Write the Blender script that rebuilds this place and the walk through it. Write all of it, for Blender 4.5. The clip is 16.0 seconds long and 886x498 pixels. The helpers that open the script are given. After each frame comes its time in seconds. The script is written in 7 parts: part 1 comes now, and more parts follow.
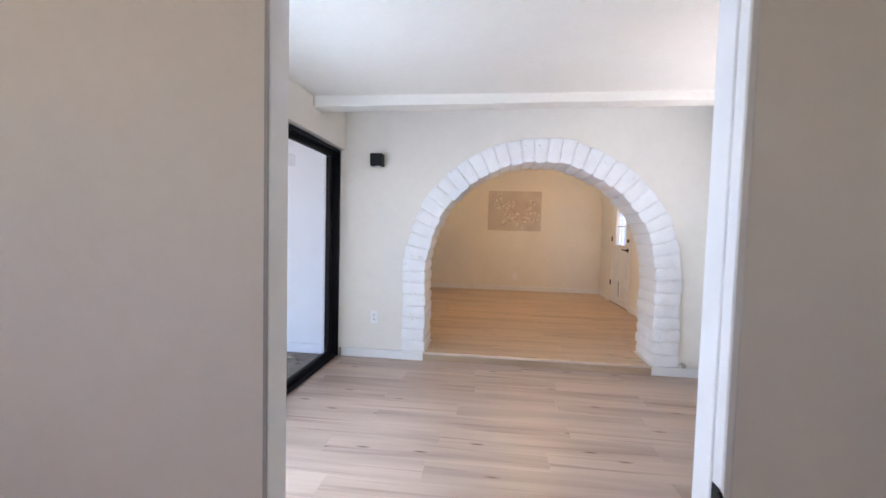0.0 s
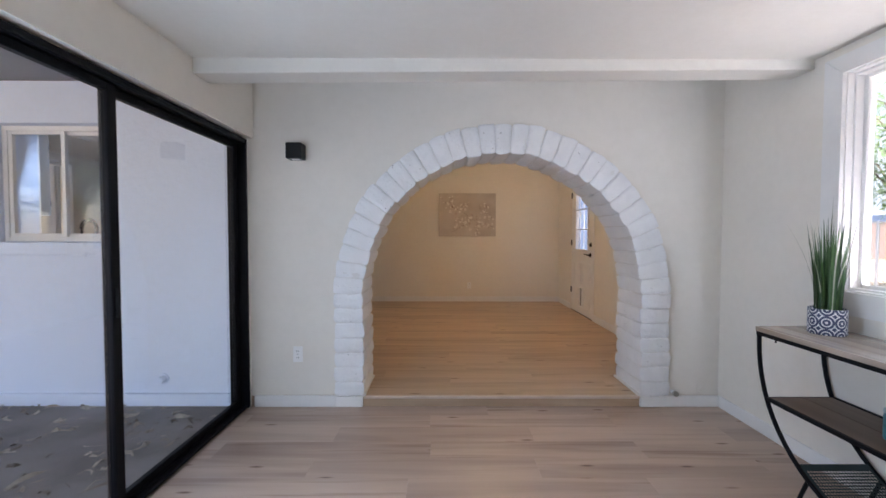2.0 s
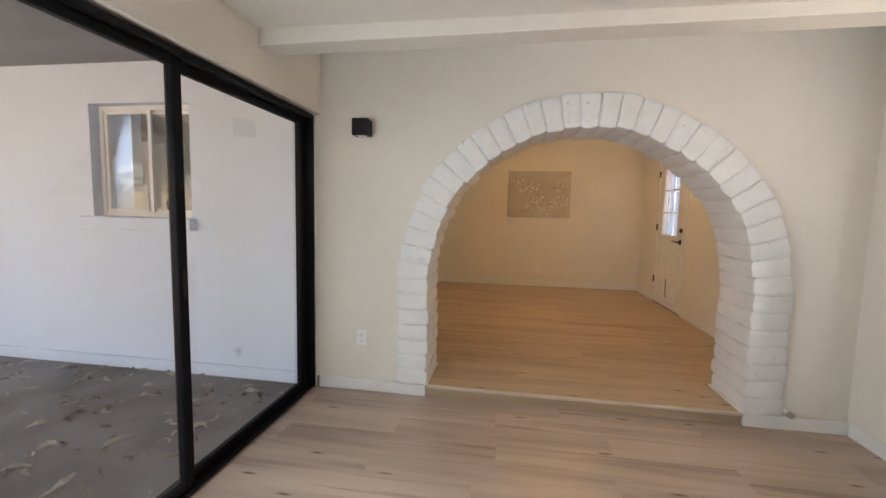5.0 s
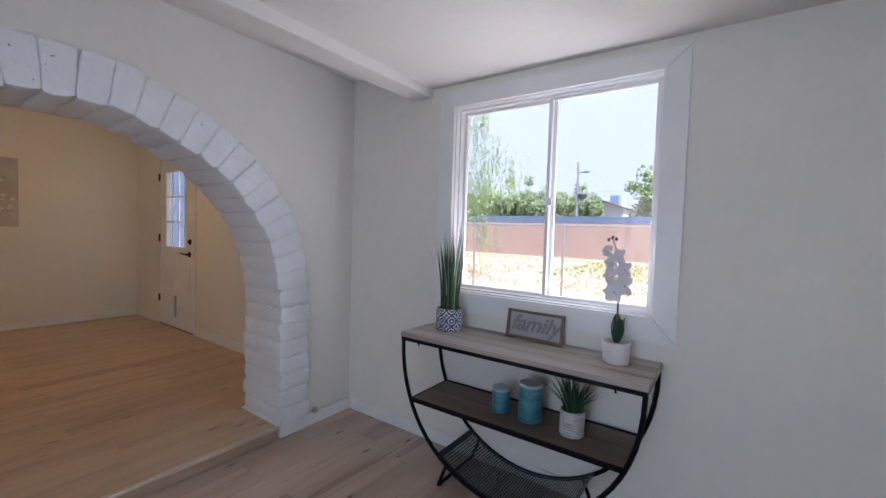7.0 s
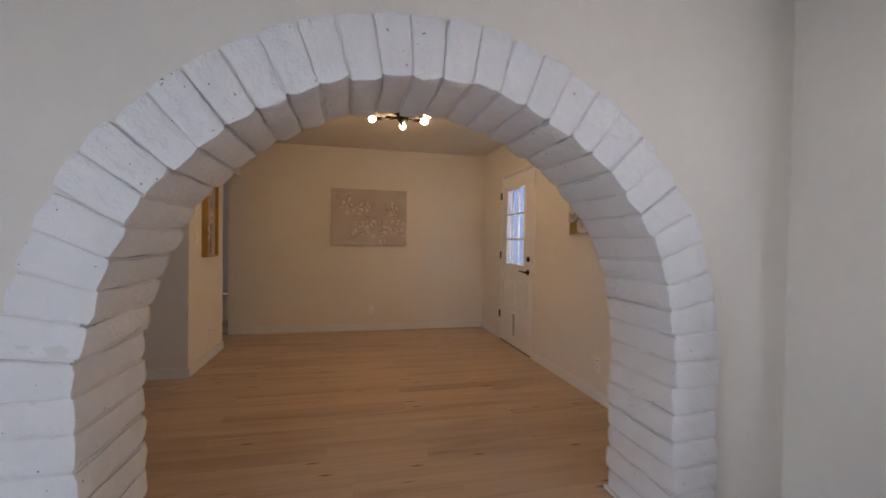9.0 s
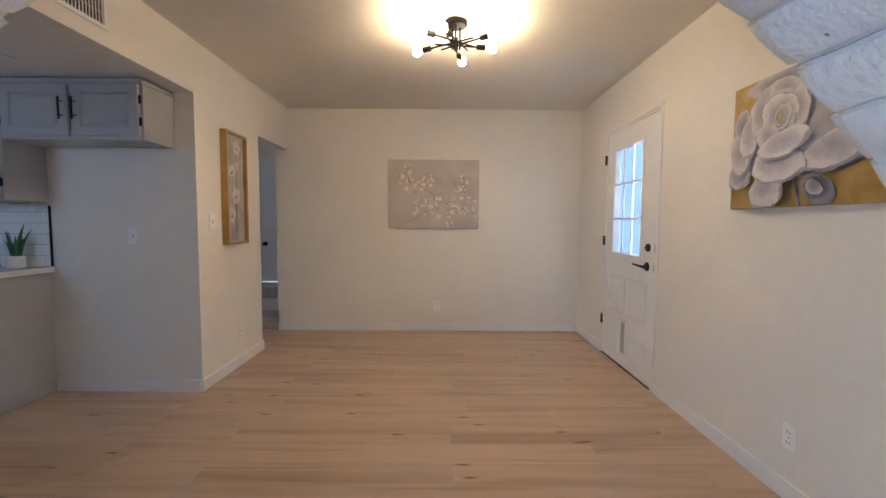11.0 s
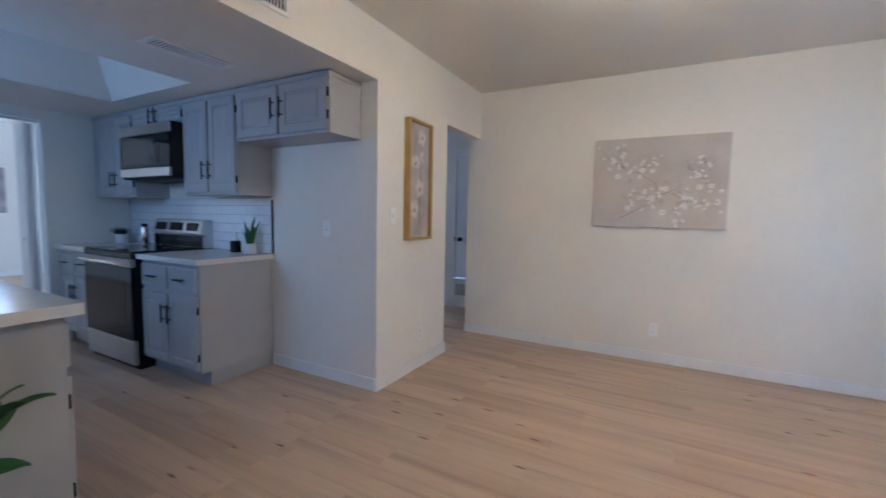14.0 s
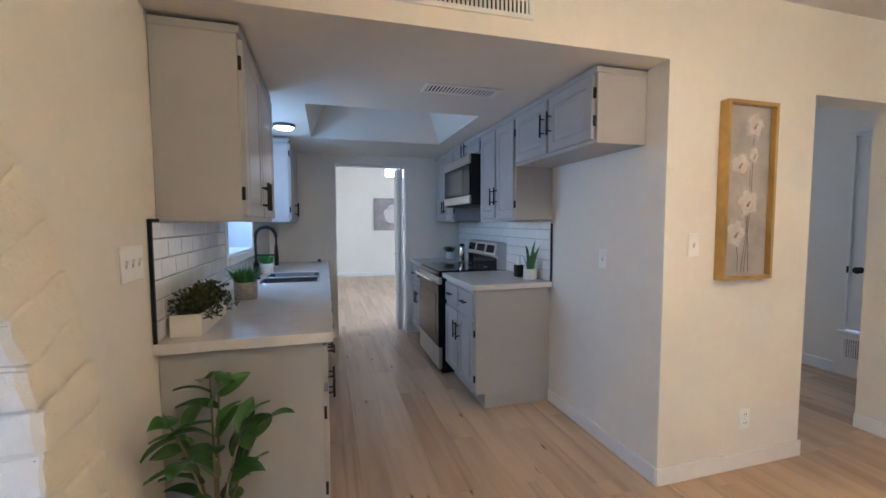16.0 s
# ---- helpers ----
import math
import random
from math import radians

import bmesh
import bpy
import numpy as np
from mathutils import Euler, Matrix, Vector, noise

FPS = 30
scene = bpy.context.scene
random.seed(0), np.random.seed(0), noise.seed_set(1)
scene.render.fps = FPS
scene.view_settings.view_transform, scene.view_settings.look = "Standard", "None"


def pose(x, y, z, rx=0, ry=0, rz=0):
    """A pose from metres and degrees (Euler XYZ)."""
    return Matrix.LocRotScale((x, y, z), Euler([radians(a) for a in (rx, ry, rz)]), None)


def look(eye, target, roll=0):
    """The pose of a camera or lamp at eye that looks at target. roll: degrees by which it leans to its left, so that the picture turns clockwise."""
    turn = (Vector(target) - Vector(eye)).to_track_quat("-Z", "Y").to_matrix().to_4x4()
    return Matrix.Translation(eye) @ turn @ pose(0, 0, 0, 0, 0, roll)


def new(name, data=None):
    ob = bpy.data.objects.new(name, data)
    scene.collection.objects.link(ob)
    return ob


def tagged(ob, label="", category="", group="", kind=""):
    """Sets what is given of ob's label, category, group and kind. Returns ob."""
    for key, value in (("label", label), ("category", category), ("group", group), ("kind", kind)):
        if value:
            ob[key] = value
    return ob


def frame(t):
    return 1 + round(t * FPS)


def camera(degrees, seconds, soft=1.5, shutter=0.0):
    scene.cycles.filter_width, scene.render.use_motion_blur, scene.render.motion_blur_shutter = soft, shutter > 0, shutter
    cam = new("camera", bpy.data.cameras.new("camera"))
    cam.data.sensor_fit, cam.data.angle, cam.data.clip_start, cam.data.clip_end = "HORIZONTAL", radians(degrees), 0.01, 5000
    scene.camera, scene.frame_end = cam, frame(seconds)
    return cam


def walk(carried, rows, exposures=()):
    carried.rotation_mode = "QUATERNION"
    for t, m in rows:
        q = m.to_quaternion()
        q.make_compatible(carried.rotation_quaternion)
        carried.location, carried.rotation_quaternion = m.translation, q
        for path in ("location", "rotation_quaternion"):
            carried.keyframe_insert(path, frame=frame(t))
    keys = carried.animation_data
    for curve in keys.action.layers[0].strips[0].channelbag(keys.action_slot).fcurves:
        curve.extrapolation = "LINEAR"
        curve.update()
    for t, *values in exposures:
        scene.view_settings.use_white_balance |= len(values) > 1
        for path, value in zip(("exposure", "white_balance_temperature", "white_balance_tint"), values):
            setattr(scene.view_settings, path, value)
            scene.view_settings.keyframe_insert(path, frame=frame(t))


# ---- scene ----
cam = camera(94.8, 16.0, shutter=0.25)
PATH = [
    (0, (0.369, 0.387, 1.156), (0.137, 2.371, 1.059), 1.5),
    (0.5, (0.351, 0.538, 1.142), (0.043, 2.51, 1.018), 1.6),
    (1, (0.303, 0.701, 1.149), (0.095, 2.686, 1.018), 1.1),
    (1.5, (0.281, 0.891, 1.175), (0.214, 2.886, 1.067), 0.3),
    (2, (0.343, 1.15, 1.183), (0.352, 3.148, 1.115), 0.1),
    (2.5, (0.374, 1.383, 1.19), (0.405, 3.381, 1.123), 0.5),
    (3, (0.382, 1.545, 1.189), (0.215, 3.536, 1.095), 2.1),
    (3.2, (0.392, 1.551, 1.192), (0.026, 3.514, 1.079), 2.8),
    (5.3, (0.294, 1.37, 1.226), (0.021, 3.342, 1.039), 0.5),
    (5.5, (0.317, 1.411, 1.21), (0.361, 3.403, 1.031), 1.0),
    (6, (0.39, 1.569, 1.226), (1.226, 3.379, 1.066), 1.2),
    (6.5, (0.401, 1.711, 1.246), (1.785, 3.148, 1.112), 1.5),
    (7, (0.327, 1.837, 1.265), (1.959, 2.991, 1.176), 1.8),
    (7.5, (0.29, 1.934, 1.255), (1.928, 3.081, 1.214), 2.1),
    (8, (0.362, 2.129, 1.222), (1.749, 3.57, 1.212), 1.8),
    (8.5, (0.463, 2.409, 1.218), (1.338, 4.208, 1.205), 1.1),
    (9, (0.532, 2.74, 1.218), (0.983, 4.688, 1.186), 0.9),
    (9.5, (0.671, 3.057, 1.229), (0.882, 5.045, 1.169), 1.2),
    (9.7, (0.715, 3.171, 1.218), (0.855, 5.165, 1.15), 1.3),
    (11.8, (0.922, 3.984, 1.238), (0.922, 5.978, 1.081), 0.3),
    (12, (0.905, 3.987, 1.242), (0.91, 5.98, 1.081), 0.4),
    (12.5, (0.875, 3.992, 1.256), (0.854, 5.984, 1.085), 0.8),
    (13, (0.897, 4.076, 1.239), (0.791, 6.067, 1.084), 1.0),
    (13.5, (0.928, 4.244, 1.25), (0.548, 6.201, 1.097), 1.5),
    (14, (0.877, 4.482, 1.224), (-0.07, 6.236, 1.065), 1.1),
    (14.5, (0.714, 4.751, 1.288), (-0.708, 6.148, 1.136), -0.4),
    (15, (0.687, 4.872, 1.309), (-0.99, 5.95, 1.15), -1.3),
    (15.5, (0.748, 5.02, 1.32), (-1.105, 5.757, 1.176), -0.8),
    (16, (0.792, 5.103, 1.341), (-1.127, 5.651, 1.209), -0.2),
]
EXPOSURES = [(0.0, 2.52, 6350, 21), (1.0, 2.25, 6300, 20), (1.5, 2.07, 6250, 20), (2.5, 1.8, 6450, 21), (3.2, 1.85, 6550, 21), (5.3, 1.97, 7900, 18), (5.5, 1.97, 7900, 18), (6.0, 1.82, 6800, 20), (7.0, 1.3, 6150, 22), (8.0, 1.24, 6250, 22), (9.0, 1.5, 6700, 23), (9.7, 1.87, 6550, 20), (11.8, 2.55, 4750, 12), (12.5, 2.6, 4750, 12), (13.0, 2.51, 4520, 11), (13.5, 2.53, 4550, 11), (14.0, 2.67, 4390, 10), (15.0, 2.93, 4680, 9), (15.5, 2.93, 4810, 9), (16.0, 3.04, 5100, 10)]
walk(cam, [(t, look(eye, target, roll)) for t, eye, target, roll in PATH], EXPOSURES)

# ---------------------------------------------------------------- world and large lights
SUN_EL, SUN_AZ = radians(62), radians(200)
world = bpy.data.worlds.new("world")
scene.world = world
world.use_nodes = True
wn = world.node_tree
sky = wn.nodes.new("ShaderNodeTexSky")
sky.sky_type, sky.sun_disc, sky.sun_elevation, sky.sun_rotation = "NISHITA", False, SUN_EL, SUN_AZ
sky.dust_density = 1.0
wn.nodes["Background"].inputs[1].default_value = 0.15
wn.links.new(sky.outputs[0], wn.nodes["Background"].inputs[0])
sun_data = bpy.data.lights.new("sun", "SUN")
sun_data.energy, sun_data.angle, sun_data.color = 5.0, radians(0.5), (1.0, 0.95, 0.87)
sun = new("sun", sun_data)
SUN_WAY = Vector((math.sin(SUN_AZ) * math.cos(SUN_EL), math.cos(SUN_AZ) * math.cos(SUN_EL), math.sin(SUN_EL)))
sun.matrix_world = look(SUN_WAY * 30, (0, 0, 0))


def daylight(name, eye, target, w, h, watts, colour):
    """An area lamp: a window's sky light in its opening, or added fill."""
    d = bpy.data.lights.new(name, "AREA")
    d.shape, d.size, d.size_y, d.energy, d.color = "RECTANGLE", w, h, watts, colour
    ob = new(name, d)
    ob.matrix_world = look(eye, target)
    return ob


daylight("window_light_west", (-1.10, 1.99, 1.02), (2.0, 2.9, 0.70), 0.44, 1.05, 6.1, (0.60, 0.80, 1.0))
daylight("window_light_east", (2.53, 2.675, 0.914), (1.9, 2.675, 1.60), 1.0, 0.028, 3.0, (0.95, 0.95, 1.0))
daylight("window_light_east_side", (2.515, 2.1245, 1.30), (0.2, 4.9, 1.1), 0.010, 0.7, 2.0, (0.66, 0.82, 1.0))
# added lamp that brightens the far room, out of sight of its doorway
daylight("window_light_far_room", (-5.3, 9.09, 1.5), (-5.3, 5, 1.2), 1.5, 1.1, 14, (0.86, 0.93, 1.0))
daylight("window_light_kitchen", (-2.495, 4.36, 1.70), (-2.495, 7, 1.0), 0.74, 0.42, 1.0, (0.50, 0.73, 1.0))
daylight("window_light_back_door", (2.472, 6.984, 1.42), (0.0, 8.4, 1.2), 0.014, 0.85, 0.45, (0.85, 0.93, 1.0))
# added unseen fill lamp; the hall's end wall has no window
daylight("window_light_hall", (-3.38, 8.3, 1.5), (0, 8.3, 1.2), 0.8, 0.9, 1.1, (0.88, 0.93, 1.0))
# added fill for the entry, in an assumed opening that is never seen
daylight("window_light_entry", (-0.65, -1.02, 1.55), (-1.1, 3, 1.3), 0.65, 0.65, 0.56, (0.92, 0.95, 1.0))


# ---------------------------------------------------------------- materials
def nodes_of(name):
    m = bpy.data.materials.new(name)
    m.use_nodes = True
    return m, m.node_tree, m.node_tree.nodes["Principled BSDF"]


def noise_node(nt, scale, detail=4.0, rough=0.6, stretch=None, coord="Object"):
    co = nt.nodes.new("ShaderNodeTexCoord")
    n = nt.nodes.new("ShaderNodeTexNoise")
    n.inputs["Scale"].default_value, n.inputs["Detail"].default_value, n.inputs["Roughness"].default_value = scale, detail, rough
    if stretch:
        mp = nt.nodes.new("ShaderNodeMapping")
        mp.inputs["Scale"].default_value = stretch
        nt.links.new(co.outputs[coord], mp.inputs[0])
        nt.links.new(mp.outputs[0], n.inputs["Vector"])
    else:
        nt.links.new(co.outputs[coord], n.inputs["Vector"])
    return n


def ramp(nt, src, stops):
    r = nt.nodes.new("ShaderNodeValToRGB")
    e = r.color_ramp.elements
    while len(e) < len(stops):
        e.new(0.5)
    for k, (pos, col) in enumerate(stops):
        e[k].position, e[k].color = pos, (*col, 1)
    nt.links.new(src, r.inputs[0])
    return r


def mixed(nt, fac, a, b, mode="MIX"):
    x = nt.nodes.new("ShaderNodeMix")
    x.data_type, x.blend_type = "RGBA", mode
    for sock, v in ((x.inputs[0], fac), (x.inputs[6], a), (x.inputs[7], b)):
        if hasattr(v, "links"):
            nt.links.new(v, sock)
        elif isinstance(v, (int, float)):
            sock.default_value = v
        else:
            sock.default_value = (*v, 1)
    return x.outputs[2]


def bumped(nt, bsdf, src, strength, dist=0.002):
    b = nt.nodes.new("ShaderNodeBump")
    b.inputs["Strength"].default_value, b.inputs["Distance"].default_value = strength, dist
    nt.links.new(src, b.inputs["Height"])
    nt.links.new(b.outputs[0], bsdf.inputs["Normal"])


def plain(name, col, rough=0.5, metal=0.0, var=0.06, scale=6.0, fine=120.0, bump=0.1, dist=0.001, coat=0.0, spec=0.5):
    """A surface with slow stains and a fine grain about one colour."""
    m, nt, b = nodes_of(name)
    big, small = noise_node(nt, scale), noise_node(nt, fine, 3)
    lo, hi = [c * (1 - var) for c in col], [min(1, c * (1 + var)) for c in col]
    c1 = ramp(nt, big.outputs[0], [(0.3, lo), (0.7, hi)])
    c2 = ramp(nt, small.outputs[0], [(0.3, [0.94] * 3), (0.7, [1.0] * 3)])
    nt.links.new(mixed(nt, min(1.0, var * 8), c1.outputs[0], c2.outputs[0], "MULTIPLY"), b.inputs["Base Color"])
    b.inputs["Roughness"].default_value, b.inputs["Metallic"].default_value = rough, metal
    b.inputs["Coat Weight"].default_value, b.inputs["Specular IOR Level"].default_value = coat, spec
    if bump:
        bumped(nt, b, small.outputs[0], bump, dist)
    return m


def plaster(name, col, bump=0.35, scale=18.0):
    """Rolled paint over uneven plaster: orange peel, slow waves and faint scuffs."""
    m, nt, b = nodes_of(name)
    slow, peel, scuff = noise_node(nt, 1.3, 3), noise_node(nt, scale, 5), noise_node(nt, 160, 2)
    c = ramp(nt, slow.outputs[0], [(0.3, [x * 0.95 for x in col]), (0.7, col)])
    c2 = ramp(nt, peel.outputs[0], [(0.25, [0.95, 0.95, 0.94]), (0.6, [1, 1, 1])])
    nt.links.new(mixed(nt, 0.6, c.outputs[0], c2.outputs[0], "MULTIPLY"), b.inputs["Base Color"])
    b.inputs["Roughness"].default_value = 0.72
    add = nt.nodes.new("ShaderNodeMath")
    add.operation = "MULTIPLY_ADD"
    add.inputs[1].default_value = 0.25
    nt.links.new(scuff.outputs[0], add.inputs[0])
    nt.links.new(peel.outputs[0], add.inputs[2])
    bumped(nt, b, add.outputs[0], bump, 0.004)
    return m


def plank_material(name, tones, grain_dark, rough=0.36, along=0, broad_share=0.85, streak_share=0.8):
    """Wood-look planks: each board has its own tone, cathedral streaks and knots."""
    m, nt, b = nodes_of(name)
    info = nt.nodes.new("ShaderNodeObjectInfo")
    co = nt.nodes.new("ShaderNodeTexCoord")
    shift = nt.nodes.new("ShaderNodeVectorMath")
    shift.operation = "MULTIPLY_ADD"
    comb = nt.nodes.new("ShaderNodeCombineXYZ")
    for k in range(3):
        nt.links.new(info.outputs["Random"], comb.inputs[k])
    shift.inputs[1].default_value = (37.0, 53.0, 11.0)
    nt.links.new(comb.outputs[0], shift.inputs[0])
    nt.links.new(co.outputs["Object"], shift.inputs[2])

    def n(scale, stretch, detail=5, rough=0.6, warp=0.0):
        mp = nt.nodes.new("ShaderNodeMapping")
        mp.inputs["Scale"].default_value = stretch if along == 0 else (stretch[1], stretch[0], stretch[2])
        nt.links.new(shift.outputs[0], mp.inputs[0])
        x = nt.nodes.new("ShaderNodeTexNoise")
        x.inputs["Scale"].default_value, x.inputs["Detail"].default_value, x.inputs["Roughness"].default_value = scale, detail, rough
        x.inputs["Distortion"].default_value = warp
        nt.links.new(mp.outputs[0], x.inputs["Vector"])
        return x

    tone = ramp(nt, info.outputs["Random"], [(k / (len(tones) - 1), c) for k, c in enumerate(tones)])
    broad = n(2.0, (0.30, 3.4, 1), 3, 0.5, 0.5)
    fine = n(20, (0.06, 2.0, 1), 5, 0.65)
    streak = n(7.0, (0.10, 3.2, 1), 3, 0.5, 0.3)
    kmap = nt.nodes.new("ShaderNodeMapping")
    kmap.inputs["Scale"].default_value = (2.0, 8.5, 1.0) if along == 0 else (8.5, 2.0, 1.0)
    nt.links.new(shift.outputs[0], kmap.inputs[0])
    cell = nt.nodes.new("ShaderNodeTexVoronoi")
    cell.voronoi_dimensions = "2D"
    cell.inputs["Scale"].default_value = 1.0
    nt.links.new(kmap.outputs[0], cell.inputs["Vector"])
    pick = ramp(nt, cell.outputs["Color"], [(0.64, (0, 0, 0)), (0.68, (1, 1, 1))])
    c1 = ramp(nt, broad.outputs[0], [(0.30, (0.66, 0.60, 0.56)), (0.44, (0.88, 0.86, 0.84)), (0.60, (1.10, 1.09, 1.08))])
    c2 = ramp(nt, fine.outputs[0], [(0.30, (0.88, 0.86, 0.84)), (0.55, (1, 1, 1))])
    c4 = ramp(nt, streak.outputs[0], [(0.30, (0.60, 0.53, 0.48)), (0.41, (1, 1, 1))])
    c3 = ramp(nt, cell.outputs["Distance"], [(0.025, grain_dark), (0.10, (1, 1, 1))])
    a = mixed(nt, broad_share, tone.outputs[0], c1.outputs[0], "MULTIPLY")
    a = mixed(nt, 0.5, a, c2.outputs[0], "MULTIPLY")
    a = mixed(nt, streak_share, a, c4.outputs[0], "MULTIPLY")
    a = mixed(nt, pick.outputs[0], a, mixed(nt, 1.0, a, c3.outputs[0], "MULTIPLY"))
    nt.links.new(a, b.inputs["Base Color"])
    b.inputs["Roughness"].default_value = rough
    bumped(nt, b, fine.outputs[0], 0.12, 0.001)
    return m


def glass_material(name, tint=(1, 1, 1), rough=0.0):
    m, nt, b = nodes_of(name)
    b.inputs["Base Color"].default_value = (*tint, 1)
    b.inputs["Roughness"].default_value, b.inputs["Transmission Weight"].default_value, b.inputs["IOR"].default_value = rough, 1.0, 1.45
    return m


def glow(name, col, strength):
    m, nt, b = nodes_of(name)
    b.inputs["Base Color"].default_value = (0.9, 0.9, 0.9, 1)
    b.inputs["Emission Color"].default_value = (*col, 1)
    b.inputs["Emission Strength"].default_value = strength
    return m


def leafy(name, dark, light, rough=0.5, through_light=0.0):
    m, nt, b = nodes_of(name)
    geo = nt.nodes.new("ShaderNodeNewGeometry")
    info = nt.nodes.new("ShaderNodeObjectInfo")
    add = nt.nodes.new("ShaderNodeMath")
    add.operation = "FRACT"
    s = nt.nodes.new("ShaderNodeMath")
    nt.links.new(geo.outputs["Random Per Island"], s.inputs[0])
    nt.links.new(info.outputs["Random"], s.inputs[1])
    nt.links.new(s.outputs[0], add.inputs[0])
    c = ramp(nt, add.outputs[0], [(0.0, dark), (1.0, light)])
    n = noise_node(nt, 30, 3)
    c2 = ramp(nt, n.outputs[0], [(0.3, (0.75, 0.75, 0.75)), (0.7, (1.1, 1.1, 1.1))])
    col = mixed(nt, 0.6, c.outputs[0], c2.outputs[0], "MULTIPLY")
    nt.links.new(col, b.inputs["Base Color"])
    b.inputs["Roughness"].default_value = rough
    if through_light:
        tr, mx = nt.nodes.new("ShaderNodeBsdfTranslucent"), nt.nodes.new("ShaderNodeMixShader")
        mx.inputs[0].default_value = through_light
        nt.links.new(col, tr.inputs[0])
        nt.links.new(b.outputs[0], mx.inputs[1])
        nt.links.new(tr.outputs[0], mx.inputs[2])
        nt.links.new(mx.outputs[0], nt.nodes["Material Output"].inputs[0])
    return m


WALL = plaster("wall_paint", (0.83, 0.787, 0.712))
CEIL = plaster("ceiling_paint", (0.78, 0.74, 0.67), 0.25, 30)
TRIM = plain("white_trim_paint", (0.82, 0.81, 0.79), 0.4, var=0.03, bump=0.06)


def block_paint(name, col):
    """Thick white paint over rough block: lumps, small dark pits and chips."""
    m, nt, b = nodes_of(name)
    lump, mid, pit = noise_node(nt, 9, 4), noise_node(nt, 38, 5), noise_node(nt, 62, 2, 0.4)
    info = nt.nodes.new("ShaderNodeObjectInfo")
    for tex in (lump, mid, pit):
        tex.noise_dimensions = "4D"
        far = nt.nodes.new("ShaderNodeMath")
        far.operation = "MULTIPLY"
        far.inputs[1].default_value = 40.0
        nt.links.new(info.outputs["Random"], far.inputs[0])
        nt.links.new(far.outputs[0], tex.inputs["W"])
    c1 = ramp(nt, lump.outputs[0], [(0.3, [x * 0.93 for x in col]), (0.7, col)])
    c2 = ramp(nt, pit.outputs[0], [(0.725, (1, 1, 1)), (0.76, (0.34, 0.31, 0.29))])
    nt.links.new(mixed(nt, 1.0, c1.outputs[0], c2.outputs[0], "MULTIPLY"), b.inputs["Base Color"])
    b.inputs["Roughness"].default_value = 0.55
    add = nt.nodes.new("ShaderNodeMath")
    add.operation = "ADD"
    nt.links.new(lump.outputs[0], add.inputs[0])
    nt.links.new(mid.outputs[0], add.inputs[1])
    bumped(nt, b, add.outputs[0], 0.9, 0.009)
    return m


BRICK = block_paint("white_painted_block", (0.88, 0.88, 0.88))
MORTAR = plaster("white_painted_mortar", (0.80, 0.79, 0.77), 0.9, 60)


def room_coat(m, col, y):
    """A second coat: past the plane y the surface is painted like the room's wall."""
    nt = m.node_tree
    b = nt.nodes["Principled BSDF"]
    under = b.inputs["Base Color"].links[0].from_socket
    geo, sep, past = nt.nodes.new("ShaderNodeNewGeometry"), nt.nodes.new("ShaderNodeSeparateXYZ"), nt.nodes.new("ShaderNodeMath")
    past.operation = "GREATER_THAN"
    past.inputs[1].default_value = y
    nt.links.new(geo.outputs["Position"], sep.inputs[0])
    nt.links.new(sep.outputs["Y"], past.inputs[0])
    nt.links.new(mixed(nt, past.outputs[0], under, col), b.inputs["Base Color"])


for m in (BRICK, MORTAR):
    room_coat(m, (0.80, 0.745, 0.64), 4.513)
# white stucco; the blue of the sky light is put into its colour
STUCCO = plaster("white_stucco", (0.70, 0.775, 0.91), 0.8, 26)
LOWER_WOOD = plank_material("greyed_oak_plank", [(0.475, 0.36, 0.29), (0.50, 0.38, 0.307), (0.485, 0.366, 0.295), (0.525, 0.402, 0.323)], (0.30, 0.21, 0.16))
UPPER_WOOD = plank_material("light_oak_plank", [(0.51, 0.37, 0.25), (0.535, 0.392, 0.268), (0.52, 0.38, 0.258), (0.55, 0.408, 0.282)], (0.30, 0.21, 0.15), broad_share=0.75, streak_share=0.45)
SUBFLOOR = plain("floor_joint", (0.40, 0.30, 0.22), 0.8)
BLACK = plain("black_metal", (0.005, 0.005, 0.007), 0.5, 0.0, var=0.2, bump=0.03, spec=0.15)
MATT_BLACK = plain("matt_black", (0.010, 0.010, 0.011), 0.55, 0.0, var=0.2, bump=0.03, spec=0.25)
STEEL = plain("brushed_steel", (0.56, 0.56, 0.57), 0.28, 1.0, var=0.05, bump=0.03)
DARK_GLASS = plain("dark_glass", (0.010, 0.011, 0.013), 0.06, 0.0, var=0.1, bump=0.0, spec=0.16)
CHROME = plain("polished_steel", (0.7, 0.7, 0.71), 0.12, 1.0, var=0.03, bump=0.0)
CABINET = plain("grey_cabinet_paint", (0.405, 0.40, 0.398), 0.36, var=0.04, bump=0.08, scale=3)
QUARTZ = plain("white_quartz", (0.68, 0.655, 0.63), 0.16, var=0.04, scale=14, bump=0.0)
TILE = plain("glazed_white_tile", (0.80, 0.80, 0.80), 0.08, var=0.03, bump=0.03, fine=30, coat=0.4)
GROUT = plain("grey_grout", (0.42, 0.41, 0.40), 0.9)
GLASS = glass_material("window_glass")
PLASTIC = plain("white_plastic", (0.88, 0.875, 0.86), 0.35, var=0.02, bump=0.0)
GOLD = plain("gilt_wood", (0.50, 0.32, 0.10), 0.35, 0.55, var=0.2, bump=0.2)
CONCRETE = plain("patio_concrete", (0.22, 0.21, 0.205), 0.9, var=0.3, scale=2.0, fine=60, bump=0.4, dist=0.004)


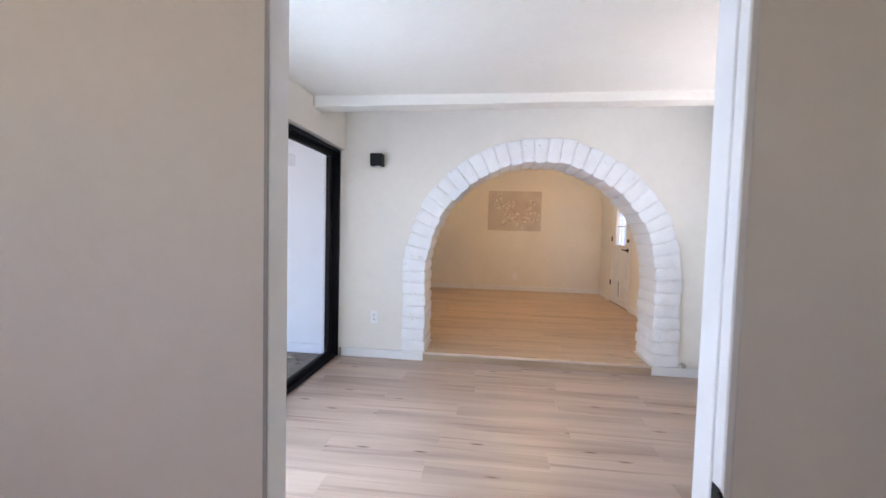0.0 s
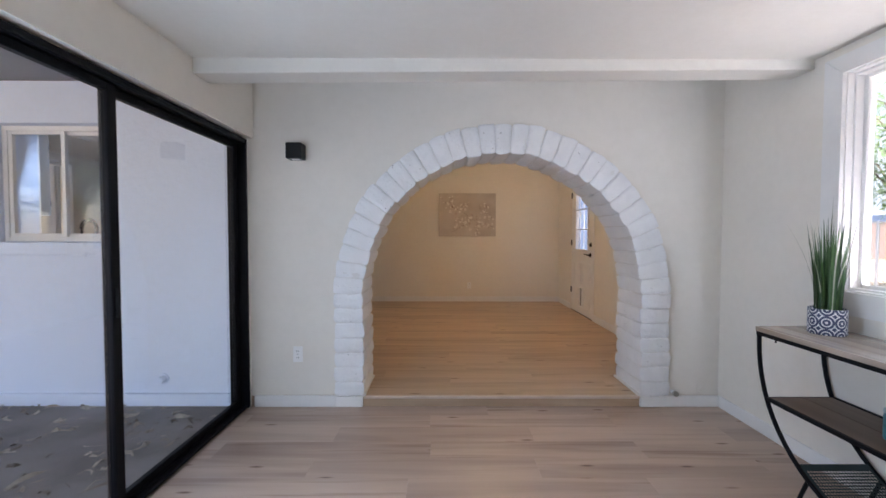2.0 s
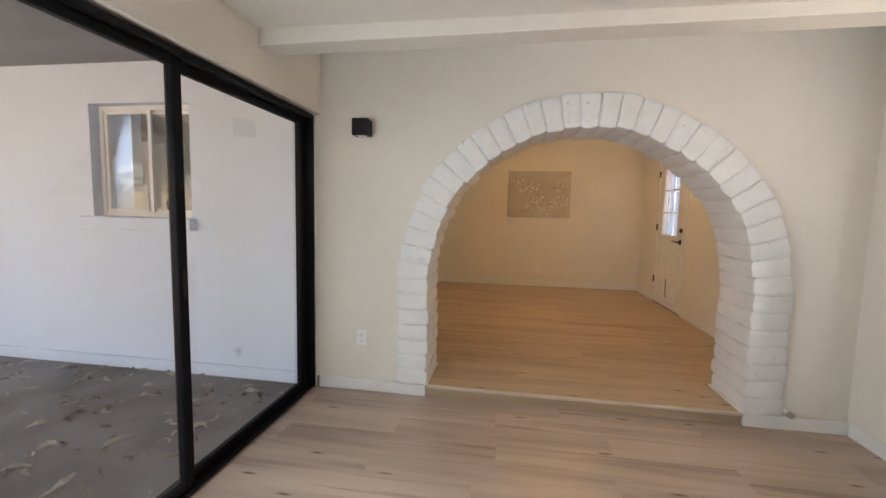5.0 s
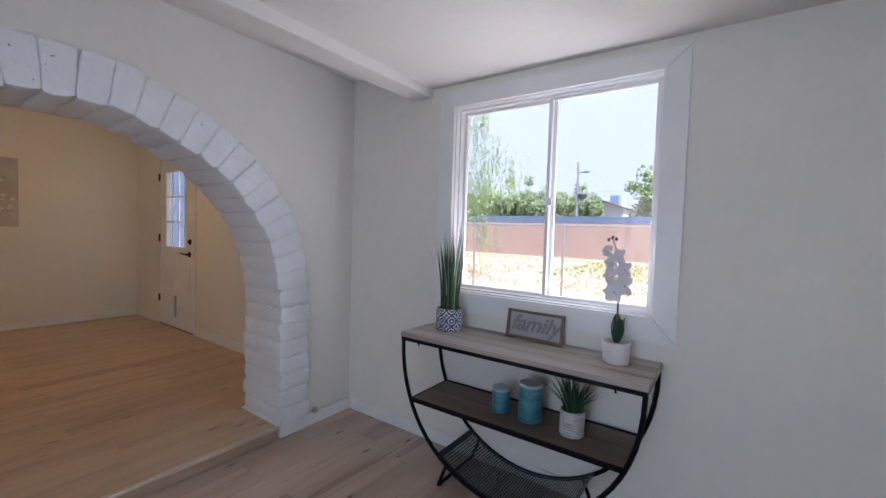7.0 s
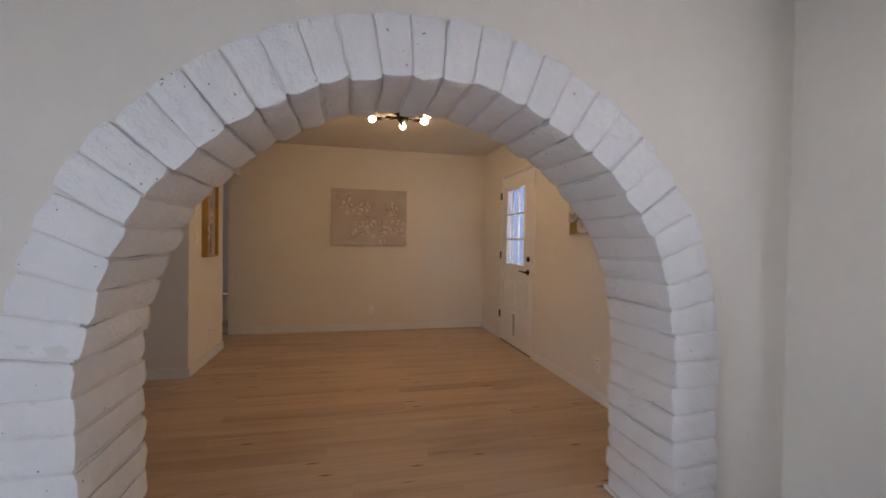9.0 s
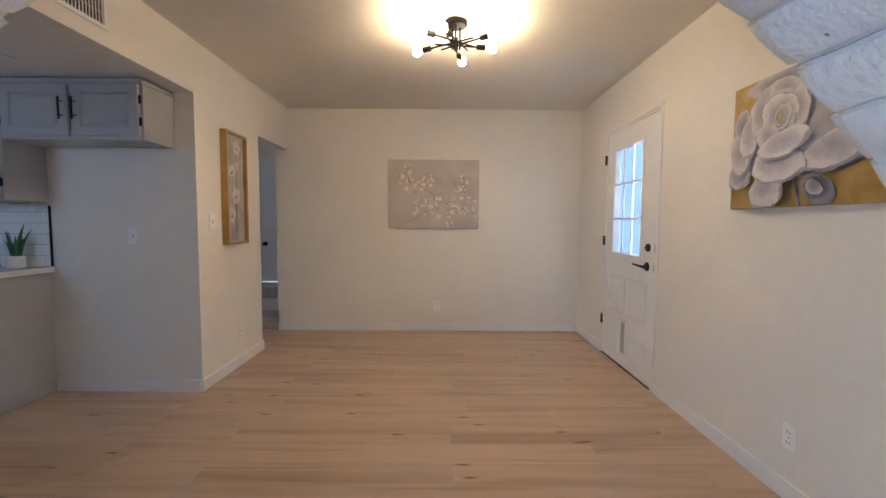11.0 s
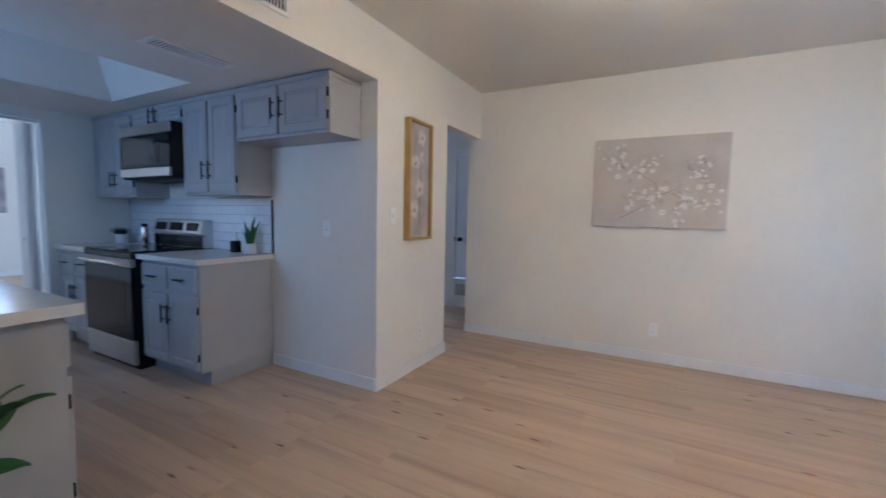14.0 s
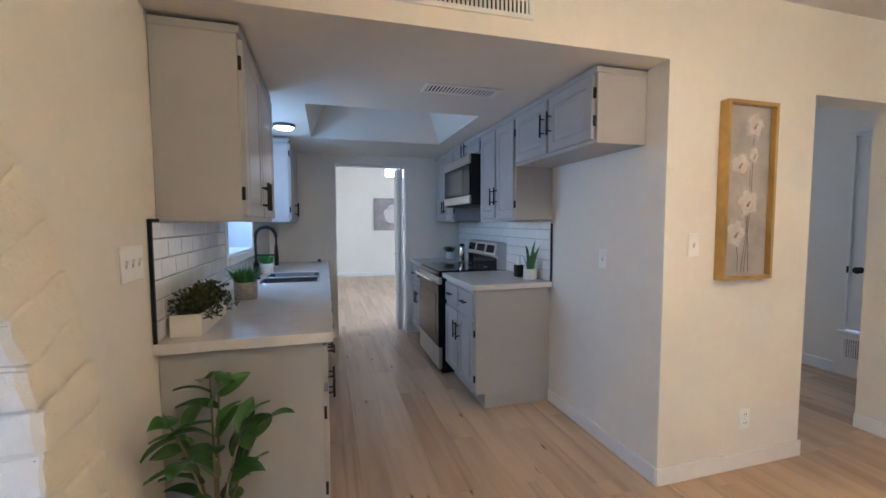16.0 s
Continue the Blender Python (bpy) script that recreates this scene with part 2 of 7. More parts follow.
# ---------------------------------------------------------------- mesh helpers
def cuboid(bm, x0, x1, y0, y1, z0, z1):
    v = [bm.verts.new((x, y, z)) for z in (z0, z1) for y in (y0, y1) for x in (x0, x1)]
    for f in ((0, 2, 3, 1), (4, 5, 7, 6), (0, 1, 5, 4), (2, 6, 7, 3), (0, 4, 6, 2), (1, 3, 7, 5)):
        bm.faces.new([v[k] for k in f])
    return v


def boxes(*rows, bevel=0.0, seg=1):
    bm = bmesh.new()
    for r in rows:
        cuboid(bm, *r)
    if bevel:
        bmesh.ops.bevel(bm, geom=bm.edges[:], offset=bevel, segments=seg, affect="EDGES", profile=0.5)
    return bm


def pierced(axis, depth, outer, hole):
    """One slab with one rectangular hole: axis 0, 1 or 2 is its thickness; outer and hole are a0, a1, b0, b1 on the other two."""
    bm = bmesh.new()

    def corners(r, d):
        a0, a1, b0, b1 = r
        out = []
        for a, b in ((a0, b0), (a1, b0), (a1, b1), (a0, b1)):
            p = [a, b]
            p.insert(axis, d)
            out.append(bm.verts.new(p))
        return out
    o0, o1, h0, h1 = corners(outer, depth[0]), corners(outer, depth[1]), corners(hole, depth[0]), corners(hole, depth[1])
    for k in range(4):
        n = (k + 1) % 4
        for q in ((o0[k], o0[n], h0[n], h0[k]), (o1[k], o1[n], h1[n], h1[k]), (o0[k], o0[n], o1[n], o1[k]), (h0[k], h0[n], h1[n], h1[k])):
            bm.faces.new(q)
    return bm


def lathe(profile, seg=24, cx=0.0, cy=0.0, bm=None):
    bm = bm or bmesh.new()
    rings = []
    for r, z in profile:
        if r < 1e-5:
            rings.append([bm.verts.new((cx, cy, z))])
        else:
            rings.append([bm.verts.new((cx + r * math.cos(2 * math.pi * k / seg), cy + r * math.sin(2 * math.pi * k / seg), z)) for k in range(seg)])
    for a, b in zip(rings, rings[1:]):
        for k in range(seg):
            p = [a[k % len(a)], a[(k + 1) % len(a)], b[(k + 1) % len(b)], b[k % len(b)]]
            q = []
            for v in p:
                if v not in q:
                    q.append(v)
            if len(q) > 2:
                bm.faces.new(q)
    return bm


def tube(pts, r, seg=8, bm=None, closed=False, taper=1.0):
    bm = bm or bmesh.new()
    pts = [Vector(p) for p in pts]
    n, rings, up = len(pts), [], None
    for k, p in enumerate(pts):
        a = pts[(k - 1) % n] if (closed or k > 0) else p
        b = pts[(k + 1) % n] if (closed or k < n - 1) else p
        d = (b - a).normalized()
        if up is None:
            up = d.orthogonal().normalized()
        up = (up - d * up.dot(d)).normalized()
        side = d.cross(up)
        rr = r * (1 + (taper - 1) * k / max(1, n - 1))
        rings.append([bm.verts.new(p + rr * (math.cos(2 * math.pi * j / seg) * up + math.sin(2 * math.pi * j / seg) * side)) for j in range(seg)])
    pairs = list(zip(rings, rings[1:])) + ([(rings[-1], rings[0])] if closed else [])
    for a, b in pairs:
        for j in range(seg):
            bm.faces.new((a[j], a[(j + 1) % seg], b[(j + 1) % seg], b[j]))
    if not closed:
        bm.faces.new(rings[0][::-1])
        bm.faces.new(rings[-1])
    return bm


FINE = {"grass_tuft", "pale_blades", "blade_tuft", "herb_tuft", "branches", "white_blossoms", "dusky_buds", "flower_hearts", "dark_foliage", "olive_foliage", "pebbles"}


def part(name, bm, material, parent=None, label="", smooth=False, at=None):
    """Links a bmesh as one mesh object, under a thing or a part where one is given."""
    bmesh.ops.recalc_face_normals(bm, faces=bm.faces[:])
    me = bpy.data.meshes.new(name)
    bm.to_mesh(me)
    bm.free()
    me.materials.append(material)
    if smooth:
        for p in me.polygons:
            p.use_smooth = True
        me.set_sharp_from_angle(angle=radians(40))
    ob = new(name, me)
    ob.parent = parent
    if at is not None:
        ob.matrix_basis = at
    if label:
        ob["label"] = label
    if name in FINE:
        ob["kind"] = "stuff"
    return ob


def twin(ob, parent, m):
    """Another piece on the same mesh."""
    o = new(ob.name.split(".")[0], ob.data)
    o.parent, o.matrix_basis = parent, m
    return o


def thing(name, m, label, category, group="", kind=""):
    ob = new(name)
    ob.empty_display_size = 0.1
    ob.matrix_basis = m
    return tagged(ob, label, category, group, kind)


def structure(name, bm, material, label, category="wall", smooth=False):
    return tagged(part(name, bm, material, None, smooth=smooth), label, category, kind="structure")


# ---------------------------------------------------------------- the plan, in metres
LOW, UP = -0.08, 0.0              # floors of the sunroom and of the house
SX0, SX1, SY0, SY1 = -1.055, 2.40, 1.29, 4.13      # sunroom
DX0, DX1, DY0, DY1 = -0.823, 2.44, 4.49, 8.394     # dining room
KX0, KY1 = -4.03, 6.69                             # kitchen's end wall and north wall
S_CEIL, S_CEIL_N, D_CEIL, K_CEIL = 2.15, 2.325, 2.475, 2.11
ARCH_X, ARCH_Z, ARCH_R, ARCH_RO = 0.79, 0.755, 1.02, 1.225

# ---------------------------------------------------------------- walls
# the wall between sunroom and dining room, with the arched opening
bm = bmesh.new()
hole = [(ARCH_X - 1.12, LOW - 0.1)] + [(ARCH_X - 1.12 * math.cos(math.pi * k / 40), ARCH_Z + 1.12 * math.sin(math.pi * k / 40)) for k in range(41)] + [(ARCH_X + 1.12, LOW - 0.1)]
outer = []
for k, (x, z) in enumerate(hole):
    if k == 0 or k == 1:
        outer.append((SX0 + 0.2, z))
    elif k >= len(hole) - 2:
        outer.append((DX1 + 0.16, z))
    else:
        outer.append((SX0 + 0.2 + (DX1 - SX0 - 0.04) * (k - 1) / (len(hole) - 3), 2.6))
outer.insert(2, (SX0 + 0.2, 2.6))
hole.insert(2, hole[1])
outer.insert(len(outer) - 2, (DX1 + 0.16, 2.6))
hole.insert(len(hole) - 2, hole[-2])
for side, y in ((0, SY1), (1, DY0)):
    hv = [bm.verts.new((x, y, z)) for x, z in hole]
    ov = [bm.verts.new((x, y, z)) for x, z in outer]
    for k in range(len(hole) - 1):
        q = []
        for v in (hv[k], hv[k + 1], ov[k + 1], ov[k]):
            if not any((v.co - w.co).length < 1e-6 for w in q):
                q.append(v)
        if len(q) > 2:
            bm.faces.new(q)
    if side == 0:
        first = hv
    else:
        for k in range(len(hole) - 1):
            if (hole[k][0] - hole[k + 1][0]) ** 2 + (hole[k][1] - hole[k + 1][1]) ** 2 > 1e-9:
                bm.faces.new((first[k], first[k + 1], hv[k + 1], hv[k]))
bmesh.ops.delete(bm, geom=[v for v in bm.verts if not v.link_faces], context="VERTS")
structure("wall_arch", bm, WALL, "off-white plastered wall with a wide arched opening")

structure("wall_sunroom_east", pierced(0, (SX1, SX1 + 0.15), (1.05, SY1, LOW - 0.1, 2.5), (2.115, 3.235, 0.90, 2.01)), WALL, "off-white plastered wall round the sunroom window")
structure("wall_sunroom_west", boxes((SX0 - 0.14, SX0, 1.05, 1.70, LOW - 0.1, 1.877)), WALL, "off-white plastered wall beside the sliding glass door")
structure("wall_sunroom_stub", boxes((SX0 - 0.14, SX0, 4.10, SY1, LOW - 0.1, 1.877)), WALL, "narrow off-white wall strip beside the sliding glass door")
structure("wall_sunroom_header", boxes((SX0 - 0.14, SX0 + 0.036, 1.05, SY1 - 0.001, 1.878, 2.5)), WALL, "off-white plastered header above the sliding glass door")
structure("wall_sunroom_corner", boxes((SX0 - 0.14, SX0 + 0.2, SY1, DY0, LOW - 0.2, 2.6)), WALL, "off-white plastered corner of the wall")
structure("wall_sunroom_south", boxes(
    (SX0 - 0.14, -0.103, 1.19, 1.272, LOW - 0.1, 2.5), (0.79, SX1, 1.125, 1.225, LOW - 0.1, 2.5), (0.95, SX1, 1.225, SY0, LOW - 0.1, 2.5),
    (-0.103, 0.79, 1.19, SY0, 1.98, 2.5)), WALL, "grey-white wall with a doorway into the sunroom")
structure("wall_dining_east", boxes(
    (DX1, DX1 + 0.06, DY0, 6.735, -0.1, 2.6), (DX1, DX1 + 0.06, 7.675, 8.55, -0.1, 2.6),
    (DX1, DX1 + 0.16, 6.735, 7.675, 2.05, 2.6)), WALL, "warm off-white wall with the back door in it")
structure("wall_dining_north", boxes((-0.955, DX1, DY1, DY1 + 0.12, -0.1, 2.6)), WALL, "warm off-white wall behind a blossom painting")
structure("wall_dining_west", boxes(
    (-0.955, DX0, KY1, 7.672, -0.1, 2.6), (-0.955, DX0, 7.672, DY1, 2.022, 2.6)), WALL, "warm off-white pier between kitchen and hall opening")
structure("wall_kitchen_header", boxes((-0.955, DX0, DY0, KY1, K_CEIL + 0.001, 2.6)), WALL, "warm off-white header above the kitchen opening")
structure("wall_kitchen_north", boxes((KX0 - 0.12, -0.955, KY1, KY1 + 0.12, -0.1, 2.6), (-0.955, DX0 - 0.0005, KY1 - 0.0015, KY1 + 0.05, -0.1, K_CEIL)), WALL, "off-white kitchen wall beside the refrigerator space")
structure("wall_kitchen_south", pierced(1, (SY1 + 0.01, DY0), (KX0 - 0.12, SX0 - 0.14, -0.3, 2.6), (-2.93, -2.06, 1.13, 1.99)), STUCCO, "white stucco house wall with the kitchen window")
structure("wall_kitchen_end", boxes(
    (KX0 - 0.12, KX0, DY0, 5.20, -0.1, 2.6), (KX0 - 0.12, KX0, 6.03, KY1, -0.1, 2.6),
    (KX0 - 0.12, KX0, 5.20, 6.03, 2.02, 2.6)), WALL, "off-white kitchen end wall with a doorway")
structure("wall_hall_north", boxes((-3.5, -1.60, 9.40, 9.52, -0.1, 2.6), (-0.62, 0.3, 9.40, 9.52, -0.1, 2.6), (-1.60, -0.62, 9.40, 9.52, 2.06, 2.6), (-1.60, -0.62, 9.40, 9.52, -0.1, 0.395)), WALL, "off-white hall wall with a raised closet door")
structure("wall_hall_west", boxes((-3.52, -3.40, 6.81, 9.40, -0.1, 2.6)), WALL, "plain off-white hall end wall")
structure("wall_hall_east", boxes((0.18, 0.30, DY1 + 0.12, 9.40, -0.1, 2.6)), WALL, "plain off-white hall end wall")
structure("wall_far_room_west", boxes((-9.62, -9.5, 3.9, 9.2, -0.1, 2.9)), WALL, "white wall of the far room with a picture")
# unseen opening, made for the far room's added lamp
structure("wall_far_room_north", boxes((-9.5, -6.1, 9.08, 9.2, -0.1, 2.9), (-4.5, -3.52, 9.08, 9.2, -0.1, 2.9), (-6.1, -4.5, 9.08, 9.2, -0.1, 0.9), (-6.1, -4.5, 9.08, 9.2, 2.1, 2.9)), WALL, "plain white wall of the far room with an added light opening")
structure("wall_far_room_east", boxes((KX0 - 0.121, KX0 - 0.02, KY1 + 0.12, 9.08, -0.1, 2.9)), WALL, "plain white wall of the far room")
structure("wall_far_room_south", boxes((-9.5, KX0 - 0.12, 3.95, 4.07, -0.1, 2.9)), WALL, "plain white wall of the far room")
# the opening in the back wall is added, only to let light in
structure("wall_entry", boxes(
    (-1.32, -1.2, -1.1, 1.19, LOW - 0.1, 2.5), (1.7, 1.82, -1.1, 1.19, LOW - 0.1, 2.5), (-1.2, -1.0, -1.1, -1.0, LOW - 0.1, 2.5), (-0.3, 1.7, -1.1, -1.0, LOW - 0.1, 2.5),
    (-1.0, -0.3, -1.1, -1.0, LOW - 0.1, 1.2), (-1.0, -0.3, -1.1, -1.0, 1.9, 2.5)), WALL, "plain grey-white walls of the entry room")

# ---------------------------------------------------------------- ceilings, beam, roof
structure("ceiling_sunroom", boxes((SX0, SX1, 1.29, 3.50, S_CEIL, 2.5), (SX0, SX1, 3.50, SY1, S_CEIL_N, 2.5)), CEIL, "white painted sunroom ceiling", "ceiling")
bm = boxes((SX0 + 0.036, SX1, 3.415, 3.57, 2.098, 2.36), bevel=0.006, seg=2)
for v in bm.verts:
    if v.co.x < 0 and v.co.z < 2.2:
        v.co.z -= 0.032
structure("ceiling_beam", bm, CEIL, "white painted ceiling beam", "beam")
structure("ceiling_dining", boxes((-0.955, DX1, DY0, DY1, D_CEIL, 2.6)), CEIL, "warm white dining room ceiling", "ceiling")
TX0, TX1, TY0, TY1 = -3.16, -2.045, 4.985, 6.19
bm = pierced(2, (K_CEIL, K_CEIL + 0.02), (KX0, -0.955, DY0, KY1), (TX0, TX1, TY0, TY1))
lo = [bm.verts.new(p) for p in ((TX0, TY0, K_CEIL + 0.02), (TX1, TY0, K_CEIL + 0.02), (TX1, TY1, K_CEIL + 0.02), (TX0, TY1, K_CEIL + 0.02))]
hi = [bm.verts.new(p) for p in ((TX0 + 0.13, TY0 + 0.13, 2.40), (TX1 - 0.13, TY0 + 0.13, 2.40), (TX1 - 0.13, TY1 - 0.13, 2.40), (TX0 + 0.13, TY1 - 0.13, 2.40))]
for k in range(4):
    bm.faces.new((lo[k], lo[(k + 1) % 4], hi[(k + 1) % 4], hi[k]))
bm.faces.new(hi)
bmesh.ops.remove_doubles(bm, verts=bm.verts[:], dist=1e-5)
structure("ceiling_kitchen", bm, CEIL, "white kitchen ceiling with a raised tray", "ceiling")
structure("ceiling_kitchen_header_soffit", boxes((-0.955, DX0 - 0.001, DY0, KY1, K_CEIL, K_CEIL + 0.0015)), CEIL, "white underside of the kitchen header", "ceiling")
structure("ceiling_hall", boxes((-3.5, -0.956, 6.81, 9.40, 2.36, 2.5), (-0.956, 0.18, DY1 + 0.12, 9.40, 2.36, 2.5)), CEIL, "white hall ceiling", "ceiling")
structure("ceiling_far_room", boxes((-9.5, KX0 - 0.12, 4.07, 9.08, 2.75, 2.85)), CEIL, "white far room ceiling", "ceiling")
structure("ceiling_entry", boxes((-1.2, 1.7, -1.0, 1.19, 2.3, 2.4)), CEIL, "white entry room ceiling", "ceiling")
structure("roof", boxes((-9.9, 3.15, 4.0, 9.8, 2.86, 2.98), (-1.4, 3.05, -1.3, 4.0, 2.51, 2.62)), plain("grey_roofing", (0.16, 0.15, 0.15), 0.9), "grey flat roof over the house", "roof")
structure("eave", boxes((SX1 + 0.15, SX1 + 0.42, -1.3, 4.0, 2.095, 2.20)), plain("grey_eave_paint", (0.14, 0.15, 0.19), 0.7), "grey eave board outside the window", "eave")


# ---------------------------------------------------------------- baseboards and trims
def baseboard(x0, x1, y0, y1, z, h=0.09):
    return structure("baseboard", boxes((x0, x1, y0, y1, z, z + h), bevel=0.003), TRIM, "white painted baseboard", "baseboard")


B = 0.013
baseboard(SX0 + 0.03, ARCH_X - ARCH_R - 0.003, SY1 - B - 0.012, SY1 - 0.001, LOW, 0.08)
baseboard(ARCH_X + ARCH_R + 0.003, SX1 - 0.002, SY1 - B - 0.012, SY1 - 0.001, LOW, 0.08)
baseboard(SX1 - B, SX1, SY0 + 0.002, SY1 - 0.03, LOW, 0.085)
baseboard(-0.955, DX1 - B - 0.002, DY1 - B, DY1, UP)
baseboard(DX1 - B, DX1, 4.56, 6.70, UP)
baseboard(DX1 - B, DX1, 7.70, DY1 - 0.001, UP)
baseboard(DX0 - 0.0, DX0 + B, KY1 - B, 7.684, UP)
baseboard(-1.865, DX0 - 0.002, KY1 - B - 0.0015, KY1 - 0.0016, UP)
baseboard(-3.4, -1.66, 9.40 - B, 9.40, UP, 0.10)
baseboard(-9.5, -9.5 + B, 4.1, 9.0, UP, 0.09)
baseboard(KX0, KX0 + B, 6.10, 6.16, UP, 0.09)

# doorway lining between the entry and the sunroom
lining = tagged(part("door_frame", boxes((-0.103, -0.094, 1.196, 1.275, LOW, 1.968), (0.778, 0.84, 1.160, 1.222, LOW, 1.968), (-0.103, 0.84, 1.186, 1.275, 1.968, 1.98), bevel=0.002), TRIM), "white painted doorway lining", "door frame", kind="structure")
part("stop", boxes((0.776, 0.7925, 1.118, 1.151, LOW, 1.968), bevel=0.003), TRIM, lining)
part("groove", boxes((0.786, 0.84, 1.151, 1.160, LOW, 1.968)), TRIM, lining)
part("hinge_gap", boxes((-0.103, -0.096, 1.189, 1.196, LOW, 1.968)), GROUT, lining, "grey gap beside the hinged edge")
part("strike_plate", boxes((0.7735, 0.7755, 1.120, 1.146, 0.64, 0.72), bevel=0.0008), MATT_BLACK, lining, "black strike plate")
part("strike_lip", tube([(0.774, 1.122, 0.645), (0.776, 1.112, 0.66), (0.778, 1.108, 0.68), (0.776, 1.112, 0.70), (0.774, 1.122, 0.715)], 0.004, 6), MATT_BLACK, lining)

# step edge under the arch
tagged(part("step_nosing", boxes((ARCH_X - ARCH_R + 0.004, ARCH_X + ARCH_R - 0.004, 4.098, 4.128, -0.018, 0.004), bevel=0.006, seg=3), plain("pale_nosing", (0.62, 0.50, 0.40), 0.4)), "pale wood-look step nosing under the arch", "step", kind="structure")
structure("step_riser", boxes((ARCH_X - ARCH_R + 0.004, ARCH_X + ARCH_R - 0.004, 4.118, 4.128, LOW, -0.018)), UPPER_WOOD, "wood-look riser of the low step", "step")
structure("arch_side_trim", boxes((ARCH_X - ARCH_R - 0.001, ARCH_X - ARCH_R + 0.018, 4.10, 4.53, 0.0005, 0.016), (ARCH_X + ARCH_R - 0.018, ARCH_X + ARCH_R + 0.001, 4.10, 4.53, 0.0005, 0.016), bevel=0.003), TRIM, "white painted quarter-round trim at the arch's feet", "trim")

# ---------------------------------------------------------------- sunroom: sliding door, window, wall fittings
def sliding_door():
    d = thing("door_sliding", pose(SX0 - 0.07, 0, 0), "black-framed sliding glass patio door, closed", "glass door", kind="structure")
    y0, y1, z0, z1 = 1.70, 4.10, LOW + 0.004, 1.866
    part("outer_frame", boxes((-0.065, 0.075, y0, y0 + 0.022, z0, z1), (-0.065, 0.075, y1 - 0.022, y1, z0, z1),
         (-0.065, 0.075, y0 + 0.022, y1 - 0.022, z1 - 0.032, z1), (-0.065, 0.062, y0 + 0.022, y1 - 0.022, z0, z0 + 0.02), bevel=0.004), BLACK, d)
    part("track", boxes((0.02, 0.03, y0 + 0.022, y1 - 0.022, z0 + 0.02, z0 + 0.03), (-0.03, -0.02, y0 + 0.022, y1 - 0.022, z0 + 0.02, z0 + 0.03)), BLACK, d)
    for name, ya, yb, x, wide in (("fixed_panel", 2.935, y1 - 0.022, -0.021, 0.045), ("sliding_panel", y0 + 0.022, 2.955, 0.015, 0.05)):
        a, b = z0 + 0.030, z1 - 0.032
        p = part(name, boxes((x, x + 0.035, ya, ya + 0.04, a, b), (x, x + 0.035, yb - wide, yb, a, b), (x, x + 0.035, ya + 0.04, yb - wide, a, a + 0.032), (x, x + 0.035, ya + 0.04, yb - wide, b - 0.038, b), bevel=0.003), BLACK, d)
        g = part("pane", boxes((x + 0.014, x + 0.020, ya + 0.036, yb - wide + 0.005, a + 0.028, b - 0.034)), GLASS, p, "clear glass pane")
        g.visible_shadow = False
    part("latch", boxes((0.05, 0.060, 2.922, 2.937, 0.82, 0.95), bevel=0.003), MATT_BLACK, d, "small black latch plate")
    return d


sliding_door()


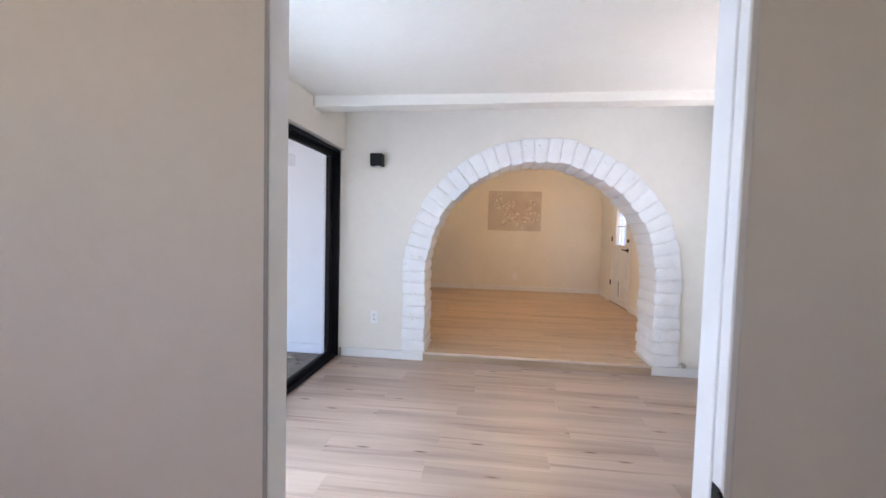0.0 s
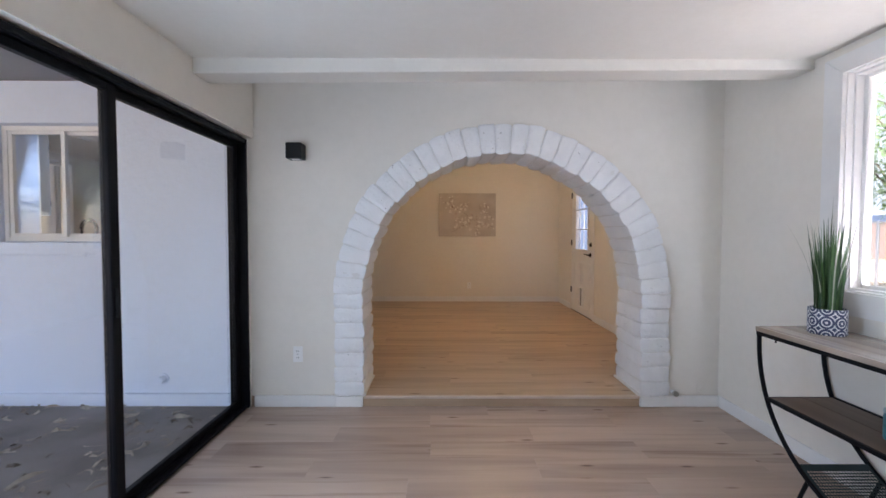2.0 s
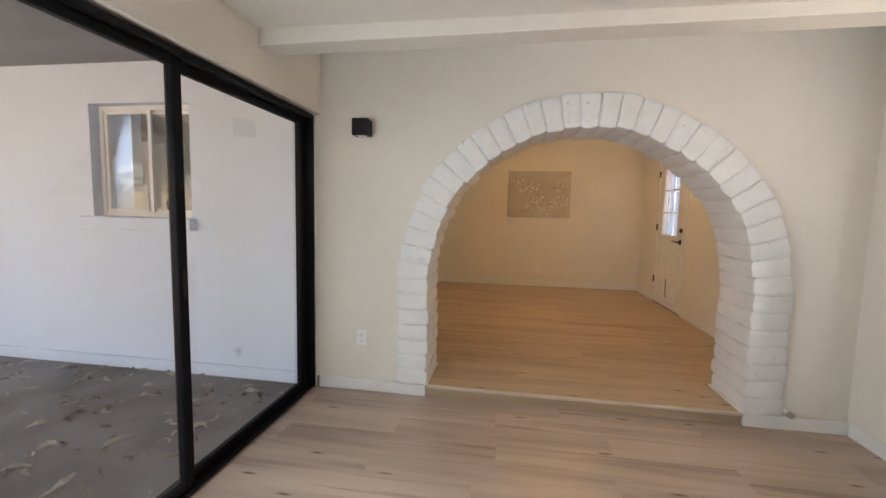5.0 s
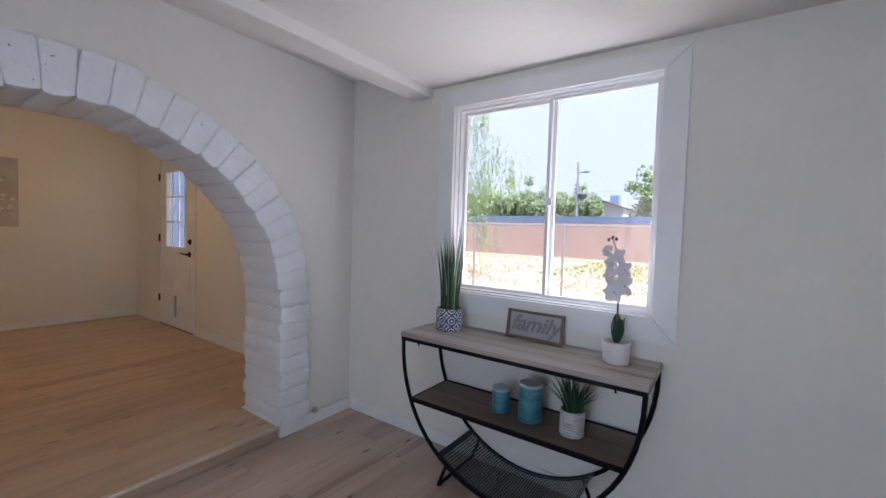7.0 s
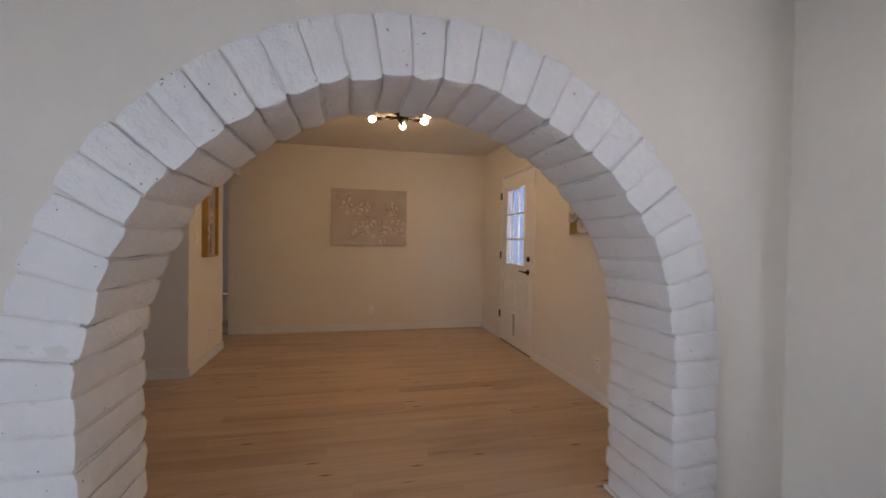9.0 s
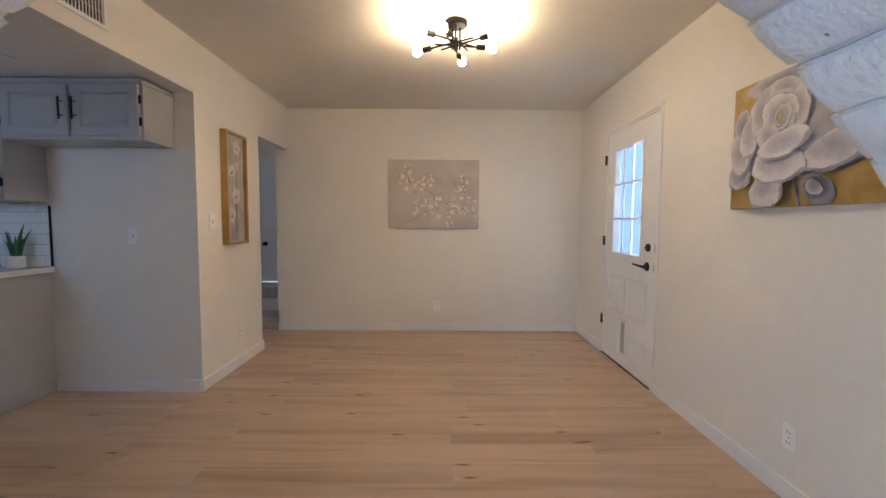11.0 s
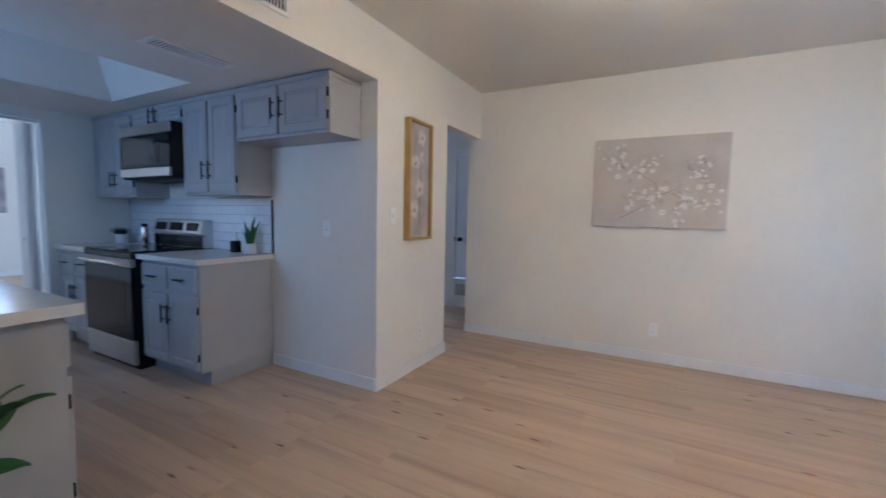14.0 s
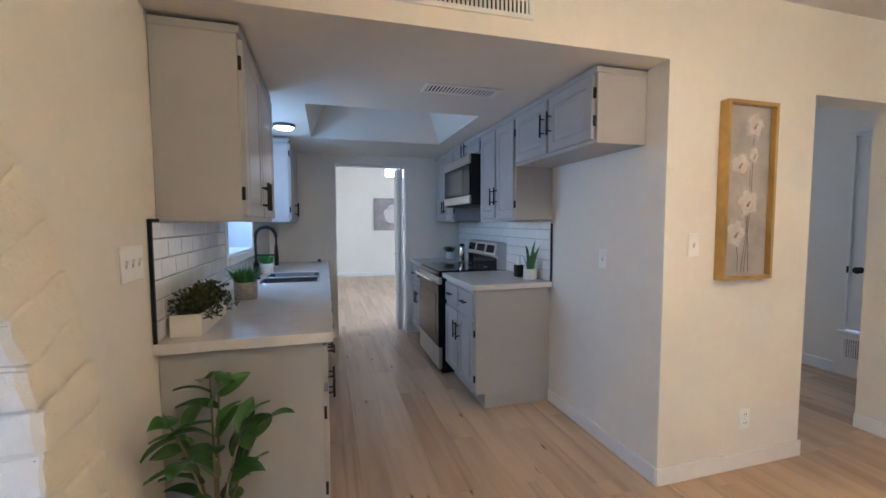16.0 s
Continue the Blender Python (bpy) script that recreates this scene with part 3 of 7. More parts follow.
def sunroom_window():
    w = thing("window_1", pose(SX1, 0, 0), "white horizontal sliding window with wide flat trim", "window", kind="structure")
    y0, y1, z0, z1, t = 2.115, 3.235, 0.90, 2.01, 0.10
    part("trim_side", boxes((-0.018, -0.001, y0 - t, y0 - 0.002, z0 - 0.115 + 0.11, z1 - 0.005), bevel=0.002), TRIM, w)
    for name, poly in (("trim_head", [(y0 - t, z1 + 0.09), (y1 + t, z1 + 0.09), (y1, z1), (y0, z1)]), ("trim_apron", [(y0 - t, z0 - 0.115), (y1 + t, z0 - 0.115), (y1, z0), (y0, z0)]),
                       ("trim_jamb", [(y0 - t, z0 - 0.115), (y0, z0), (y0, z1), (y0 - t, z1 + 0.09)]), ("trim_jamb", [(y1 + t, z0 - 0.115), (y1, z0), (y1, z1), (y1 + t, z1 + 0.09)])):
        b = bmesh.new()
        cy, cz = sum(p[0] for p in poly) / 4, sum(p[1] for p in poly) / 4
        f = [b.verts.new((-0.022, cy + (p[0] - cy) * 0.997, cz + (p[1] - cz) * 0.997)) for p in poly]
        k = [b.verts.new((-0.0005, p[0], p[1])) for p in poly]
        b.faces.new(f)
        b.faces.new(k)
        for i in range(4):
            b.faces.new((f[i], f[(i + 1) % 4], k[(i + 1) % 4], k[i]))
        part(name, b, TRIM, w)
    fr = part("window_frame", boxes((0.0, 0.15, y0, y0 + 0.006, z0, z1), (0.0, 0.15, y1 - 0.006, y1, z0, z1), (0.0, 0.15, y0 + 0.006, y1 - 0.006, z1 - 0.006, z1), (0.0, 0.15, y0 + 0.006, y1 - 0.006, z0, z0 + 0.008),
              (0.035, 0.105, y0 + 0.006, y0 + 0.016, z0 + 0.008, z1 - 0.006), (0.035, 0.105, y1 - 0.016, y1 - 0.006, z0 + 0.008, z1 - 0.006), (0.035, 0.105, y0 + 0.016, y1 - 0.016, z1 - 0.018, z1 - 0.006), (0.035, 0.105, y0 + 0.016, y1 - 0.016, z0 + 0.008, z0 + 0.018), bevel=0.0015), TRIM, w)
    for name, a, b, x in (("sash", y0 + 0.015, 2.668, 0.045), ("sash", 2.630, y1 - 0.015, 0.075)):
        s = part(name, boxes((x, x + 0.025, a, a + 0.02, z0 + 0.016, z1 - 0.017), (x, x + 0.025, b - 0.02, b, z0 + 0.016, z1 - 0.017), (x, x + 0.025, a + 0.02, b - 0.02, z0 + 0.016, z0 + 0.036), (x, x + 0.025, a + 0.02, b - 0.02, z1 - 0.034, z1 - 0.017), bevel=0.002), TRIM, w)
        g = part("pane", boxes((x + 0.010, x + 0.014, a + 0.017, b - 0.017, z0 + 0.033, z1 - 0.031)), GLASS, s, "clear glass pane")
        g.visible_shadow = False
    part("sash_lock", boxes((0.036, 0.046, 2.63, 2.67, 1.42, 1.46), bevel=0.002), PLASTIC, w)


sunroom_window()


def wall_sconce(x, y, z):
    s = thing("wall_light", pose(x, y, z), "black cube wall light, switched off, on the arch wall", "wall light")
    part("housing", boxes((-0.055, 0.055, -0.11, -0.006, -0.055, 0.055), bevel=0.004), MATT_BLACK, s)
    part("back_plate", boxes((-0.045, 0.045, -0.006, 0.0, -0.045, 0.045)), MATT_BLACK, s)
    part("lens", boxes((-0.03, 0.03, -0.085, -0.03, -0.0565, -0.0555)), PLASTIC, s, "frosted lens under the cube")


wall_sconce(-0.692, SY1, 1.775)


def duplex_outlet(m, label="white duplex power outlet on the wall"):
    o = thing("power_outlet", m, label, "outlet", "wall outlets")
    plate = boxes((-0.035, 0.035, -0.006, 0.0, -0.0575, 0.0575), bevel=0.0025, seg=2)
    part("cover_plate", plate, PLASTIC, o)
    for z in (-0.024, 0.024):
        r = part("socket", boxes((-0.017, 0.017, -0.008, -0.005, z - 0.014, z + 0.014), bevel=0.003), PLASTIC, o)
        part("slot", boxes((-0.009, -0.006, -0.0086, -0.0079, z - 0.005, z + 0.006), (0.006, 0.009, -0.0086, -0.0079, z - 0.005, z + 0.006)), MATT_BLACK, r)
    part("screw", lathe([(0, -0.0005), (0.003, -0.0005), (0.003, 0.0005), (0, 0.0005)], 8), CHROME, o, at=pose(0, -0.0065, 0, 90))
    return o


def light_switch(m, gangs=1, label="white toggle light switch on the wall"):
    o = thing("light_switch", m, label, "switch", "wall switches")
    w = 0.0345 + 0.023 * (gangs - 1)
    part("cover_plate", boxes((-w, w, -0.006, 0.0, -0.0575, 0.0575), bevel=0.0025, seg=2), PLASTIC, o)
    for k in range(gangs):
        x = 0.046 * (k - (gangs - 1) / 2)
        part("toggle", boxes((x - 0.005, x + 0.005, -0.016, -0.004, 0.002, 0.014), bevel=0.002), PLASTIC, o)
        part("toggle_slot", boxes((x - 0.006, x + 0.006, -0.0068, -0.0058, -0.013, 0.001)), plain("slot_plastic", (0.5, 0.49, 0.47), 0.6), o)
    return o


duplex_outlet(pose(-0.71, SY1 - 0.001, 0.305), "white duplex power outlet beside the arch")
duplex_outlet(pose(0.845, DY1, 0.285), "white duplex power outlet below the blossom painting")
duplex_outlet(pose(DX1, 5.552, 0.287, 0, 0, -90), "white duplex power outlet below the rose painting")
duplex_outlet(pose(DX0, 7.258, 0.275, 0, 0, 90), "white duplex power outlet below the gilt picture")
light_switch(pose(DX0, 6.866, 1.222, 0, 0, 90), 1, "white toggle switch beside the gilt picture")
light_switch(pose(-1.277, KY1 - 0.0015, 1.12), 1, "white rocker switch in the refrigerator space")
light_switch(pose(-0.752, DY0, 1.21, 0, 0, 180), 3, "white triple toggle switch beside the tiles")

# capped gas stubs low on the wall beside the arch
for x, z, lab in ((2.055, 0.028, "white-painted capped pipe stub low on the wall"), (2.262, 0.06, "old round patch mark over a pipe on the wall")):
    p = thing("pipe_stub", pose(x, SY1, z), lab, "pipe")
    if x < 2.2:
        part("pipe", tube([(0, -0.001, 0), (0, -0.045, 0)], 0.014, 10), BRICK, p)
        part("cap", tube([(0, -0.04, 0), (0, -0.062, 0)], 0.02, 8), plain("old_brass", (0.45, 0.42, 0.36), 0.5, 0.4), p)
    else:
        part("ring", tube([(0.022 * math.cos(a * 0.5236), -0.003, 0.036 * math.sin(a * 0.5236)) for a in range(12)], 0.003, 6, closed=True), WALL, p)


# ---------------------------------------------------------------- console table and what stands on it
TABLE_WOOD = plank_material("weathered_board", [(0.30, 0.25, 0.20), (0.40, 0.35, 0.30), (0.35, 0.29, 0.235), (0.46, 0.42, 0.375)], (0.35, 0.26, 0.2), 0.19, along=1)
SHELF_WOOD = plank_material("dark_board", [(0.17, 0.115, 0.085), (0.20, 0.14, 0.10)], (0.4, 0.3, 0.25), 0.45, along=1)


def console_table():
    """Half-round black steel frame, board top, board shelf and a perforated basket."""
    t = thing("console_table", pose(0, 0, LOW), "black steel console table with weathered board top against the wall", "console table")
    x0, x1, yn, ys, top = 2.022, 2.392, 3.305, 2.063, 0.782
    n = 4
    for k in range(n):
        a = x0 + (x1 - x0) * k / n
        part("top_board", boxes((a + 0.0008, a + (x1 - x0) / n - 0.0008, ys, yn, top - 0.026, top), bevel=0.002), TABLE_WOOD, t)
    part("top_frame", boxes((x0 + 0.004, x0 + 0.022, ys + 0.004, yn - 0.004, top - 0.046, top - 0.0265), (x1 - 0.022, x1 - 0.004, ys + 0.004, yn - 0.004, top - 0.046, top - 0.0265),
                            (x0 + 0.022, x1 - 0.022, ys + 0.004, ys + 0.022, top - 0.046, top - 0.0265), (x0 + 0.022, x1 - 0.022, yn - 0.022, yn - 0.004, top - 0.046, top - 0.0265)), BLACK, t)
    cy, half = (yn + ys) / 2, (yn - ys) / 2 - 0.012
    depth = 0.685
    for x in (x0 + 0.014, x1 - 0.014):
        pts = []
        for k in range(33):
            a = math.pi * k / 32
            pts.append((x, cy + half * math.cos(a), top - 0.046 - depth * math.sin(a) ** 0.92))
        part("curved_rail", tube(pts, 0.0105, 8), BLACK, t, smooth=True)
    z_sh = 0.425
    yy = half * 0.892
    part("shelf_board", boxes((x0 + 0.022, x0 + 0.197, cy - yy, cy + yy, z_sh - 0.014, z_sh), bevel=0.002), SHELF_WOOD, t)
    part("shelf_board", boxes((x0 + 0.199, x1 - 0.022, cy - yy, cy + yy, z_sh - 0.014, z_sh), bevel=0.002), SHELF_WOOD, t)
    part("shelf_frame", boxes((x0 + 0.006, x0 + 0.021, cy - yy - 0.008, cy + yy + 0.008, z_sh - 0.016, z_sh + 0.003), (x1 - 0.021, x1 - 0.006, cy - yy - 0.008, cy + yy + 0.008, z_sh - 0.016, z_sh + 0.003),
         (x0 + 0.021, x1 - 0.021, cy - yy - 0.008, cy - yy + 0.004, z_sh - 0.016, z_sh), (x0 + 0.021, x1 - 0.021, cy + yy - 0.004, cy + yy + 0.008, z_sh - 0.016, z_sh)), BLACK, t)
    # the basket follows the curve between the rails; its sheet is pierced with diamonds
    bas = bmesh.new()

    def at(a, u):
        return Vector((x0 + 0.02 + (x1 - x0 - 0.04) * u, cy + (half - 0.004) * math.cos(a), top - 0.042 - (depth - 0.004) * math.sin(a) ** 0.92))
    rows, cols = 24, 54
    for i in range(cols):
        for j in range(rows):
            u0, u1 = j / rows, (j + 1) / rows
            a0, a1 = (math.radians(54 + 72 * (i + d) / cols) for d in (0, 1))
            ring = [bas.verts.new(at(a, u)) for a, u in ((a0, u0), (a1, u0), (a1, u1), (a0, u1))]
            if i < 2 or i > cols - 3 or j < 1 or j > rows - 2:
                bas.faces.new(ring)
                continue
            am, um, ha, hu = (a0 + a1) / 2, (u0 + u1) / 2, (a1 - a0) * 0.40, (u1 - u0) * 0.40
            hole_ = [bas.verts.new(at(a, u)) for a, u in ((am, um - hu), (am + ha, um), (am, um + hu), (am - ha, um))]
            for k in range(4):
                bas.faces.new((ring[k], ring[(k + 1) % 4], hole_[k]))
                bas.faces.new((ring[(k + 1) % 4], hole_[(k + 1) % 4], hole_[k]))
    part("mesh_basket", bas, plain("teal_black_steel", (0.035, 0.055, 0.06), 0.45, 0.3), t, "perforated dark steel magazine basket")
    for y in (cy + 0.335, cy - 0.335):
        s = 1 if y > cy else -1
        zc = top - 0.046 - depth * math.sin(math.acos(min(1, (0.335 - 0.035) / half))) ** 0.92
        part("foot", tube([(x0 + 0.014, y - s * 0.035, zc - 0.004), (x0 + 0.014, y + s * 0.01, 0.012), (x0 + 0.03, y + s * 0.012, 0.009), (x1 - 0.03, y + s * 0.012, 0.009), (x1 - 0.014, y + s * 0.01, 0.012), (x1 - 0.014, y - s * 0.035, zc - 0.004)], 0.009, 8), BLACK, t)
        for xa in (x0 + 0.024, x1 - 0.044):
            part("foot_pad", boxes((xa, xa + 0.02, y + s * 0.012 - 0.009, y + s * 0.012 + 0.009, 0.0, 0.004)), MATT_BLACK, t)
    for y in (ys + 0.12, yn - 0.12):
        part("bolt", tube([(x0 + 0.013, y, top - 0.060), (x0 + 0.013, y, top - 0.045)], 0.005, 6), BLACK, t)
    return top + LOW, z_sh + LOW


TOP_Z, SHELF_Z = console_table()


def blades(n, height, spread, width, seed, base_r, droop=0.3, fan=1.0):
    """A tuft of tapered, bent grass blades in one mesh."""
    rng = random.Random(seed)
    b = bmesh.new()
    for k in range(n):
        a, r = rng.uniform(0, 2 * math.pi), base_r * math.sqrt(rng.random())
        p = Vector((r * math.cos(a), r * math.sin(a), 0))
        h = height * rng.uniform(0.55, 1.0)
        lean = spread * (r / base_r * 0.7 + 0.3 * rng.random()) * fan
        out = Vector((math.cos(a + rng.uniform(-0.5, 0.5)), math.sin(a + rng.uniform(-0.5, 0.5)), 0))
        side = Vector((-out.y, out.x, 0)).lerp(out, rng.random() * 0.6).normalized()
        prev = None
        for i in range(6):
            f = i / 5
            c = p + out * lean * (f ** 1.8) + Vector((0, 0, h * (f - droop * lean / height * f * f * 0.5)))
            w = width * (1 - f ** 2.2) * (0.6 + 0.8 * min(f * 2, 0.5)) * 0.5
            q = [b.verts.new(c - side * w), b.verts.new(c + out * w * 0.35), b.verts.new(c + side * w)] if i < 5 else [b.verts.new(c)]
            if prev:
                if len(q) == 3:
                    b.faces.new((prev[0], prev[1], q[1], q[0]))
                    b.faces.new((prev[1], prev[2], q[2], q[1]))
                else:
                    b.faces.new((prev[0], prev[1], q[0]))
                    b.faces.new((prev[1], prev[2], q[0]))
            prev = q
    return b


GRASS = leafy("plant_blade", (0.018, 0.055, 0.018), (0.09, 0.19, 0.05), 0.45)
DRY_BLADE = leafy("pale_blade", (0.30, 0.34, 0.24), (0.52, 0.50, 0.42), 0.6)
SUCC = leafy("succulent_leaf", (0.02, 0.075, 0.035), (0.05, 0.15, 0.07), 0.4)
FICUS = leafy("ficus_leaf", (0.016, 0.06, 0.016), (0.075, 0.22, 0.04), 0.34)
SOIL = plain("potting_soil", (0.05, 0.035, 0.025), 0.95, var=0.4, fine=200, bump=0.8)


def patterned(name, light, dark, scale, kind):
    """Glazed pot with a printed tile or stripe pattern."""
    m, nt, b = nodes_of(name)
    co = nt.nodes.new("ShaderNodeTexCoord")
    if kind == "tile":
        sep = nt.nodes.new("ShaderNodeSeparateXYZ")
        nt.links.new(co.outputs["Object"], sep.inputs[0])
        at2 = nt.nodes.new("ShaderNodeMath")
        at2.operation = "ARCTAN2"
        nt.links.new(sep.outputs[1], at2.inputs[0])
        nt.links.new(sep.outputs[0], at2.inputs[1])
        sc = nt.nodes.new("ShaderNodeCombineXYZ")
        ml = nt.nodes.new("ShaderNodeMath")
        ml.operation = "MULTIPLY"
        ml.inputs[1].default_value = 0.0795
        nt.links.new(at2.outputs[0], ml.inputs[0])
        nt.links.new(ml.outputs[0], sc.inputs[0])
        nt.links.new(sep.outputs[2], sc.inputs[1])
        v = nt.nodes.new("ShaderNodeTexVoronoi")
        v.inputs["Scale"].default_value, v.inputs["Randomness"].default_value = scale, 0.0
        v.voronoi_dimensions = "2D"
        nt.links.new(sc.outputs[0], v.inputs["Vector"])
        wv = nt.nodes.new("ShaderNodeMath")
        wv.operation = "MULTIPLY"
        wv.inputs[1].default_value = 26.0
        nt.links.new(v.outputs["Distance"], wv.inputs[0])
        sn = nt.nodes.new("ShaderNodeMath")
        sn.operation = "SINE"
        nt.links.new(wv.outputs[0], sn.inputs[0])
        c = ramp(nt, sn.outputs[0], [(0.42, dark), (0.58, light)])
    else:
        v = nt.nodes.new("ShaderNodeTexBrick")
        v.inputs["Scale"].default_value = scale
        v.inputs["Color1"].default_value, v.inputs["Color2"].default_value, v.inputs["Mortar"].default_value = (*dark, 1), (*light, 1), (*light, 1)
        v.inputs["Mortar Size"].default_value = 0.035
        mp = nt.nodes.new("ShaderNodeMapping")
        mp.inputs["Rotation"].default_value = (radians(90), 0, 0)
        nt.links.new(co.outputs["Object"], mp.inputs[0])
        nt.links.new(mp.outputs[0], v.inputs["Vector"])
        c = ramp(nt, v.outputs["Color"], [(0.0, dark), (1.0, light)])
    nt.links.new(c.outputs[0], b.inputs["Base Color"])
    b.inputs["Roughness"].default_value = 0.35
    return m


WHITE_POT = plain("white_glazed_pot", (0.80, 0.78, 0.75), 0.3, var=0.03, bump=0.02)


def potted_plant(name, x, y, z, r, h, label, pot_mat, leaf_bms, pot_label="", r_bottom=None, group="", extra=None):
    p = thing(name, pose(x, y, z), label, "potted plant", group)
    rb = r_bottom or r
    part("pot", lathe([(0, 0), (rb * 0.96, 0), (rb, 0.004), (r, h - 0.003), (r * 0.985, h), (r * 0.92, h), (r * 0.91, h - 0.02), (0, h - 0.022)], 40), pot_mat, p, pot_label, smooth=True)
    part("soil", lathe([(r * 0.905, h - 0.018), (r * 0.5, h - 0.012), (0, h - 0.010)], 20), SOIL, p)
    for nm, b, m, lab in leaf_bms:
        part(nm, b, m, p, lab, smooth=True, at=pose(0, 0, h - 0.02))
    return p


potted_plant("grass_plant", 2.245, 3.135, TOP_Z + 0.001, 0.075, 0.125, "tall artificial grass in a blue-and-white patterned pot on the console", patterned("blue_tile_glaze", (0.78, 0.78, 0.78), (0.05, 0.065, 0.13), 16.0, "tile"),
             [("grass_tuft", blades(85, 0.50, 0.05, 0.010, 3, 0.05, 0.2), GRASS, ""), ("pale_blades", blades(14, 0.58, 0.14, 0.007, 8, 0.05, 0.2), DRY_BLADE, "pale drooping grass tips")], "blue and white tile-patterned pot")
potted_plant("small_grass_plant", 2.19, 2.395, SHELF_Z + 0.004, 0.055, 0.115, "small spiky plant in a white dotted pot on the shelf", patterned("dotted_pot_glaze", (0.78, 0.77, 0.74), (0.16, 0.16, 0.17), 44.0, "stripe"),
             [("blade_tuft", blades(90, 0.19, 0.13, 0.011, 5, 0.038, 0.5), SUCC, "")], "white pot with a fine printed band")


def candle_jar(x, y, z, r, h, label):
    m, nt, b = nodes_of("teal_frosted_glass")
    n = noise_node(nt, 9, 4, 0.6, (1, 1, 2.5))
    c = ramp(nt, n.outputs[0], [(0.35, (0.03, 0.16, 0.20)), (0.6, (0.08, 0.27, 0.32)), (0.75, (0.18, 0.38, 0.43))])
    nt.links.new(c.outputs[0], b.inputs["Base Color"])
    b.inputs["Roughness"].default_value, b.inputs["Coat Weight"].default_value = 0.3, 0.4
    j = thing("candle_jar", pose(x, y, z), label, "candle jar", "teal jars on the shelf")
    part("jar", lathe([(0, 0), (r * 0.93, 0), (r, 0.008), (r, h - 0.03), (r * 0.94, h - 0.018), (r * 0.94, h - 0.012), (0, h - 0.012)], 32), m, j, smooth=True)
    part("lid", lathe([(r * 0.9, h - 0.016), (r, h - 0.013), (r, h - 0.003), (r * 0.95, h), (0, h)], 32), plain("pale_teal_lid", (0.42, 0.53, 0.55), 0.35), j, "pale grey-teal lid", smooth=True)


candle_jar(2.20, 2.765, SHELF_Z + 0.004, 0.047, 0.125, "short teal glass candle jar with a pale lid")
candle_jar(2.20, 2.605, SHELF_Z + 0.004, 0.058, 0.185, "tall teal glass candle jar with a pale lid")


def text_bm(body, size, depth):
    """Lettering as a bmesh, from the built-in font."""
    cu = bpy.data.curves.new("lettering", "FONT")
    cu.body, cu.size, cu.extrude, cu.align_x, cu.align_y, cu.shear = body, size, depth, "CENTER", "CENTER", 0.35
    cu.offset = 0.0022
    ob = new("lettering", cu)
    me = bpy.data.meshes.new_from_object(ob.evaluated_get(bpy.context.evaluated_depsgraph_get()))
    bpy.data.objects.remove(ob)
    b = bmesh.new()
    b.from_mesh(me)
    return b


def family_sign():
    s = thing("word_sign", pose(2.346, 2.66, TOP_Z + 0.001, 0, 0, 0) @ pose(0, 0, 0, 0, 0, -92) @ pose(0, 0, 0, -9), "wood-framed tabletop sign with raised lettering, leaning on the wall", "sign")
    w, h, f = 0.158, 0.15, 0.014
    for nm, r in (("frame_rail", (-w, w, -0.022, 0.0, 0, f)), ("frame_rail", (-w, w, -0.022, 0.0, h - f, h)), ("frame_stile", (-w, -w + f, -0.022, 0.0, f, h - f)), ("frame_stile", (w - f, w, -0.022, 0.0, f, h - f))):
        part(nm, boxes(r, bevel=0.0015), plain("brown_sign_wood", (0.17, 0.105, 0.07), 0.5, var=0.2, bump=0.2), s)
    part("backing", boxes((-w + f, w - f, -0.008, -0.001, f, h - f)), plain("whitewashed_board", (0.46, 0.46, 0.48), 0.6, var=0.15), s, "whitewashed backing board")
    part("lettering", text_bm("family", 0.115, 0.004), plain("grey_letters", (0.27, 0.26, 0.26), 0.5), s, "raised grey cut-out word", at=pose(0.0, -0.014, h * 0.53, 90))


family_sign()


def petal(length, width, cup, seg=6):
    """One rounded, cupped petal along +x."""
    b = bmesh.new()
    rows = []
    for i in range(seg + 1):
        f = i / seg
        w = width * math.sin(math.pi * min(0.98, 0.08 + 0.86 * f)) ** 0.7
        rows.append([b.verts.new((length * f, w * u, cup * (f * f * 0.6 + 0.5 * u * u))) for u in (-0.5, -0.25, 0, 0.25, 0.5)])
    for a, c in zip(rows, rows[1:]):
        for k in range(4):
            b.faces.new((a[k], a[k + 1], c[k + 1], c[k]))
    return b


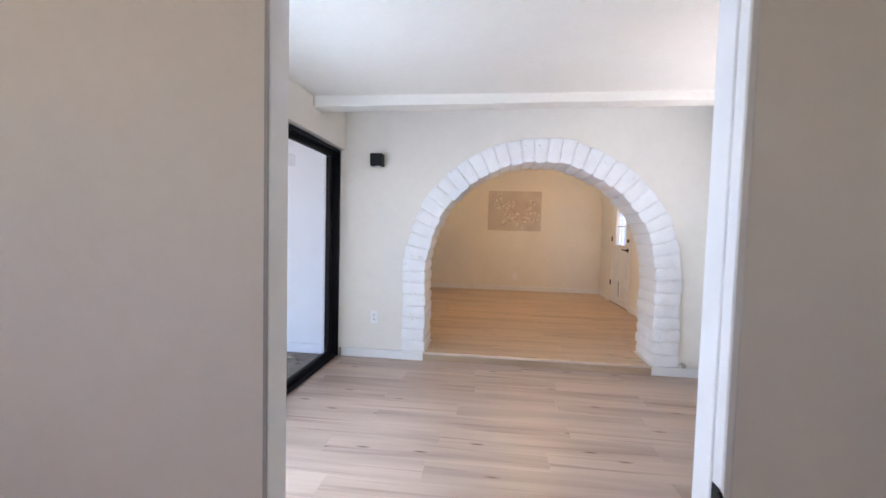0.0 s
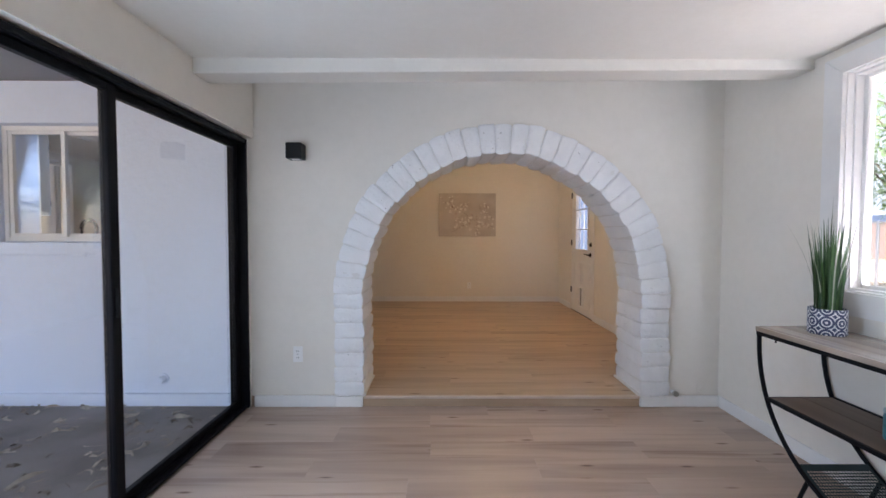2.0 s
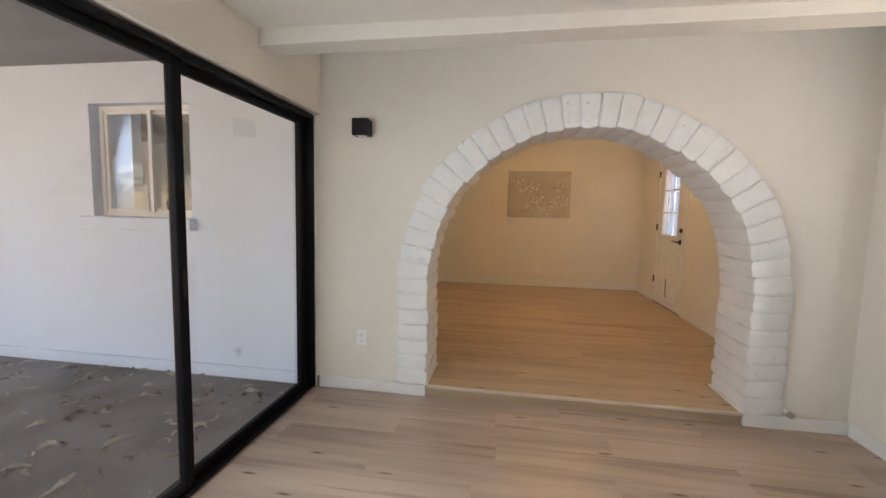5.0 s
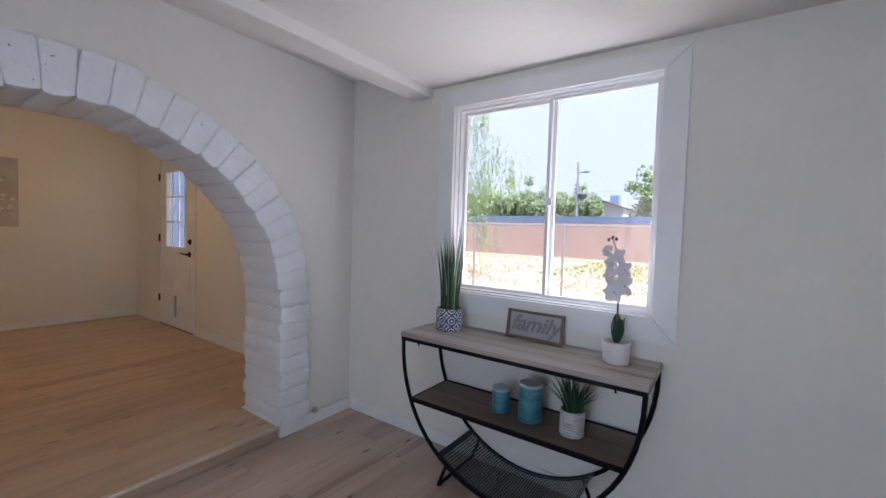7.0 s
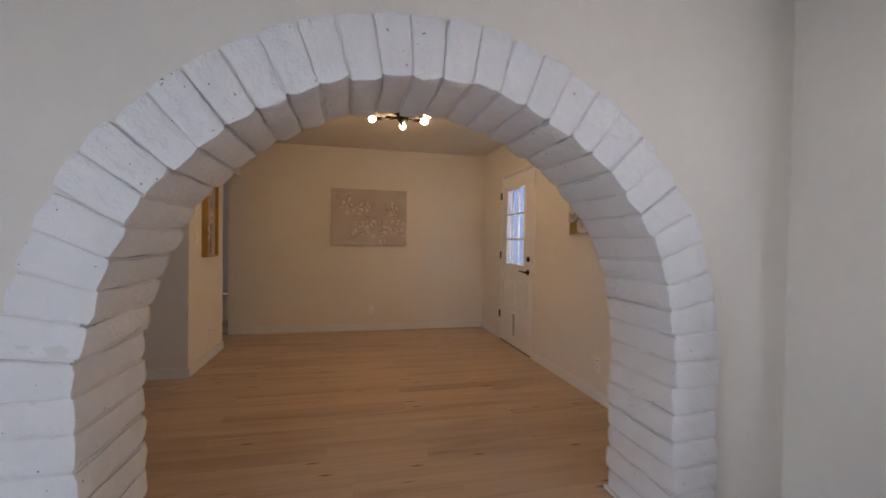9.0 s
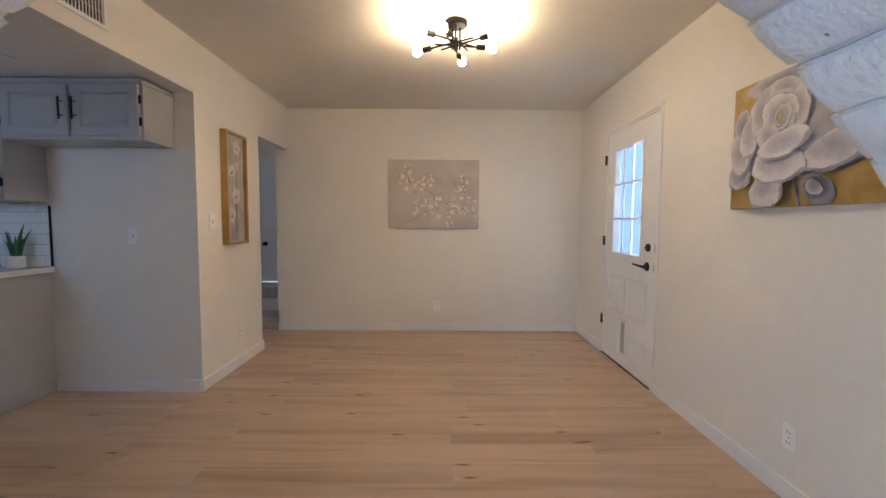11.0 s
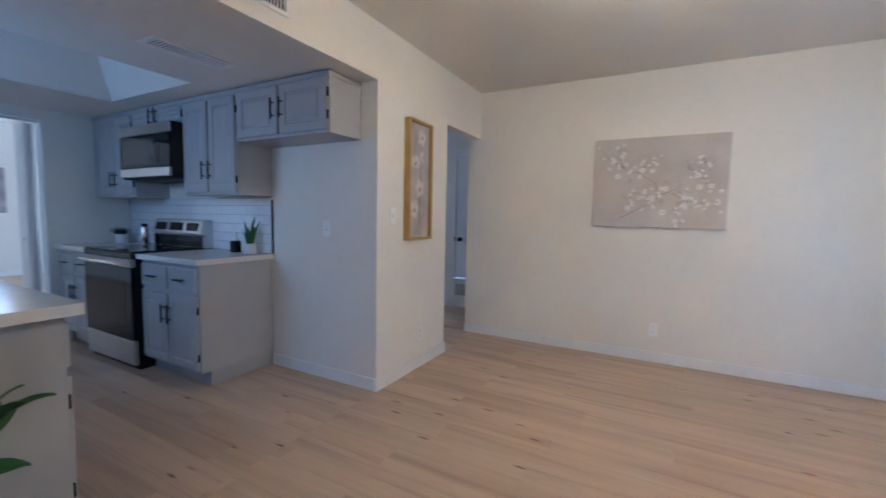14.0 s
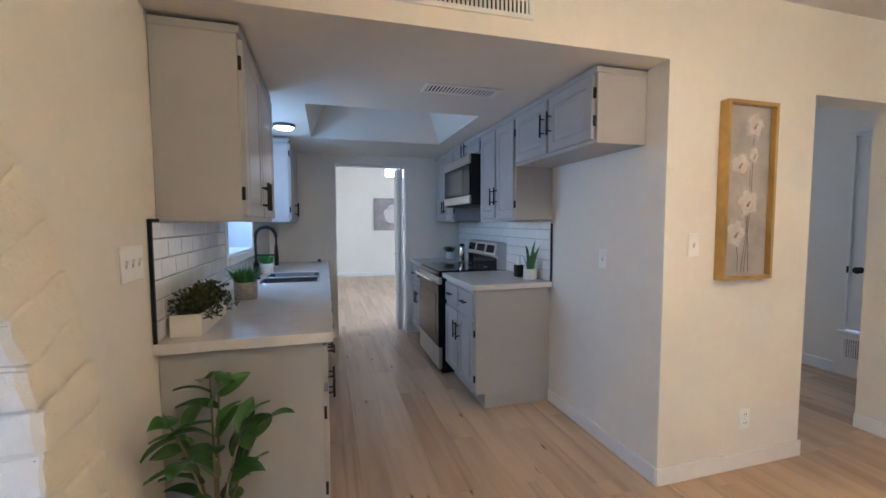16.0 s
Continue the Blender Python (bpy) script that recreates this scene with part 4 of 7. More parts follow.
def orchid():
    o = thing("orchid_plant", pose(2.255, 2.235, TOP_Z + 0.001), "white artificial orchid in a white ceramic pot on the console", "potted plant")
    r, h = 0.062, 0.095
    part("pot", lathe([(0, 0), (r * 0.86, 0), (r * 0.9, 0.004), (r, h - 0.004), (r * 0.98, h), (r * 0.9, h), (r * 0.88, h - 0.02), (0, h - 0.022)], 36), WHITE_POT, o, smooth=True)
    part("pebbles", lathe([(r * 0.88, h - 0.018), (r * 0.4, h - 0.008), (0, h - 0.009)], 24), plain("pale_pebbles", (0.45, 0.43, 0.40), 0.8, var=0.4, fine=90, bump=1.0, dist=0.006), o)
    leaf_mat = plain("orchid_leaf", (0.018, 0.06, 0.03), 0.3, var=0.2)
    for a, tilt, L in ((15, -62, 0.13), (130, -72, 0.11), (205, -58, 0.13), (290, -66, 0.12)):
        part("leaf", petal(L, 0.048, 0.03), leaf_mat, o, smooth=True, at=pose(0, 0, h - 0.012, 0, 0, a) @ pose(0, 0, 0, 0, tilt, 0))
    stem = [(0.0, 0.0, h - 0.01), (0.004, 0.002, 0.25), (0.0, -0.004, 0.38), (-0.012, 0.006, 0.46), (-0.02, 0.02, 0.52), (-0.015, 0.034, 0.553)]
    part("stem", tube(stem, 0.0042, 6, taper=0.6), plain("brown_green_stem", (0.16, 0.10, 0.06), 0.6), o, smooth=True)
    white = plain("orchid_petal", (0.74, 0.70, 0.71), 0.55, var=0.05)
    rng = random.Random(11)
    for k, (z, dx, dy, s) in enumerate(((0.315, -0.03, 0.012, 1.15), (0.345, -0.022, -0.028, 1.1), (0.385, -0.028, 0.026, 1.0), (0.415, -0.02, -0.026, 0.95), (0.445, -0.035, 0.024, 0.85), (0.475, -0.03, -0.004, 0.8), (0.495, -0.036, 0.042, 0.7))):
        fl = part("blossom", lathe([(0, 0), (0.006, 0.003), (0.004, 0.011), (0, 0.012)], 8), plain("blossom_heart", (0.55, 0.40, 0.42), 0.5), o, at=pose(dx, dy, z, 0, 0, rng.uniform(-25, 25)) @ pose(0, 0, 0, 8, -75, 0))
        for a in (90, 210, 330, 30, 150):
            wide = 0.042 if a in (30, 150) else 0.028
            part("petal", petal(0.042 * s, wide * s, 0.010), white, fl, smooth=True, at=pose(0, 0, 0.002, 0, 0, a))
    for p in ((-0.015, 0.034, 0.556), (-0.02, 0.016, 0.548), (-0.012, 0.05, 0.545)):
        part("bud", lathe([(0, -0.009), (0.007, -0.003), (0.006, 0.005), (0, 0.011)], 8), plain("brown_bud", (0.12, 0.07, 0.06), 0.6), o, smooth=True, at=pose(*p))


orchid()

# ---------------------------------------------------------------- dining room: back door
def back_door():
    d = thing("door_back", pose(DX1, 0, 0), "white half-glazed back door with a pet flap, closed", "door", kind="structure")
    y0, y1, z0, z1 = 6.753, 7.652, 0.008, 2.034
    gy0, gy1, gz0, gz1 = 6.975, 7.472, 0.975, 1.865
    py0, py1, pz0, pz1 = 7.155, 7.30, 0.105, 0.405
    t = 0.044
    x = 0.004
    ha, hb, hc, hd = gy0 - 0.012, gy1 + 0.012, gz0 - 0.012, gz1 + 0.012
    part("slab", boxes((x, x + t, y0, ha, z0, z1), (x, x + t, hb, y1, z0, z1), (x, x + t, ha, hb, hd, z1), (x, x + t, ha, hb, pz1, hc), (x, x + t, ha, py0, z0, pz1), (x, x + t, py1, hb, z0, pz1), (x, x + t, py0, py1, z0, pz0)), TRIM, d)
    part("jamb", boxes((-0.004, 0.055, y0 - 0.018, y0 - 0.003, 0, 2.052), (-0.004, 0.055, y1 + 0.003, y1 + 0.018, 0, 2.052), (-0.004, 0.055, y0 - 0.003, y1 + 0.003, 2.037, 2.052), bevel=0.001), TRIM, d)
    part("casing", boxes((-0.012, -0.0005, y0 - 0.052, y0 - 0.020, 0.0, 2.085), (-0.012, -0.0005, y0 - 0.020, y1 + 0.02, 2.054, 2.085), bevel=0.003), TRIM, d)
    part("threshold", boxes((-0.01, 0.06, y0 - 0.002, y1 + 0.002, 0.0, 0.008)), plain("dark_threshold", (0.09, 0.07, 0.055), 0.5), d, "dark metal threshold")
    lite = part("glazing_frame", boxes((-0.008, x + t + 0.002, gy0 - 0.024, gy0, gz0 - 0.024, gz1 + 0.024), (-0.008, x + t + 0.002, gy1, gy1 + 0.024, gz0 - 0.024, gz1 + 0.024),
                (-0.008, x + t + 0.002, gy0, gy1, gz1, gz1 + 0.024), (-0.008, x + t + 0.002, gy0, gy1, gz0 - 0.024, gz0), bevel=0.003), TRIM, d)
    for k in (1, 2):
        y = gy0 + (gy1 - gy0) * k / 3
        part("muntin", boxes((-0.003, 0.012, y - 0.009, y + 0.009, gz0, gz1), bevel=0.003), TRIM, lite)
        z = gz0 + (gz1 - gz0) * k / 3
        part("muntin", boxes((-0.004, 0.013, gy0, gy1, z - 0.009, z + 0.009), bevel=0.003), TRIM, lite)
    g = part("pane", boxes((0.038, 0.044, gy0, gy1, gz0, gz1)), glass_material("door_glass", (0.92, 0.96, 1.0), 0.04), d, "lightly obscured glass pane")
    g.visible_shadow = False
    # pressed panels
    for a, b, c, e in ((6.86, 7.17, 0.46, 0.77), (7.23, 7.53, 0.46, 0.77), (6.86, 7.135, 0.12, 0.29)):
        q = boxes((-0.001, x + 0.001, a, b, c, e))
        part("panel", q, TRIM, d)
        r = bmesh.new()
        for s_, w in ((0.0, 0.005), (0.020, 0.003)):
            tube([(-0.002, a + s_, c + s_), (-0.002, b - s_, c + s_), (-0.002, b - s_, e - s_), (-0.002, a + s_, e - s_)], w, 6, r, closed=True)
        part("moulding", r, TRIM, d)
    flap = part("pet_flap_frame", boxes((-0.012, x + t, py0, py0 + 0.014, pz0, pz1), (-0.012, x + t, py1 - 0.014, py1, pz0, pz1), (-0.012, x + t, py0 + 0.014, py1 - 0.014, pz1 - 0.014, pz1), (-0.012, x + t, py0 + 0.014, py1 - 0.014, pz0, pz0 + 0.014), bevel=0.003), PLASTIC, d)
    part("flap", boxes((0.010, 0.014, py0 + 0.016, py1 - 0.016, pz0 + 0.016, pz1 - 0.016)), plain("smoky_flap", (0.48, 0.46, 0.43), 0.25), flap, "translucent grey pet flap")
    for z in (1.816, 1.07, 0.324):
        part("hinge", boxes((-0.014, 0.002, y1 + 0.002, y1 + 0.030, z - 0.045, z + 0.045), bevel=0.003), MATT_BLACK, d, "black butt hinge")
    bolt = part("deadbolt", lathe([(0, 0), (0.031, 0), (0.031, 0.008), (0.027, 0.014), (0, 0.014)], 20), MATT_BLACK, d, smooth=True, at=pose(x, 6.852, 1.049, 0, -90, 0))
    part("thumb_turn", boxes((-0.004, 0.004, -0.016, 0.016, 0.013, 0.026), bevel=0.002), MATT_BLACK, bolt)
    rose = part("handle_rose", lathe([(0, 0), (0.033, 0), (0.033, 0.007), (0.028, 0.012), (0.012, 0.014), (0.011, 0.045), (0, 0.045)], 20), MATT_BLACK, d, smooth=True, at=pose(x, 6.864, 0.904, 0, -90, 0))
    part("lever", tube([(0.0, 0.0, 0.042), (0.004, 0.03, 0.047), (0.006, 0.08, 0.05), (0.010, 0.128, 0.05)], 0.0095, 8, taper=0.75), MATT_BLACK, rose, smooth=True)
    for z in (1.049, 0.904):
        part("strike_plate", boxes((-0.0055, -0.002, y0 - 0.017, y0 - 0.004, z - 0.032, z + 0.032)), MATT_BLACK, d)


back_door()


# ---------------------------------------------------------------- pictures
def canvas_material(name, stops, scale, stretch=None, bump=0.4):
    m, nt, b = nodes_of(name)
    n, w = noise_node(nt, scale, 5, 0.6, stretch), noise_node(nt, 260, 2)
    c = ramp(nt, n.outputs[0], stops)
    nt.links.new(c.outputs[0], b.inputs["Base Color"])
    b.inputs["Roughness"].default_value = 0.7
    bumped(nt, b, w.outputs[0], bump, 0.001)
    return m


def blossom_bm(bm, x, z, r, y, rng, petals=5):
    a0 = rng.uniform(0, 6.28)
    for k in range(petals):
        a = a0 + 2 * math.pi * k / petals
        c = Vector((x + r * 0.55 * math.cos(a), y, z + r * 0.55 * math.sin(a)))
        ring = [bm.verts.new(c + Vector((r * 0.48 * math.cos(t) * 1.05, -0.0006 * k, r * 0.45 * math.sin(t)))) for t in (j * math.pi / 4 for j in range(8))]
        top = bm.verts.new(c + Vector((0, -0.004, 0)))
        for j in range(8):
            bm.faces.new((ring[j], ring[(j + 1) % 8], top))


def blossom_painting():
    p = thing("blossom_painting", pose(0.302, DY1 - 0.002, 1.163), "unframed canvas of white blossoms on beige ground", "painting")
    w, h, t = 1.004, 0.757, 0.034
    part("canvas", boxes((0, w, -t, 0, 0, h), bevel=0.003), canvas_material("beige_canvas", [(0.3, (0.47, 0.41, 0.36)), (0.5, (0.54, 0.485, 0.435)), (0.7, (0.60, 0.55, 0.50))], 3.0), p)
    rng = random.Random(2)
    twigs = bmesh.new()
    y = -t - 0.001
    stems = [[(0.22, 0.07), (0.36, 0.15), (0.45, 0.20), (0.52, 0.26), (0.60, 0.30), (0.66, 0.33)], [(0.52, 0.26), (0.50, 0.36), (0.44, 0.42), (0.36, 0.46), (0.24, 0.50), (0.14, 0.56), (0.06, 0.66)],
             [(0.60, 0.30), (0.72, 0.22), (0.84, 0.20), (0.97, 0.16)], [(0.66, 0.33), (0.70, 0.24), (0.66, 0.12), (0.68, 0.03)], [(0.72, 0.49), (0.80, 0.44), (0.86, 0.37), (0.95, 0.32)], [(0.80, 0.44), (0.84, 0.52), (0.82, 0.57)],
             [(0.36, 0.46), (0.44, 0.54), (0.53, 0.58)], [(0.24, 0.50), (0.20, 0.62), (0.22, 0.70)], [(0.30, 0.22), (0.33, 0.31), (0.44, 0.26)]]
    for s in stems:
        q = []
        for (ax, az), (bx, bz) in zip(s, s[1:]):
            for f in (0, 0.5):
                q.append((ax + (bx - ax) * f + rng.uniform(-.006, .006), y, az + (bz - az) * f + rng.uniform(-.006, .006)))
        q.append((s[-1][0], y, s[-1][1]))
        tube(q, 0.0030, 5, twigs, taper=0.35)
    for k in range(34):
        s = rng.choice(stems)
        i = rng.randrange(len(s) - 1)
        a = rng.uniform(0.3, 2.6)
        L = rng.uniform(0.04, 0.10)
        x0, z0 = s[i]
        x1, z1 = min(w - .02, max(.02, x0 + L * math.cos(a))), min(h - .02, z0 + L * math.sin(a))
        tube([(x0, y, z0), ((x0 + x1) / 2 + 0.008, y, (z0 + z1) / 2), (x1, y, z1)], 0.0022, 4, twigs, taper=0.4)
    part("branches", twigs, plain("painted_twig", (0.23, 0.15, 0.115), 0.7), p, "thin painted brown branches")
    white, pink, hearts = bmesh.new(), bmesh.new(), bmesh.new()
    spots = [(0.21, 0.66, .024), (0.23, 0.60, .018), (0.155, 0.56, .022), (0.20, 0.435, .028), (0.30, 0.40, .026), (0.37, 0.43, .022), (0.385, 0.48, .024), (0.465, 0.475, .022), (0.57, 0.385, .027), (0.57, 0.325, .025),
             (0.375, 0.25, .022), (0.47, 0.25, .027), (0.545, 0.225, .027), (0.555, 0.13, .030), (0.29, 0.165, .026), (0.40, 0.155, .018), (0.67, 0.205, .026), (0.705, 0.25, .022), (0.675, 0.125, .018), (0.65, 0.06, .022),
             (0.69, 0.05, .018), (0.795, 0.43, .028), (0.81, 0.335, .026), (0.89, 0.345, .026), (0.82, 0.215, .026), (0.935, 0.215, .028), (0.88, 0.20, .018), (0.72, 0.17, .016), (0.52, 0.54, .014), (0.13, 0.50, .016), (0.33, 0.51, .015)]
    for k, (bx, bz, r) in enumerate(spots):
        blossom_bm(white if k % 4 else pink, bx, bz, r * 0.9, y - 0.002, rng)
        blossom_bm(hearts, bx, bz, r * 0.24, y - 0.0065, rng, 3)
    for k in range(120):
        s = rng.choice(stems)
        i = rng.randrange(len(s) - 1)
        f = rng.random()
        blossom_bm(white if k % 3 else pink, s[i][0] * (1 - f) + s[i + 1][0] * f + rng.uniform(-0.045, 0.045), min(h - .02, max(.02, s[i][1] * (1 - f) + s[i + 1][1] * f + rng.uniform(-0.045, 0.045))), rng.uniform(0.009, 0.017), y - 0.002, rng)
    for k in range(90):
        s = rng.choice(stems)
        a = rng.choice(s)
        blossom_bm(pink if k % 3 else white, a[0] + rng.uniform(-0.05, 0.05), min(h - .02, max(.02, a[1] + rng.uniform(-0.05, 0.05))), rng.uniform(0.004, 0.008), y - 0.0015, rng, 2)
    part("white_blossoms", white, plain("painted_petal", (0.76, 0.725, 0.68), 0.7), p, "raised white painted blossoms")
    part("flower_hearts", hearts, plain("painted_heart", (0.36, 0.25, 0.15), 0.7), p, "small brown painted flower hearts")
    part("dusky_buds", pink, plain("painted_bud", (0.50, 0.42, 0.37), 0.7), p, "dusky painted buds")


blossom_painting()


def rose_painting():
    p = thing("rose_painting", pose(DX1 - 0.002, 5.952, 1.305, 0, 0, -90), "large unframed canvas of a grey-white rose on gold leaf", "painting")
    w, h, t = 0.90, 0.606, 0.036
    part("canvas", boxes((0, w, -t, 0, 0, h), bevel=0.003), GOLD_LEAF, p)
    rng = random.Random(6)

    def petal_paint(name, rim, heart):
        """Brushed petal colour: pale at the rim, greyer towards its foot, with soft smudges."""
        m, nt, b = nodes_of(name)
        co, mp, ln = nt.nodes.new("ShaderNodeTexCoord"), nt.nodes.new("ShaderNodeMapping"), nt.nodes.new("ShaderNodeVectorMath")
        mp.inputs["Location"].default_value, mp.inputs["Scale"].default_value = (-0.65, 0, -0.75), (1.3, 0, 1.3)
        ln.operation = "LENGTH"
        nt.links.new(co.outputs["Generated"], mp.inputs[0])
        nt.links.new(mp.outputs[0], ln.inputs[0])
        smudge = noise_node(nt, 11, 5, 0.65)
        add = nt.nodes.new("ShaderNodeMath")
        add.operation = "MULTIPLY_ADD"
        add.inputs[1].default_value = 0.9
        nt.links.new(smudge.outputs[0], add.inputs[0])
        nt.links.new(ln.outputs["Value"], add.inputs[2])
        c = ramp(nt, add.outputs[0], [(0.55, heart), (0.95, [(p + q) / 2 for p, q in zip(rim, heart)]), (1.0, rim)])
        c.color_ramp.elements[1].position = 0.85
        nt.links.new(c.outputs[0], b.inputs["Base Color"])
        b.inputs["Roughness"].default_value = 0.3
        return m
    tones = [petal_paint("rose_paint_a", (0.62, 0.58, 0.57), (0.36, 0.335, 0.37)), petal_paint("rose_paint_b", (0.54, 0.51, 0.53), (0.27, 0.255, 0.31)),
             petal_paint("rose_paint_c", (0.70, 0.66, 0.64), (0.42, 0.39, 0.42)), petal_paint("slate_paint", (0.27, 0.27, 0.32), (0.09, 0.09, 0.13))]
    lift = [0.0]

    def stroke(cx, cz, rx, rz, rot, mat, name="petal", ruffle=0.07):
        """A painted petal: a ruffled disc a fraction proud of the canvas, cut off at its edge."""
        lift[0] += 0.0006
        b = bmesh.new()
        n = 36
        ph = [rng.uniform(0, 6.28) for _ in range(3)]
        ring, inner = [], []
        for k in range(n):
            a = 2 * math.pi * k / n
            f = 1 + ruffle * (math.sin(3 * a + ph[0]) + 0.6 * math.sin(7 * a + ph[1]) + 0.4 * math.sin(13 * a + ph[2]))
            for lst, s, d in ((ring, 1.0, 0.0), (inner, 0.86, 0.0012)):
                u, v = rx * f * s * math.cos(a), rz * f * s * math.sin(a)
                x = cx + u * math.cos(rot) - v * math.sin(rot)
                z = cz + u * math.sin(rot) + v * math.cos(rot)
                lst.append(b.verts.new((min(w - 0.002, max(0.002, x)), -t - 0.0006 - lift[0] - d, min(h - 0.002, max(0.002, z)))))
        for k in range(n):
            b.faces.new((ring[k], ring[(k + 1) % n], inner[(k + 1) % n], inner[k]))
        b.faces.new(inner)
        part(name, b, mat, p)
    A, Bb, C, S = tones
    shade = plain("rose_shadow_paint", (0.36, 0.34, 0.37), 0.5, var=0.25, scale=14, fine=60)
    # smoky background, leaves and stem
    stroke(0.30, 0.57, 0.20, 0.06, 0.05, Bb, "brush_field")
    stroke(0.68, 0.53, 0.24, 0.10, -0.1, Bb, "brush_field")
    stroke(0.50, 0.57, 0.12, 0.04, 0.2, S, "brush_field")
    stroke(0.075, 0.40, 0.055, 0.09, 0.2, Bb, "brush_field")
    stroke(0.24, 0.30, 0.17, 0.20, 0.1, Bb, "brush_field")
    stroke(0.48, 0.32, 0.22, 0.13, 0.1, Bb, "brush_field")
    stroke(0.53, 0.155, 0.15, 0.028, 0.12, S, "painted_leaf", 0.03)
    stroke(0.50, 0.065, 0.085, 0.055, -0.55, S, "painted_leaf", 0.03)
    stroke(0.485, 0.075, 0.045, 0.030, -0.55, Bb, "painted_leaf", 0.05)
    part("painted_stem", tube([(0.420, -t - 0.002, 0.002), (0.405, -t - 0.002, 0.06), (0.388, -t - 0.002, 0.13)], 0.006, 6), S, p)
    for cx, cz, rot in ((0.33, 0.545, 0.3), (0.365, 0.530, -0.5), (0.46, 0.515, 0.1), (0.50, 0.505, 0.4), (0.47, 0.575, 1.4), (0.51, 0.57, 1.3), (0.545, 0.565, 1.5), (0.61, 0.49, 0.2)):
        stroke(cx, cz, 0.022, 0.005, rot, GOLD_LEAF, "gold_fleck", 0.16)
    # outer petals to heart
    for cx, cz, rx, rz, rot, m in ((0.070, 0.165, 0.075, 0.065, 0.2, Bb), (0.66, 0.43, 0.14, 0.12, -0.2, A), (0.48, 0.43, 0.12, 0.105, 0.1, A), (0.68, 0.30, 0.16, 0.12, 0.2, Bb), (0.55, 0.315, 0.15, 0.10, 0.5, A),
                                   (0.57, 0.215, 0.145, 0.070, 0.3, C), (0.26, 0.475, 0.125, 0.080, 0.3, C), (0.34, 0.50, 0.10, 0.065, -0.2, A), (0.083, 0.265, 0.068, 0.105, 0.25, A), (0.145, 0.345, 0.060, 0.105, -0.15, C),
                                   (0.255, 0.075, 0.095, 0.080, 0.1, A), (0.315, 0.19, 0.145, 0.085, 0.0, C), (0.315, 0.39, 0.145, 0.125, 0.1, Bb), (0.415, 0.405, 0.055, 0.100, -0.15, A), (0.220, 0.400, 0.060, 0.095, 0.25, A),
                                   (0.320, 0.405, 0.100, 0.095, 0.0, C), (0.335, 0.385, 0.078, 0.080, 0.2, Bb), (0.310, 0.395, 0.055, 0.068, 0.3, A), (0.350, 0.390, 0.042, 0.058, -0.2, A), (0.332, 0.390, 0.030, 0.040, 0.1, Bb), (0.335, 0.388, 0.012, 0.022, 0.0, GOLD_LEAF),
                                   (0.275, 0.310, 0.075, 0.055, -0.5, A), (0.355, 0.275, 0.135, 0.058, 0.22, C)):
        stroke(cx + 0.003, cz - 0.007, rx, rz, rot, shade, "painted_shadow", 0.05)
        stroke(cx, cz, rx * 0.97, rz * 0.97, rot, m, "petal", 0.05)


GOLD_LEAF = plain("gold_leaf", (0.52, 0.37, 0.13), 0.3, 0.75, var=0.25, scale=10, bump=0.25)
rose_painting()


